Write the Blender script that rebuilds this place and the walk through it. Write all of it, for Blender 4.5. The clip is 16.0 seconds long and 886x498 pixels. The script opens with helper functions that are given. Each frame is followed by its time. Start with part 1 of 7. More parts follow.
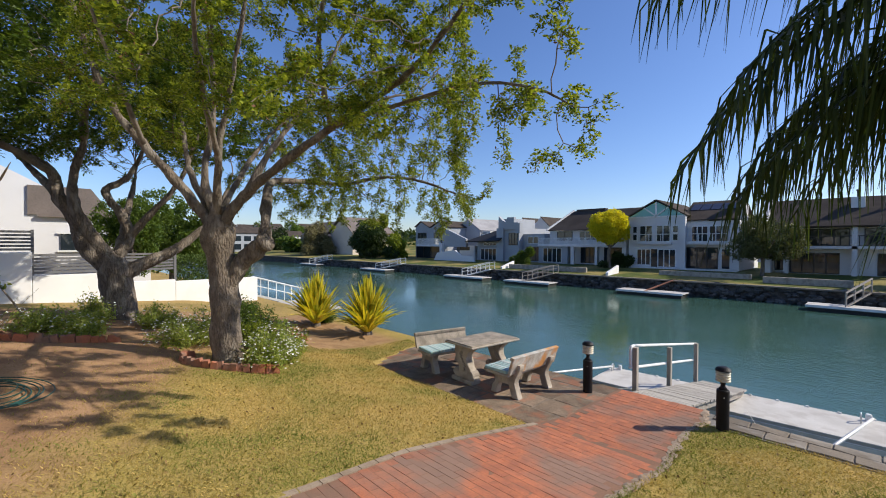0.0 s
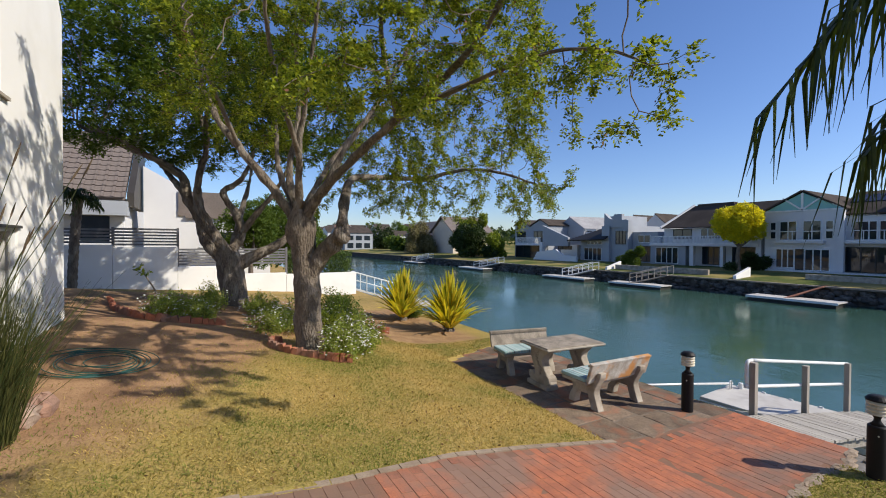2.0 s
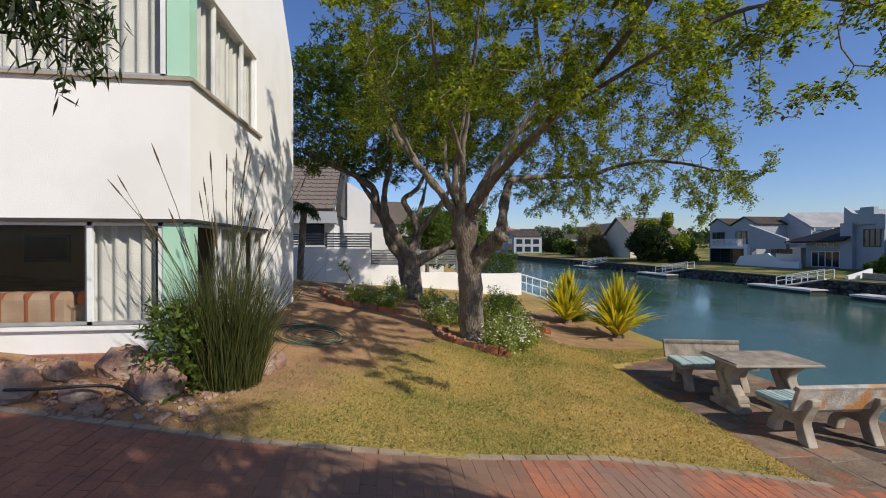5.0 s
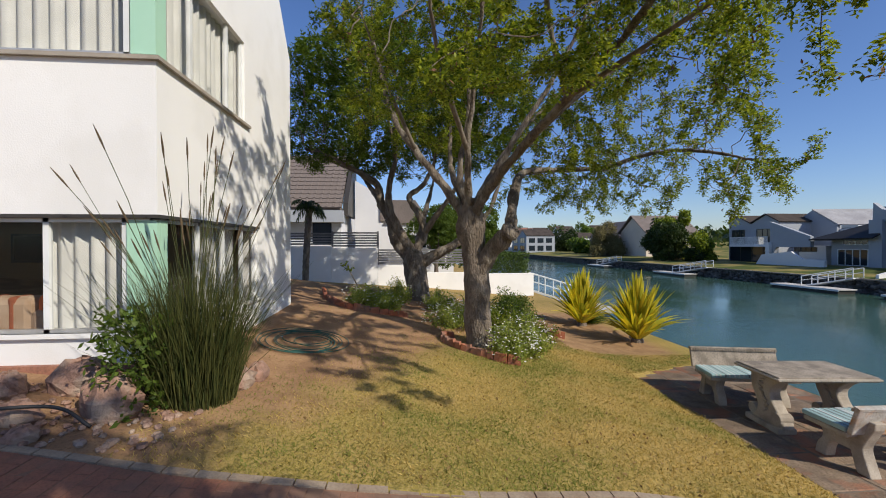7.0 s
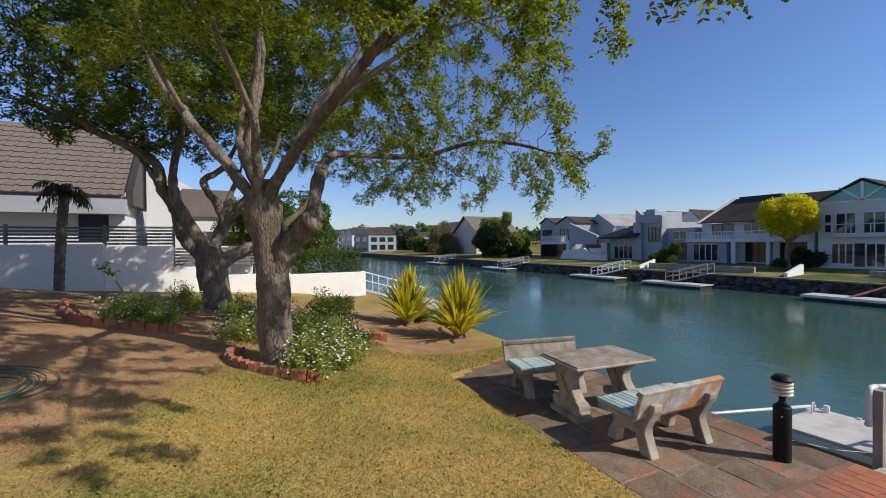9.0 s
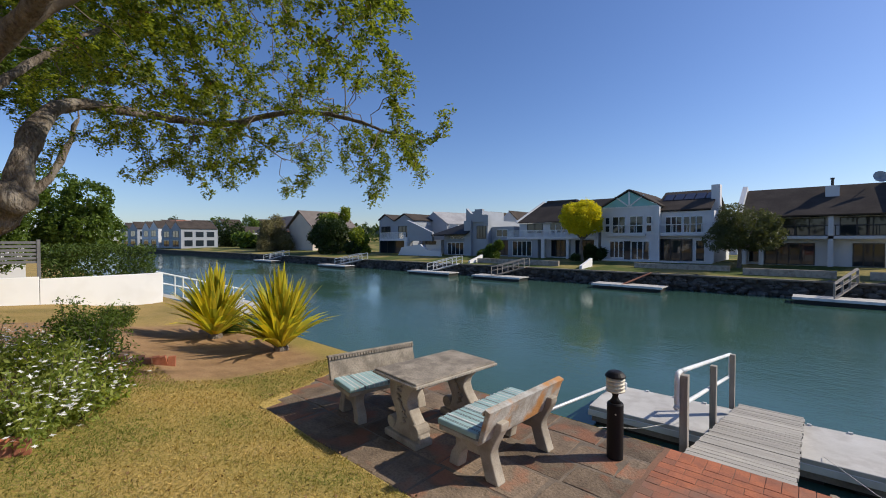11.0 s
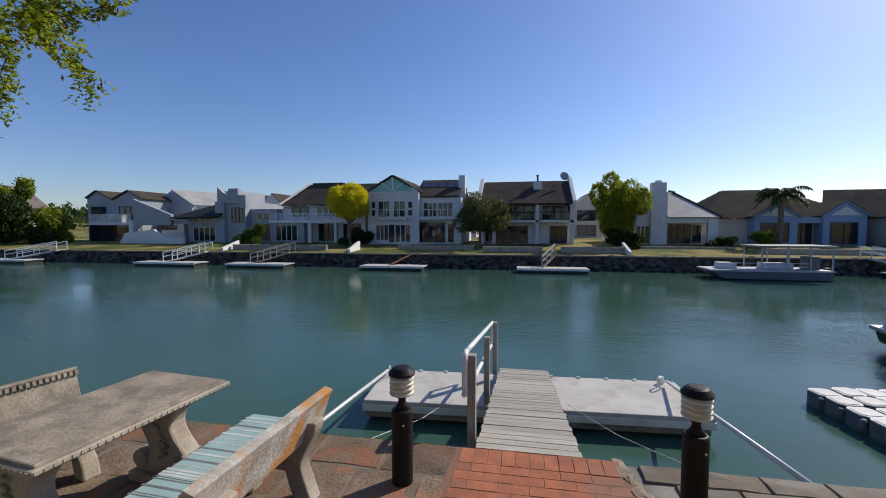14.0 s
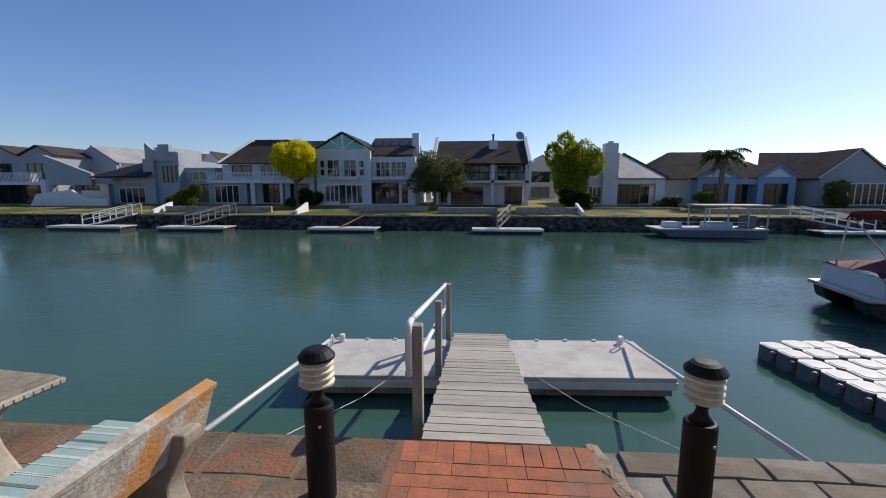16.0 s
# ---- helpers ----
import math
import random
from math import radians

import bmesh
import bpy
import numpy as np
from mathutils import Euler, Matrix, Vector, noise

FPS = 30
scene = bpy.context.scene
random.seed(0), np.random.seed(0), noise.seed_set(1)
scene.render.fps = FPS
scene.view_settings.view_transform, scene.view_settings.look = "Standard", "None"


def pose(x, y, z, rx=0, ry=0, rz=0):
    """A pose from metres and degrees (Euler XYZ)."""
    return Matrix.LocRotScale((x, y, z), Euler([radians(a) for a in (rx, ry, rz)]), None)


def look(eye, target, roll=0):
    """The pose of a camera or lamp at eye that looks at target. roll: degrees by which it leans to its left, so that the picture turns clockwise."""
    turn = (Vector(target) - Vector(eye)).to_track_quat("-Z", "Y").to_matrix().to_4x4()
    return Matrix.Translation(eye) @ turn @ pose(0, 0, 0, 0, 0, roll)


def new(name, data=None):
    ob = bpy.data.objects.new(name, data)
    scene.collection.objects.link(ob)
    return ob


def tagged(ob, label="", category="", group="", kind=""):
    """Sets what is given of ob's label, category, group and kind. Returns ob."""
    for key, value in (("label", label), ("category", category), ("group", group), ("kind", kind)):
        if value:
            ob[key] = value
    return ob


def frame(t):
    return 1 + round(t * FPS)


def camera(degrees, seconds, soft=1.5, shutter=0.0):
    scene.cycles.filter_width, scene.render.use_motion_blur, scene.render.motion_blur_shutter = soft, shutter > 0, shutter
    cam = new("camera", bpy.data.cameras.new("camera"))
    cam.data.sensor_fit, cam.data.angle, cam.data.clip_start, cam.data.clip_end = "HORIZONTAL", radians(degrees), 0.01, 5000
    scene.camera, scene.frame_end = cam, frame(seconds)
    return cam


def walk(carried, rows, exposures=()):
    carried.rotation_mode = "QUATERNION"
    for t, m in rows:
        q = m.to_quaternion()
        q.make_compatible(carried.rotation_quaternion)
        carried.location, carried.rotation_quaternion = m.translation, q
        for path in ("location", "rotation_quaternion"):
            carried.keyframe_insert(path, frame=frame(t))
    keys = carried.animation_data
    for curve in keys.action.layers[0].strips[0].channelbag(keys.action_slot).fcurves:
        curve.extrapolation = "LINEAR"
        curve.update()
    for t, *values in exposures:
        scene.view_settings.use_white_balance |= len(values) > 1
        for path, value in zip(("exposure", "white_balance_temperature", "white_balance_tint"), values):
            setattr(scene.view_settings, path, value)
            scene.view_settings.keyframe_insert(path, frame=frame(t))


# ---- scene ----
cam = camera(93.6, 16.0, soft=1.0)
PATH = [
    (0, (3.41, -6.757, 2.55), (1.969, -5.37, 2.523), 0.2),
    (0.5, (3.331, -6.516, 2.57), (1.823, -5.204, 2.516), 0.1),
    (1, (3.333, -6.318, 2.544), (1.748, -5.1, 2.495), 0.1),
    (1.5, (3.374, -6.193, 2.492), (1.708, -5.088, 2.45), 0.1),
    (2, (3.459, -6.129, 2.441), (1.726, -5.132, 2.41), 0.3),
    (2.5, (3.553, -6.121, 2.385), (1.748, -5.26, 2.366), 0.4),
    (3, (3.594, -6.121, 2.359), (1.721, -5.421, 2.342), 0.4),
    (3.5, (3.632, -6.088, 2.342), (1.707, -5.546, 2.327), 0.3),
    (4, (3.669, -6.049, 2.354), (1.712, -5.641, 2.341), 0.3),
    (4.5, (3.705, -6.016, 2.348), (1.727, -5.721, 2.336), 0.3),
    (7, (3.106, -5.783, 2.325), (1.114, -5.602, 2.307), -0.1),
    (7.5, (2.9, -5.584, 2.306), (0.934, -5.218, 2.289), -0.2),
    (8, (2.69, -5.416, 2.271), (0.771, -4.856, 2.252), -0.3),
    (8.5, (2.455, -5.209, 2.252), (0.589, -4.489, 2.234), -0.3),
    (9, (2.245, -4.966, 2.222), (0.455, -4.076, 2.198), -0.4),
    (11.5, (1.3, -4.037, 2.156), (0.123, -2.422, 2.088), -0.1),
    (12, (1.167, -3.832, 2.12), (0.159, -2.107, 2.02), -0.2),
    (12.5, (1.061, -3.606, 2.067), (0.229, -1.79, 1.963), -0.2),
    (13, (0.958, -3.374, 2.02), (0.294, -1.491, 1.913), -0.1),
    (13.5, (0.88, -3.15, 1.97), (0.372, -1.219, 1.862), -0.1),
    (14, (0.853, -2.902, 1.9), (0.486, -0.939, 1.79), -0.1),
    (14.5, (0.824, -2.685, 1.867), (0.539, -0.709, 1.755), -0.1),
    (15, (0.786, -2.482, 1.813), (0.578, -0.498, 1.668), 0.0),
    (15.5, (0.805, -2.291, 1.748), (0.63, -0.31, 1.535), -0.0),
    (16, (0.841, -2.06, 1.707), (0.686, -0.087, 1.42), 0.0),
]
walk(cam, [(t, look(eye, target, roll)) for t, eye, target, roll in PATH],
     exposures=[(0, 0.18), (3, 0.03), (4.5, -0.1), (8.5, -0.06), (11.5, -0.1), (12.5, -0.07), (14.5, -0.25), (16, -0.17)])

# ---- light ----
SUN_EL, SUN_AZ = radians(36.5), radians(45)
world = bpy.data.worlds.new("sky")
scene.world = world
world.use_nodes = True
wn = world.node_tree.nodes
sky = wn.new("ShaderNodeTexSky")
sky.sky_type, sky.sun_disc = "NISHITA", False
sky.sun_elevation, sky.sun_rotation = SUN_EL, SUN_AZ
sky.air_density, sky.dust_density, sky.ozone_density = 1.0, 0.55, 5.0
wn["Background"].inputs["Strength"].default_value = 0.135
tone = wn.new("ShaderNodeHueSaturation")
tone.inputs["Saturation"].default_value = 1.08
tone.inputs["Hue"].default_value = 0.505
world.node_tree.links.new(sky.outputs[0], tone.inputs["Color"])
tint = wn.new("ShaderNodeMix")
tint.data_type, tint.blend_type = "RGBA", "MULTIPLY"
tint.inputs[0].default_value, tint.inputs[7].default_value = 1.0, (1.0, 0.98, 1.06, 1)
world.node_tree.links.new(tone.outputs[0], tint.inputs[6])
world.node_tree.links.new(tint.outputs[2], wn["Background"].inputs["Color"])
sun_dir = Vector((math.cos(SUN_EL) * math.sin(SUN_AZ), math.cos(SUN_EL) * math.cos(SUN_AZ), math.sin(SUN_EL)))
sun_data = bpy.data.lights.new("sun", "SUN")
sun_data.energy, sun_data.angle, sun_data.color = 5.0, radians(0.6), (1.0, 0.92, 0.785)
new("sun", sun_data).matrix_world = look(sun_dir * 50, (0, 0, 0))


# ---- materials ----
def mat(name, col, col2=None, rough=0.8, metal=0.0, scale=3.0, fine=40.0, amount=0.5, bump=0.2, spec=0.4,
        stain=None, stain_scale=1.2, stain_amount=0.5, bump_dist=0.01, island=0.0, per_object=0.0, stretch=None, world_space=False):
    """Base colour mixed at two noise scales, with optional stains of a third colour and fine relief."""
    m = bpy.data.materials.new(name)
    m.use_nodes = True
    nt = m.node_tree
    n, l = nt.nodes, nt.links
    b = n["Principled BSDF"]
    b.inputs["Roughness"].default_value, b.inputs["Metallic"].default_value = rough, metal
    b.inputs["Specular IOR Level"].default_value = spec
    tc = n.new("ShaderNodeTexCoord")
    vec = n.new("ShaderNodeNewGeometry").outputs["Position"] if world_space else tc.outputs["Object"]
    if stretch:
        mp = n.new("ShaderNodeMapping")
        mp.inputs["Scale"].default_value = stretch
        l.new(vec, mp.inputs[0])
        vec = mp.outputs[0]
    col2 = col2 or tuple(c * 0.75 for c in col)

    def noise_of(s, detail=6.0):
        t = n.new("ShaderNodeTexNoise")
        t.inputs["Scale"].default_value, t.inputs["Detail"].default_value = s, detail
        l.new(vec, t.inputs["Vector"])
        return t.outputs["Fac"]

    def ramp(src, a, c):
        r = n.new("ShaderNodeMapRange")
        r.inputs[1].default_value, r.inputs[2].default_value = a, c
        l.new(src, r.inputs[0])
        return r.outputs[0]

    def mix(fac, a, c):
        x = n.new("ShaderNodeMix")
        x.data_type = "RGBA"
        for sock, val in ((x.inputs[0], fac), (x.inputs[6], a), (x.inputs[7], c)):
            if isinstance(val, (int, float)):
                sock.default_value = val
            elif isinstance(val, tuple):
                sock.default_value = (*val, 1)
            else:
                l.new(val, sock)
        return x.outputs[2]

    big, small = noise_of(scale), noise_of(fine)
    out = mix(ramp(big, 0.35, 0.65), col, col2)
    dark = tuple(c * (1 - amount) for c in col2)
    half = n.new("ShaderNodeMath")
    half.operation, half.inputs[1].default_value = "MULTIPLY", amount
    l.new(ramp(small, 0.45, 0.7), half.inputs[0])
    out = mix(half.outputs[0], out, dark)
    if stain:
        st = n.new("ShaderNodeMath")
        st.operation, st.inputs[1].default_value = "MULTIPLY", stain_amount
        l.new(ramp(noise_of(stain_scale, 9.0), 0.5, 0.62), st.inputs[0])
        out = mix(st.outputs[0], out, stain)
    if island or per_object:
        src = n.new("ShaderNodeObjectInfo").outputs["Random"] if per_object else n.new("ShaderNodeNewGeometry").outputs["Random Per Island"]
        hs = n.new("ShaderNodeHueSaturation")
        w = island or per_object
        r = n.new("ShaderNodeMapRange")
        r.inputs[3].default_value, r.inputs[4].default_value = 1 - w, 1 + w
        l.new(src, r.inputs[0])
        l.new(r.outputs[0], hs.inputs["Value"])
        l.new(out, hs.inputs["Color"])
        out = hs.outputs[0]
    l.new(out, b.inputs["Base Color"])
    if bump:
        bp = n.new("ShaderNodeBump")
        bp.inputs["Strength"].default_value, bp.inputs["Distance"].default_value = bump, bump_dist
        l.new(small, bp.inputs["Height"])
        l.new(bp.outputs[0], b.inputs["Normal"])
    return m


def leaf_mat(name, col, col2, trans=0.35, rough=0.5, vary=0.35):
    m = bpy.data.materials.new(name)
    m.use_nodes = True
    n, l = m.node_tree.nodes, m.node_tree.links
    b = n["Principled BSDF"]
    b.inputs["Roughness"].default_value = rough
    b.inputs["Specular IOR Level"].default_value = 0.22
    geo = n.new("ShaderNodeNewGeometry")
    mx = n.new("ShaderNodeMix")
    mx.data_type = "RGBA"
    mx.inputs[6].default_value, mx.inputs[7].default_value = (*col, 1), (*col2, 1)
    l.new(geo.outputs["Random Per Island"], mx.inputs[0])
    l.new(mx.outputs[2], b.inputs["Base Color"])
    tr = n.new("ShaderNodeBsdfTranslucent")
    bright = n.new("ShaderNodeMix")
    bright.data_type, bright.blend_type = "RGBA", "MULTIPLY"
    bright.inputs[0].default_value = 1.0
    bright.inputs[7].default_value = (1.5, 1.45, 0.7, 1)
    l.new(mx.outputs[2], bright.inputs[6])
    l.new(bright.outputs[2], tr.inputs["Color"])
    ms = n.new("ShaderNodeMixShader")
    ms.inputs[0].default_value = trans
    l.new(b.outputs[0], ms.inputs[1])
    l.new(tr.outputs[0], ms.inputs[2])
    l.new(ms.outputs[0], n["Material Output"].inputs["Surface"])
    return m


def glass_mat(name, tint, see=0.0, rough=0.02):
    """See-through window glass (see > 0), or the dark glass of far windows."""
    m = bpy.data.materials.new(name)
    m.use_nodes = True
    n, l = m.node_tree.nodes, m.node_tree.links
    b = n["Principled BSDF"]
    b.inputs["Base Color"].default_value = (*tint, 1)
    b.inputs["Roughness"].default_value = rough
    b.inputs["Specular IOR Level"].default_value = 0.6
    if see:
        tp = n.new("ShaderNodeBsdfTransparent")
        ms = n.new("ShaderNodeMixShader")
        ms.inputs[0].default_value = see
        l.new(b.outputs[0], ms.inputs[1])
        l.new(tp.outputs[0], ms.inputs[2])
        l.new(ms.outputs[0], n["Material Output"].inputs["Surface"])
    return m


def water_mat():
    m = bpy.data.materials.new("canal_water")
    m.use_nodes = True
    n, l = m.node_tree.nodes, m.node_tree.links
    b = n["Principled BSDF"]
    b.inputs["Roughness"].default_value, b.inputs["IOR"].default_value = 0.03, 1.333
    tc = n.new("ShaderNodeTexCoord")
    big = n.new("ShaderNodeTexNoise")
    big.inputs["Scale"].default_value = 0.12
    l.new(tc.outputs["Object"], big.inputs["Vector"])
    mx = n.new("ShaderNodeMix")
    mx.data_type = "RGBA"
    mx.inputs[6].default_value, mx.inputs[7].default_value = (0.034, 0.086, 0.070, 1), (0.056, 0.115, 0.082, 1)
    l.new(big.outputs["Fac"], mx.inputs[0])
    l.new(mx.outputs[2], b.inputs["Base Color"])
    mp = n.new("ShaderNodeMapping")
    mp.inputs["Scale"].default_value = (1.0, 2.2, 1.0)
    mp.inputs["Rotation"].default_value = (0, 0, 0.5)
    l.new(tc.outputs["Object"], mp.inputs[0])
    a = n.new("ShaderNodeTexNoise")
    a.inputs["Scale"].default_value, a.inputs["Detail"].default_value, a.inputs["Roughness"].default_value = 1.9, 9, 0.68
    c = n.new("ShaderNodeTexNoise")
    c.inputs["Scale"].default_value, c.inputs["Detail"].default_value = 0.35, 3
    gust = n.new("ShaderNodeTexNoise")
    gust.inputs["Scale"].default_value, gust.inputs["Detail"].default_value = 0.09, 3
    l.new(mp.outputs[0], a.inputs["Vector"]), l.new(mp.outputs[0], c.inputs["Vector"]), l.new(tc.outputs["Object"], gust.inputs["Vector"])
    gr = n.new("ShaderNodeMapRange")
    gr.inputs[1].default_value, gr.inputs[2].default_value, gr.inputs[3].default_value, gr.inputs[4].default_value = 0.42, 0.6, 0.2, 0.9
    l.new(gust.outputs["Fac"], gr.inputs[0])
    mu = n.new("ShaderNodeMath")
    mu.operation = "MULTIPLY"
    l.new(a.outputs["Fac"], mu.inputs[0]), l.new(gr.outputs[0], mu.inputs[1])
    ad = n.new("ShaderNodeMath")
    ad.operation = "ADD"
    half = n.new("ShaderNodeMath")
    half.operation, half.inputs[1].default_value = "MULTIPLY", 0.55
    l.new(c.outputs["Fac"], half.inputs[0])
    l.new(mu.outputs[0], ad.inputs[0]), l.new(half.outputs[0], ad.inputs[1])
    bp = n.new("ShaderNodeBump")
    fine = n.new("ShaderNodeTexNoise")
    fine.inputs["Scale"].default_value, fine.inputs["Detail"].default_value = 5.5, 4
    l.new(mp.outputs[0], fine.inputs["Vector"])
    fm = n.new("ShaderNodeMath")
    fm.operation = "MULTIPLY"
    l.new(fine.outputs["Fac"], fm.inputs[0]), l.new(gr.outputs[0], fm.inputs[1])
    both = n.new("ShaderNodeMath")
    both.operation, both.inputs[1].default_value = "MULTIPLY_ADD", 0.3
    l.new(fm.outputs[0], both.inputs[0]), l.new(ad.outputs[0], both.inputs[2])
    bp.inputs["Strength"].default_value, bp.inputs["Distance"].default_value = 0.5, 0.05
    l.new(both.outputs[0], bp.inputs["Height"])
    l.new(bp.outputs[0], b.inputs["Normal"])
    return m


def ground_mat():
    """Dry lawn with green patches, bare sandy soil and beds; stays one sheet."""
    m = bpy.data.materials.new("lawn_and_soil")
    m.use_nodes = True
    n, l = m.node_tree.nodes, m.node_tree.links
    b = n["Principled BSDF"]
    b.inputs["Roughness"].default_value, b.inputs["Specular IOR Level"].default_value = 0.95, 0.1
    tc = n.new("ShaderNodeTexCoord")
    P = tc.outputs["Object"]

    def nz(s, d=6.0, r=0.55):
        t = n.new("ShaderNodeTexNoise")
        t.inputs["Scale"].default_value, t.inputs["Detail"].default_value, t.inputs["Roughness"].default_value = s, d, r
        l.new(P, t.inputs["Vector"])
        return t.outputs["Fac"]

    def rng(src, a, c, lo=0.0, hi=1.0):
        r = n.new("ShaderNodeMapRange")
        for i, v in ((1, a), (2, c), (3, lo), (4, hi)):
            r.inputs[i].default_value = v
        l.new(src, r.inputs[0])
        return r.outputs[0]

    def mix(fac, a, c):
        x = n.new("ShaderNodeMix")
        x.data_type = "RGBA"
        for sock, val in ((x.inputs[0], fac), (x.inputs[6], a), (x.inputs[7], c)):
            if isinstance(val, tuple):
                sock.default_value = (*val, 1)
            else:
                l.new(val, sock)
        return x.outputs[2]

    def mth(op, a, c):
        x = n.new("ShaderNodeMath")
        x.operation = op
        x.use_clamp = True
        for sock, val in ((x.inputs[0], a), (x.inputs[1], c)):
            if isinstance(val, (int, float)):
                sock.default_value = val
            else:
                l.new(val, sock)
        return x.outputs[0]

    sep = n.new("ShaderNodeSeparateXYZ")
    l.new(P, sep.inputs[0])
    X, Yc = sep.outputs[0], sep.outputs[1]
    grass = mix(rng(nz(0.7), 0.38, 0.62), (0.46, 0.32, 0.10), (0.29, 0.235, 0.055))
    grass = mix(rng(nz(60, 3), 0.45, 0.65, 0, 0.6), grass, (0.46, 0.34, 0.15))
    grass = mix(rng(nz(32, 5), 0.48, 0.66, 0, 0.65), grass, (0.10, 0.095, 0.03))
    soil = mix(rng(nz(2.5), 0.4, 0.6), (0.40, 0.245, 0.135), (0.29, 0.17, 0.095))
    soil = mix(rng(nz(45, 4), 0.5, 0.7, 0, 0.6), soil, (0.16, 0.10, 0.06))
    # bare soil near the house and under the trees: towards -x and -y
    e = n.new("ShaderNodeMath")
    e.operation = "MULTIPLY_ADD"
    e.inputs[1].default_value, e.inputs[2].default_value = -0.26, 0.0
    l.new(X, e.inputs[0])
    e2 = n.new("ShaderNodeMath")
    e2.operation = "MULTIPLY_ADD"
    e2.inputs[1].default_value = -0.42
    l.new(Yc, e2.inputs[0]), l.new(e.outputs[0], e2.inputs[2])
    wob = n.new("ShaderNodeMath")
    wob.operation = "MULTIPLY_ADD"
    wob.inputs[1].default_value = 1.6
    l.new(nz(0.9, 7, 0.65), wob.inputs[0]), l.new(e2.outputs[0], wob.inputs[2])
    bare = rng(wob.outputs[0], 3.75, 4.25)
    # lawn again beyond the beds
    back = rng(X, -9.5, -8.6, 0.25, 1.0)
    bed = mth("MULTIPLY", rng(X, -4.9, -5.4), mth("MULTIPLY", rng(X, -11.0, -10.4), rng(Yc, 0.2, -0.2)))
    canal_side = rng(Yc, 1.0, 2.0, 1.0, 0.0)
    bare = mth("MULTIPLY", mth("MAXIMUM", mth("MULTIPLY", bare, back), mth("MULTIPLY", bed, 0.9)), canal_side)
    grass = mix(rng(Yc, 26.0, 27.0), grass, mix(rng(nz(0.22, 4), 0.42, 0.58), (0.30, 0.235, 0.085), (0.085, 0.11, 0.03)))
    col = mix(bare, grass, soil)
    leaf = rng(nz(14, 2), 0.66, 0.7, 0, 0.5)
    col = mix(leaf, col, (0.23, 0.12, 0.05))
    stone = mix(rng(nz(3), 0.4, 0.6), (0.13, 0.115, 0.10), (0.07, 0.06, 0.055))
    nrm = n.new("ShaderNodeNewGeometry")
    sp = n.new("ShaderNodeSeparateXYZ")
    l.new(nrm.outputs["True Normal"], sp.inputs[0])
    col = mix(rng(sp.outputs[2], 0.5, 0.3), col, stone)
    l.new(col, b.inputs["Base Color"])
    bp = n.new("ShaderNodeBump")
    bp.inputs["Strength"].default_value, bp.inputs["Distance"].default_value = 0.7, 0.03
    l.new(nz(38, 5, 0.7), bp.inputs["Height"])
    l.new(bp.outputs[0], b.inputs["Normal"])
    return m


M_ground, M_water = ground_mat(), water_mat()
M_white = mat("white_plaster", (0.82, 0.81, 0.79), (0.78, 0.77, 0.75), 0.85, scale=0.8, fine=60, amount=0.06, bump=0.15, stain=(0.62, 0.60, 0.55), stain_amount=0.2)
M_far_white = mat("far_white_paint", (0.67, 0.67, 0.67), (0.61, 0.61, 0.62), 0.85, scale=0.5, fine=6, amount=0.08, bump=0.05)
M_far_grey = mat("grey_house_paint", (0.35, 0.37, 0.40), (0.31, 0.33, 0.36), 0.85, scale=0.5, fine=6, amount=0.08, bump=0.05)
M_far_blue = mat("blue_house_paint", (0.27, 0.37, 0.55), (0.24, 0.34, 0.51), 0.85, scale=0.5, fine=6, amount=0.08, bump=0.05)
M_far_cream = mat("cream_house_paint", (0.66, 0.58, 0.48), (0.60, 0.52, 0.43), 0.85, scale=0.5, fine=6, amount=0.1, bump=0.05)
M_mint = mat("mint_green_boards", (0.24, 0.50, 0.46), (0.22, 0.46, 0.42), 0.6, scale=1, fine=12, amount=0.1, bump=0.1)
M_roof = mat("dark_roof_tiles", (0.085, 0.07, 0.06), (0.06, 0.05, 0.044), 1.0, spec=0.05, scale=0.8, fine=10, amount=0.4, bump=0.4, bump_dist=0.05, island=0.15)
M_roof_black = mat("black_sheet_roof", (0.02, 0.02, 0.022), (0.014, 0.014, 0.016), 0.7, scale=0.8, fine=10, amount=0.3, bump=0.1)
M_roof_grey = mat("grey_roof_tiles", (0.40, 0.39, 0.39), (0.30, 0.29, 0.29), 0.7, spec=0.4, scale=0.8, fine=8, amount=0.4, bump=0.4, bump_dist=0.05, island=0.2)
M_roof_brown = mat("brown_roof_tiles", (0.19, 0.155, 0.135), (0.14, 0.115, 0.10), 0.8, scale=0.9, fine=14, amount=0.35, bump=0.3, island=0.15)
M_roof_red = mat("red_roof_tiles", (0.34, 0.15, 0.10), (0.28, 0.12, 0.08), 0.8, scale=0.9, fine=14, amount=0.35, bump=0.3)
M_frame = mat("white_window_frame", (0.78, 0.79, 0.78), rough=0.5, scale=2, fine=30, amount=0.08, bump=0.05)
M_dark_frame = mat("dark_window_frame", (0.05, 0.045, 0.04), rough=0.5, scale=2, fine=30, amount=0.2, bump=0.05)
M_alu = mat("aluminium_frame", (0.62, 0.61, 0.58), rough=0.4, metal=0.6, scale=3, fine=30, amount=0.15, bump=0.05)
M_sill = mat("weathered_sill", (0.40, 0.35, 0.29), (0.30, 0.26, 0.21), 0.7, scale=3, fine=30, amount=0.25, bump=0.1)
M_glass_far = glass_mat("dark_window_glass", (0.02, 0.028, 0.035))
M_glass = glass_mat("window_glass", (0.015, 0.02, 0.02), 0.82)
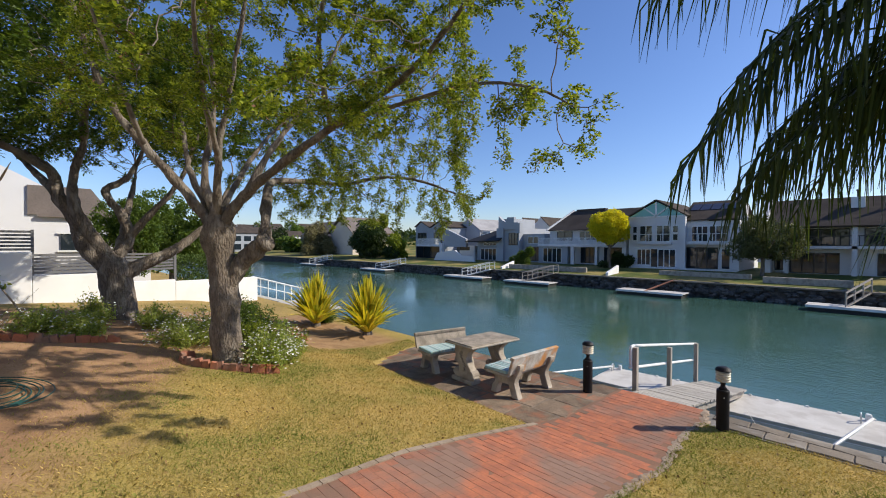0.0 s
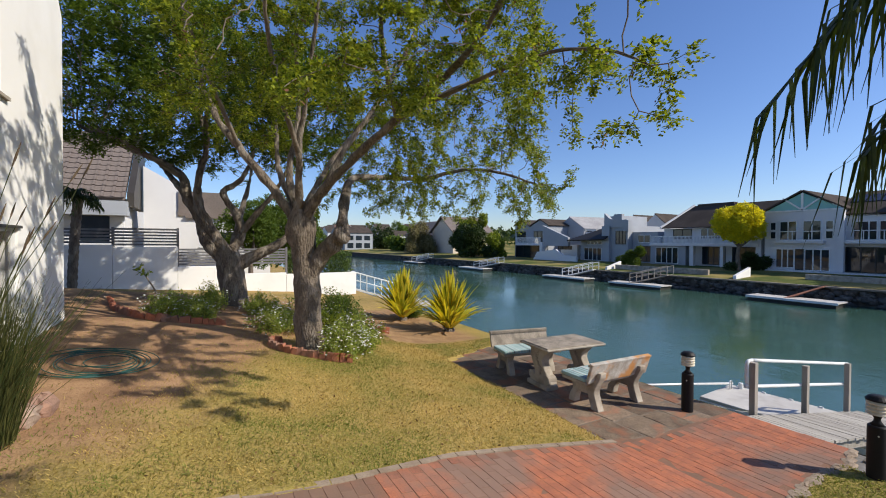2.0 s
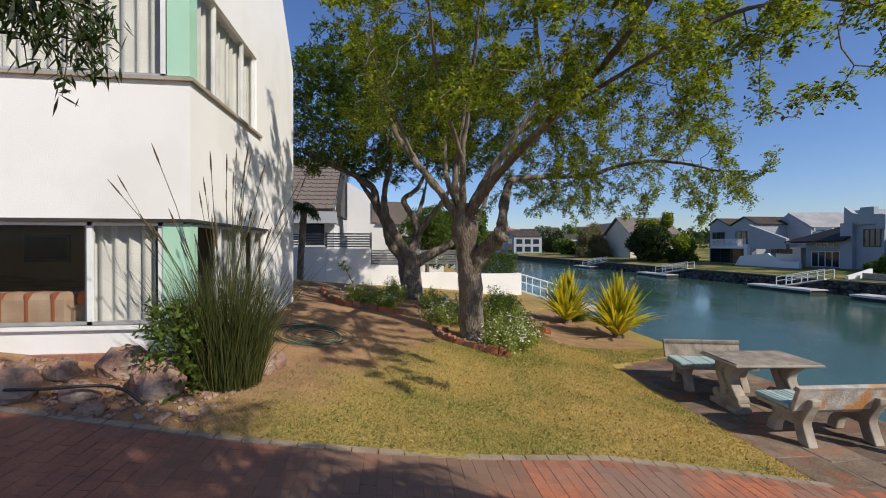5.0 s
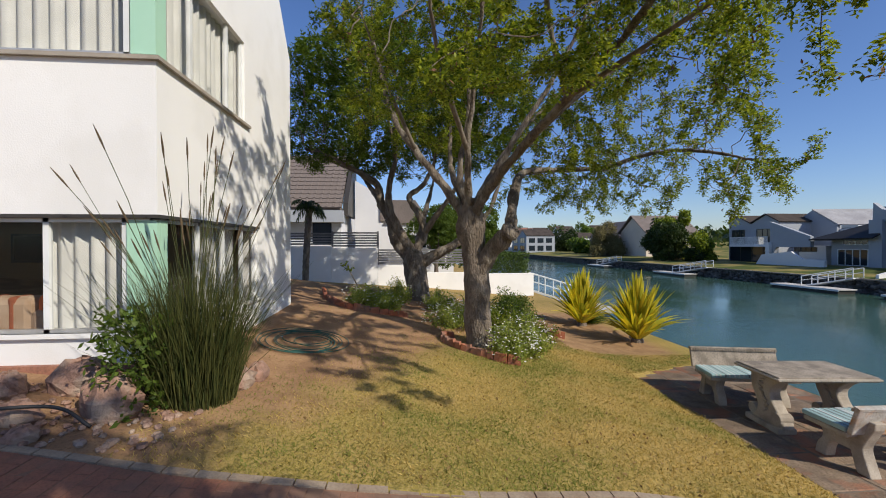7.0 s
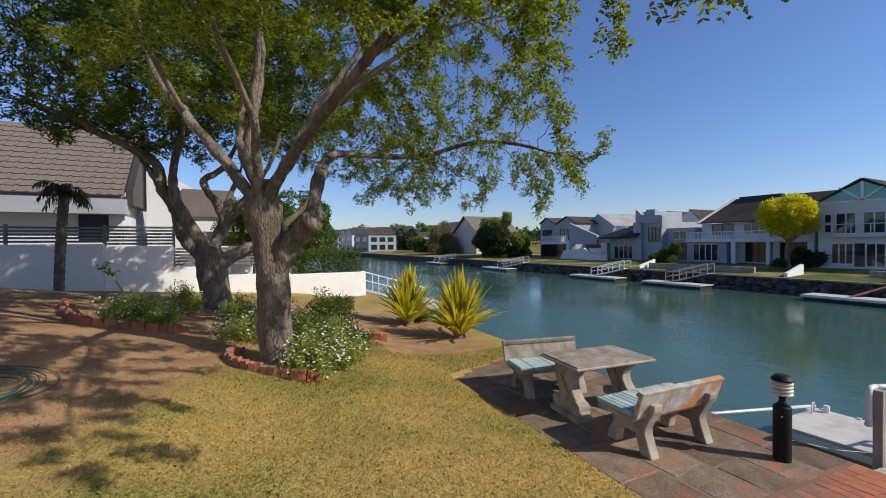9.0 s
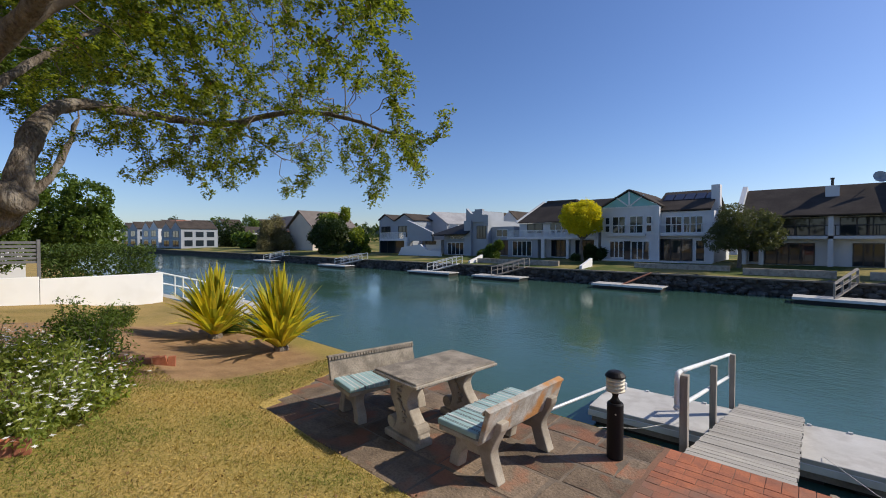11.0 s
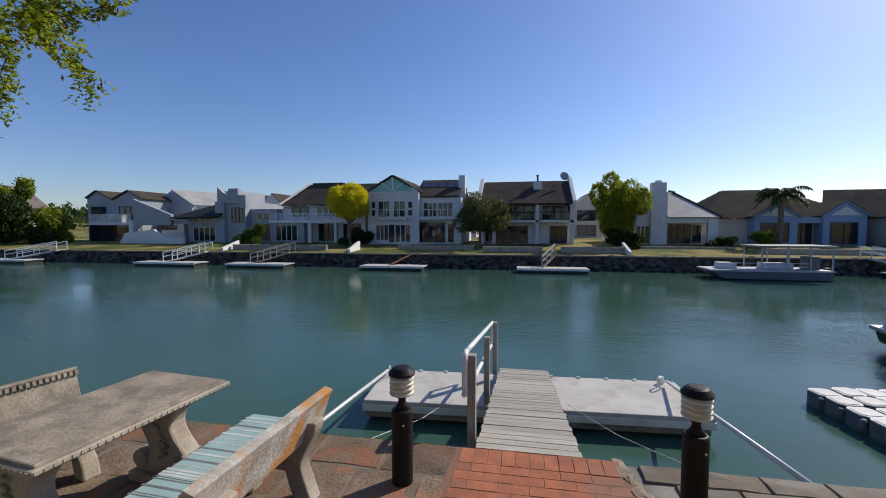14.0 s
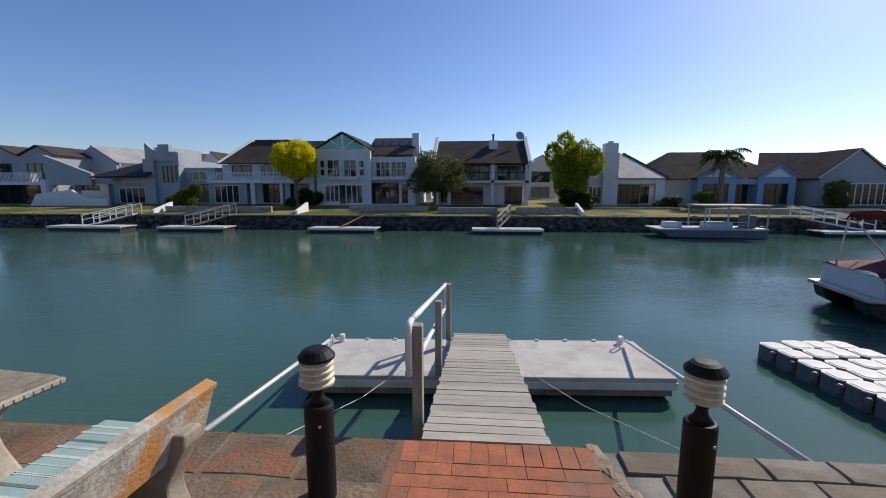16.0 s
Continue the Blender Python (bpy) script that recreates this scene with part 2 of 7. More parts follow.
M_green_panel = mat("pale_green_panel", (0.42, 0.66, 0.50), (0.38, 0.62, 0.46), 0.3, scale=2, fine=20, amount=0.06, bump=0.03, spec=0.5)
M_curtain = mat("white_curtain", (0.78, 0.78, 0.74), (0.68, 0.68, 0.64), 0.9, scale=4, fine=50, amount=0.1, bump=0.1)
M_room = mat("room_wall", (0.30, 0.19, 0.09), (0.25, 0.155, 0.075), 0.8, scale=1, fine=20, amount=0.1, bump=0.05)
M_brick = mat("red_paving_brick", (0.47, 0.165, 0.085), (0.33, 0.13, 0.08), 0.9, scale=7, fine=60, amount=0.45, bump=0.4, spec=0.2, stain=(0.225, 0.15, 0.115), stain_scale=0.95, stain_amount=0.9, per_object=0.07, bump_dist=0.005, world_space=True)
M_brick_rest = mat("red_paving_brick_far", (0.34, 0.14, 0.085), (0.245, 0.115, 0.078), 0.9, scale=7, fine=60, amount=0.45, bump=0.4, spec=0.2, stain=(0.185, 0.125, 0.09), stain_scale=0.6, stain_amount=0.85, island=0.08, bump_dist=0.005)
M_joint = mat("sanded_brick_joint", (0.27, 0.145, 0.095), (0.20, 0.125, 0.09), 0.95, scale=1.2, fine=60, amount=0.4, bump=0.3, spec=0.1)
M_verge = mat("crumbled_mortar_edge", (0.34, 0.27, 0.20), (0.25, 0.185, 0.13), 0.95, scale=5, fine=50, amount=0.4, bump=0.5)
M_mortar = mat("sandy_mortar", (0.22, 0.17, 0.125), (0.14, 0.11, 0.085), 0.95, scale=6, fine=60, amount=0.4, bump=0.4)
M_flag = mat("sandstone_flag", (0.25, 0.185, 0.13), (0.15, 0.112, 0.082), 0.92, scale=4.5, fine=38, amount=0.5, bump=0.8, spec=0.15, stain=(0.33, 0.145, 0.085), stain_scale=2.3, stain_amount=0.75, per_object=0.3, bump_dist=0.012)
M_slab = mat("grey_concrete_slab", (0.24, 0.20, 0.155), (0.165, 0.138, 0.108), 0.95, spec=0.15, scale=3, fine=60, amount=0.35, bump=0.4, stain=(0.34, 0.31, 0.27), stain_scale=3, stain_amount=0.5, per_object=0.15)
M_concrete = mat("weathered_cast_concrete", (0.46, 0.40, 0.32), (0.36, 0.31, 0.25), 0.9, scale=4, fine=55, amount=0.35, bump=0.5, stain=(0.20, 0.165, 0.13), stain_scale=3.2, stain_amount=0.6, bump_dist=0.008)
M_tabletop = mat("lichen_grey_concrete", (0.38, 0.32, 0.255), (0.25, 0.21, 0.165), 0.9, scale=6, fine=45, amount=0.5, bump=0.6, stain=(0.15, 0.125, 0.10), stain_scale=5, stain_amount=0.7, bump_dist=0.008)
M_backrest = mat("flaking_painted_concrete", (0.52, 0.50, 0.46), (0.33, 0.29, 0.24), 0.9, scale=7, fine=45, amount=0.4, bump=0.6, stain=(0.50, 0.21, 0.04), stain_scale=3.2, stain_amount=0.85, world_space=True)
M_black = mat("black_powder_coat", (0.011, 0.010, 0.011), (0.015, 0.013, 0.013), 0.55, spec=0.2, scale=5, fine=50, amount=0.3, bump=0.1)
M_louvre = mat("cream_lamp_louvre", (0.72, 0.66, 0.52), (0.60, 0.54, 0.42), 0.5, scale=9, fine=50, amount=0.15, bump=0.1, stain=(0.40, 0.33, 0.24), stain_scale=14, stain_amount=0.5)
M_deck = mat("pale_pontoon_deck", (0.55, 0.53, 0.50), (0.46, 0.44, 0.41), 0.85, scale=1.8, fine=30, amount=0.2, bump=0.3, stain=(0.34, 0.31, 0.28), stain_scale=2.5, stain_amount=0.5)
M_hull = mat("stained_float_hull", (0.30, 0.28, 0.25), (0.20, 0.18, 0.16), 0.8, scale=2, fine=20, amount=0.4, bump=0.2, stain=(0.08, 0.075, 0.06), stain_scale=2, stain_amount=0.6)
M_hull_dark = mat("dark_float_tank", (0.025, 0.025, 0.022), rough=0.6, scale=2, fine=20, amount=0.4, bump=0.2)
M_plank = mat("silvered_plank", (0.42, 0.39, 0.34), (0.33, 0.30, 0.265), 0.85, scale=3, fine=30, amount=0.35, bump=0.4, per_object=0.14, stretch=(1, 9, 9), world_space=True)
M_wood_post = mat("grey_wood_post", (0.36, 0.32, 0.27), (0.27, 0.24, 0.21), 0.85, scale=3, fine=30, amount=0.35, bump=0.4, stretch=(9, 9, 1))
M_pipe = mat("galvanised_pipe", (0.68, 0.68, 0.67), (0.58, 0.58, 0.57), 0.45, metal=0.3, scale=6, fine=40, amount=0.2, bump=0.1)
M_rope = mat("pale_rope", (0.62, 0.60, 0.54), rough=0.9, scale=20, fine=90, amount=0.3, bump=0.4)
M_bark = mat("grey_brown_bark", (0.21, 0.17, 0.135), (0.13, 0.105, 0.083), 0.95, scale=7, fine=34, amount=0.6, bump=1.0, spec=0.2, stain=(0.31, 0.275, 0.23), stain_scale=6, stain_amount=0.55, bump_dist=0.05, stretch=(1, 1, 0.38))
M_bark_pale = mat("pale_limb_bark", (0.23, 0.19, 0.15), (0.145, 0.118, 0.092), 0.95, scale=6, fine=30, amount=0.5, bump=0.8, stain=(0.15, 0.12, 0.09), stain_scale=3, stain_amount=0.5, bump_dist=0.015)
M_leaf1 = leaf_mat("fresh_green_leaf", (0.045, 0.09, 0.013), (0.33, 0.37, 0.045), 0.44)
M_pod = mat("seed_pod", (0.20, 0.085, 0.035), (0.13, 0.06, 0.03), 0.7, scale=9, fine=40, amount=0.2, bump=0)
M_leaf2 = leaf_mat("dark_green_leaf", (0.05, 0.09, 0.016), (0.13, 0.185, 0.03), 0.4)
M_leaf_yellow = leaf_mat("yellow_green_leaf", (0.40, 0.40, 0.025), (0.72, 0.62, 0.03), 0.5)
M_leaf_lime = leaf_mat("lime_green_leaf", (0.10, 0.16, 0.018), (0.40, 0.40, 0.028), 0.45)
M_leaf_olive = leaf_mat("olive_grey_leaf", (0.06, 0.075, 0.03), (0.13, 0.14, 0.06), 0.3)
M_leaf_dark = leaf_mat("shrub_leaf", (0.02, 0.038, 0.01), (0.05, 0.075, 0.017), 0.25)
M_hedge = leaf_mat("hedge_leaf", (0.05, 0.085, 0.018), (0.10, 0.145, 0.03), 0.25)
M_daisy = leaf_mat("daisy_leaf", (0.15, 0.21, 0.045), (0.36, 0.39, 0.10), 0.5)
M_palm = leaf_mat("palm_leaflet", (0.018, 0.034, 0.009), (0.05, 0.075, 0.018), 0.3, rough=0.45)
M_yucca = leaf_mat("yellow_striped_leaf", (0.68, 0.54, 0.05), (0.30, 0.33, 0.035), 0.4, rough=0.4)
M_flower = mat("white_daisy", (0.85, 0.84, 0.78), rough=0.8, scale=30, fine=90, amount=0.05, bump=0)
M_reed = leaf_mat("reed_stem", (0.03, 0.046, 0.014), (0.095, 0.095, 0.03), 0.2)
M_reed_head = mat("dry_seed_head", (0.13, 0.09, 0.05), rough=0.9, scale=20, fine=80, amount=0.4, bump=0.4)
M_blade = leaf_mat("grass_blade", (0.60, 0.43, 0.16), (0.29, 0.225, 0.06), 0.3, rough=0.7)
bt = M_blade.node_tree
old = next(n for n in bt.nodes if n.type == "MIX" and n.blend_type == "MIX")
big = bt.nodes.new("ShaderNodeTexNoise")
big.inputs["Scale"].default_value, big.inputs["Detail"].default_value, big.inputs["Roughness"].default_value = 0.75, 8, 0.65
bt.links.new(bt.nodes.new("ShaderNodeTexCoord").outputs["Object"], big.inputs["Vector"])
br_ = bt.nodes.new("ShaderNodeMapRange")
br_.inputs[1].default_value, br_.inputs[2].default_value = 0.45, 0.57
bt.links.new(big.outputs["Fac"], br_.inputs[0])
gm = bt.nodes.new("ShaderNodeMix")
gm.data_type = "RGBA"
gm.inputs[7].default_value = (0.18, 0.205, 0.042, 1)
targets = [l.to_socket for l in old.outputs[2].links]
bt.links.new(br_.outputs[0], gm.inputs[0]), bt.links.new(old.outputs[2], gm.inputs[6])
for sock in targets:
    bt.links.new(gm.outputs[2], sock)
M_rock = mat("reddish_rock", (0.34, 0.20, 0.145), (0.22, 0.135, 0.10), 0.9, scale=5, fine=35, amount=0.5, bump=0.7, stain=(0.45, 0.38, 0.30), stain_scale=3, stain_amount=0.5, bump_dist=0.02)
M_bank_stone = mat("dark_bank_stone", (0.14, 0.125, 0.11), (0.08, 0.072, 0.065), 0.9, scale=3, fine=14, amount=0.4, bump=0.5, island=0.5)
M_hose = mat("green_garden_hose", (0.02, 0.085, 0.07), (0.015, 0.065, 0.055), 0.5, scale=5, fine=40, amount=0.2, bump=0.1)
M_hose_dark = mat("black_irrigation_hose", (0.03, 0.03, 0.032), rough=0.5, scale=5, fine=40, amount=0.2, bump=0.1)
M_maroon = mat("maroon_canvas", (0.16, 0.025, 0.035), (0.12, 0.018, 0.028), 0.85, scale=3, fine=40, amount=0.2, bump=0.3)
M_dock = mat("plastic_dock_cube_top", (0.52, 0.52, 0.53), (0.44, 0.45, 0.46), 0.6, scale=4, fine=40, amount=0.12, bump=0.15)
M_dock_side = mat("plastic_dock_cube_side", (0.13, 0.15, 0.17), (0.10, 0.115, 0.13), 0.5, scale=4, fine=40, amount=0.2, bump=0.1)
M_fence_slat = mat("grey_fence_slat", (0.17, 0.17, 0.175), (0.13, 0.13, 0.135), 0.7, scale=3, fine=40, amount=0.2, bump=0.1)
M_sofa = mat("striped_sofa_cloth", (0.55, 0.42, 0.30), (0.42, 0.28, 0.18), 0.9, scale=5, fine=60, amount=0.2, bump=0.2)
M_orange = mat("orange_cushion", (0.75, 0.17, 0.03), (0.65, 0.14, 0.03), 0.9, scale=5, fine=60, amount=0.1, bump=0.2)
M_rust = mat("rust_stripe", (0.36, 0.11, 0.05), (0.29, 0.09, 0.045), 0.9, scale=5, fine=60, amount=0.2, bump=0.2)
M_solar = mat("solar_panel", (0.03, 0.025, 0.035), rough=0.2, scale=2, fine=8, amount=0.2, bump=0)
M_teal_cloth = mat("teal_cushion", (0.33, 0.47, 0.47), (0.28, 0.41, 0.41), 0.9, scale=5, fine=120, amount=0.15, bump=0.3)
M_stripe = mat("white_stripe", (0.62, 0.65, 0.63), rough=0.9, scale=5, fine=120, amount=0.1, bump=0.3)
M_stripe_dark = mat("dark_stripe", (0.19, 0.20, 0.205), rough=0.9, scale=5, fine=120, amount=0.1, bump=0.3)


# ---- mesh helpers ----
class Geo:
    """Collects vertices and faces of one part."""

    def __init__(self):
        self.v, self.f = [], []

    def add(self, verts, faces):
        k = len(self.v)
        self.v += [tuple(p) for p in verts]
        self.f += [tuple(i + k for i in face) for face in faces]
        return self

    def box(self, x0, x1, y0, y1, z0, z1, m=None):
        p = [(x0, y0, z0), (x1, y0, z0), (x1, y1, z0), (x0, y1, z0), (x0, y0, z1), (x1, y0, z1), (x1, y1, z1), (x0, y1, z1)]
        if m is not None:
            p = [m @ Vector(q) for q in p]
        return self.add(p, [(3, 2, 1, 0), (4, 5, 6, 7), (0, 1, 5, 4), (1, 2, 6, 5), (2, 3, 7, 6), (3, 0, 4, 7)])

    def prism(self, poly, d0, d1, axis="y"):
        """A polygon (a, b) pushed from d0 to d1: axis y -> (a, d, b); x -> (d, a, b); z -> (a, b, d)."""
        put = {"y": lambda a, b, d: (a, d, b), "x": lambda a, b, d: (d, a, b), "z": lambda a, b, d: (a, b, d)}[axis]
        k = len(poly)
        p = [put(a, b, d0) for a, b in poly] + [put(a, b, d1) for a, b in poly]
        return self.add(p, [tuple(range(k)), tuple(range(2 * k - 1, k - 1, -1))] + [(i, i + k, (i + 1) % k + k, (i + 1) % k) for i in range(k)])

    def tube(self, pts, radii, n=8, squash=1.0):
        pts = [Vector(p) for p in pts]
        if isinstance(radii, (int, float)):
            radii = [radii] * len(pts)
        radii = [float(q) for q in radii] + [float(radii[-1])] * max(0, len(pts) - len(radii))
        side, rings = None, []
        for i, p in enumerate(pts):
            d = (pts[min(i + 1, len(pts) - 1)] - pts[max(i - 1, 0)]).normalized()
            if side is None:
                side = d.cross(Vector((0.3, 0.2, 1)) if abs(d.z) < 0.9 else Vector((1, 0.1, 0))).normalized()
            side = (side - d * side.dot(d)).normalized()
            up = d.cross(side)
            rings.append([p + radii[i] * (math.cos(a) * side + squash * math.sin(a) * up) for a in (2 * math.pi * j / n for j in range(n))])
        verts = [q for r in rings for q in r]
        faces = [(i * n + j, i * n + (j + 1) % n, (i + 1) * n + (j + 1) % n, (i + 1) * n + j) for i in range(len(pts) - 1) for j in range(n)]
        faces += [tuple(range(n - 1, -1, -1)), tuple(range((len(pts) - 1) * n, len(pts) * n))]
        return self.add(verts, faces)

    def lathe(self, profile, n=16, at=(0, 0, 0)):
        verts = [(at[0] + r * math.cos(2 * math.pi * j / n), at[1] + r * math.sin(2 * math.pi * j / n), at[2] + z) for r, z in profile for j in range(n)]
        faces = [(i * n + j, i * n + (j + 1) % n, (i + 1) * n + (j + 1) % n, (i + 1) * n + j) for i in range(len(profile) - 1) for j in range(n)]
        faces += [tuple(range(n - 1, -1, -1)), tuple(range((len(profile) - 1) * n, len(profile) * n))]
        return self.add(verts, faces)

    def blob(self, c, r, rng_, n=8, rough=0.25, flat=1.0):
        rows = max(4, n // 2)
        verts = []
        for i in range(rows + 1):
            th = math.pi * i / rows
            for j in range(n):
                ph = 2 * math.pi * j / n
                k = 1 + rough * rng_.uniform(-1, 1)
                verts.append((c[0] + r[0] * k * math.sin(th) * math.cos(ph), c[1] + r[1] * k * math.sin(th) * math.sin(ph), c[2] + flat * r[2] * k * math.cos(th)))
        faces = [(i * n + j, (i + 1) * n + j, (i + 1) * n + (j + 1) % n, i * n + (j + 1) % n) for i in range(rows) for j in range(n)]
        return self.add(verts, faces)

    def wall(self, a0, a1, z0, z1, d0, d1, holes=(), axis="x"):
        """A wall that runs along x (or y) from a0 to a1 between depths d0 and d1, with rectangular openings (a, a, z, z)."""
        As = sorted({a0, a1, *[h for o in holes for h in o[:2]]})
        Zs = sorted({z0, z1, *[h for o in holes for h in o[2:4]]})
        As, Zs = [a for a in As if a0 <= a <= a1], [z for z in Zs if z0 <= z <= z1]
        for a, b in zip(As, As[1:]):
            run = []
            for z, y in zip(Zs, Zs[1:]):
                inside = any(o[0] <= (a + b) / 2 <= o[1] and o[2] <= (z + y) / 2 <= o[3] for o in holes)
                if not inside:
                    if run and abs(run[-1][1] - z) < 1e-6:
                        run[-1][1] = y
                    else:
                        run.append([z, y])
            for z, y in run:
                self.box(a, b, d0, d1, z, y) if axis == "x" else self.box(d0, d1, a, b, z, y)
        return self


def roughen(geo, amount, size, seed=0.0):
    """Lumpy bark: pushes the points about by smooth noise."""
    out = []
    for p in geo.v:
        q = Vector((p[0] / size, p[1] / size, p[2] / (size * 2.2) + seed))
        w = noise.noise_vector(q) + 0.5 * noise.noise_vector(q * 2.3)
        out.append((p[0] + w.x * amount, p[1] + w.y * amount, p[2] + w.z * amount * 0.5))
    geo.v = out
    return geo


def part(name, geo, material, parent=None, label="", smooth=False, bevel=0.0):
    """Links the collected faces as ONE mesh object under a thing or a part."""
    me = bpy.data.meshes.new(name)
    me.from_pydata(geo.v, [], geo.f)
    me.materials.append(material)
    if smooth:
        me.polygons.foreach_set("use_smooth", [True] * len(me.polygons))
    ob = new(name, me)
    ob.parent = parent
    if label:
        ob["label"] = label
    if bevel:
        b = ob.modifiers.new("edge", "BEVEL")
        b.width, b.segments, b.limit_method = bevel, 2, "ANGLE"
    return ob


def thing(name, at=(0, 0, 0), label="", category="", group="", rz=0.0):
    ob = new(name)
    ob.matrix_basis = pose(*at, 0, 0, rz)
    ob.empty_display_size = 0.2
    return tagged(ob, label, category, group)


def quads(name, arr, material, parent=None, label=""):
    """Many loose four-cornered leaves from an array (n, 4, 3)."""
    arr = np.asarray(arr, dtype=np.float32)
    k = len(arr)
    me = bpy.data.meshes.new(name)
    me.vertices.add(4 * k)
    me.vertices.foreach_set("co", arr.reshape(-1))
    me.loops.add(4 * k)
    me.loops.foreach_set("vertex_index", np.arange(4 * k, dtype=np.int32))
    me.polygons.add(k)
    me.polygons.foreach_set("loop_start", np.arange(0, 4 * k, 4, dtype=np.int32))
    me.polygons.foreach_set("loop_total", np.full(k, 4, dtype=np.int32))
    me.update(calc_edges=True)
    me.materials.append(material)
    ob = new(name, me)
    ob.parent = parent
    if label:
        ob["label"] = label
    return ob


def unit(a):
    return a / np.maximum(np.linalg.norm(a, axis=-1, keepdims=True), 1e-9)


def leaves_at(points, r, length, width, spread, droop=0.2, per=10):
    """Leaf diamonds scattered round each point: (n, 4, 3)."""
    p = np.repeat(np.asarray(points, float), per, axis=0)
    k = len(p)
    p = p + r.normal(0, 1, (k, 3)) * spread
    d = unit(r.normal(0, 1, (k, 3)) + np.array([0, 0, -droop]))
    s = unit(np.cross(d, r.normal(0, 1, (k, 3))))
    L = length * r.uniform(0.6, 1.3, (k, 1))
    W = width * r.uniform(0.7, 1.3, (k, 1))
    return np.stack([p - d * L / 2, p + s * W / 2, p + d * L / 2, p - s * W / 2], 1)


def bend(a, b, r, n=6, wob=0.12, rise=0.0):
    """A crooked line from a to b."""
    a, b = np.array(a, float), np.array(b, float)
    t = np.linspace(0, 1, n)[:, None]
    L = np.linalg.norm(b - a)
    off = np.cumsum(r.normal(0, 1, (n, 3)), 0) * wob * L / n
    off -= off[0] + (off[-1] - off[0]) * t
    return a + (b - a) * t + off + np.array([0, 0, 1]) * rise * L * np.sin(np.pi * t)


def smooth_line(ctrl, n=5):
    """Points along a Catmull-Rom curve."""
    c = [np.array(p, float) for p in ctrl]
    c = [2 * c[0] - c[1]] + c + [2 * c[-1] - c[-2]]
    out = []
    for i in range(1, len(c) - 2):
        for t in np.linspace(0, 1, n, endpoint=False):
            a, b, d, e = c[i - 1], c[i], c[i + 1], c[i + 2]
            out.append(0.5 * (2 * b + (d - a) * t + (2 * a - 5 * b + 4 * d - e) * t * t + (3 * b - a - 3 * d + e) * t ** 3))
    out.append(c[-2])
    return np.array(out)


def sprays(tips, heads, r, length, pairs, leaflet, per, spread=0.06, droop=0.35):
    """Feathered leaves round each twig end: pairs of leaflets along a drooping stalk, as (n, 4, 3)."""
    p = np.repeat(np.asarray(tips, float), per, axis=0)
    h = np.repeat(np.asarray(heads, float), per, axis=0)
    k = len(p)
    p = p + r.normal(0, spread, (k, 3))
    d = unit(0.55 * h + r.normal(0, 0.6, (k, 3)) + np.array([0, 0, 0.15]))
    side = unit(np.cross(d, np.array([0, 0, 1.0]) + r.normal(0, 0.35, (k, 3))))
    L = length * r.uniform(0.6, 1.25, (k, 1))
    out = []
    for i in range(pairs):
        t = (i + 0.6) / pairs
        c = p + d * L * t + np.array([0, 0, -1.0]) * L * droop * t * t
        for sg in (-1, 1):
            a = unit(side * sg + d * 0.55 + r.normal(0, 0.22, (k, 3)) + np.array([0, 0, -0.15]))
            w = unit(np.cross(a, r.normal(0, 0.45, (k, 3)) + np.array([0, 0, 1.0])))
            q = leaflet[0] * r.uniform(0.7, 1.25, (k, 1))
            v = leaflet[1] * r.uniform(0.8, 1.2, (k, 1)) / 2
            out.append(np.stack([c, c + a * q * 0.45 + w * v, c + a * q, c + a * q * 0.45 - w * v], 1))
    return np.concatenate(out)


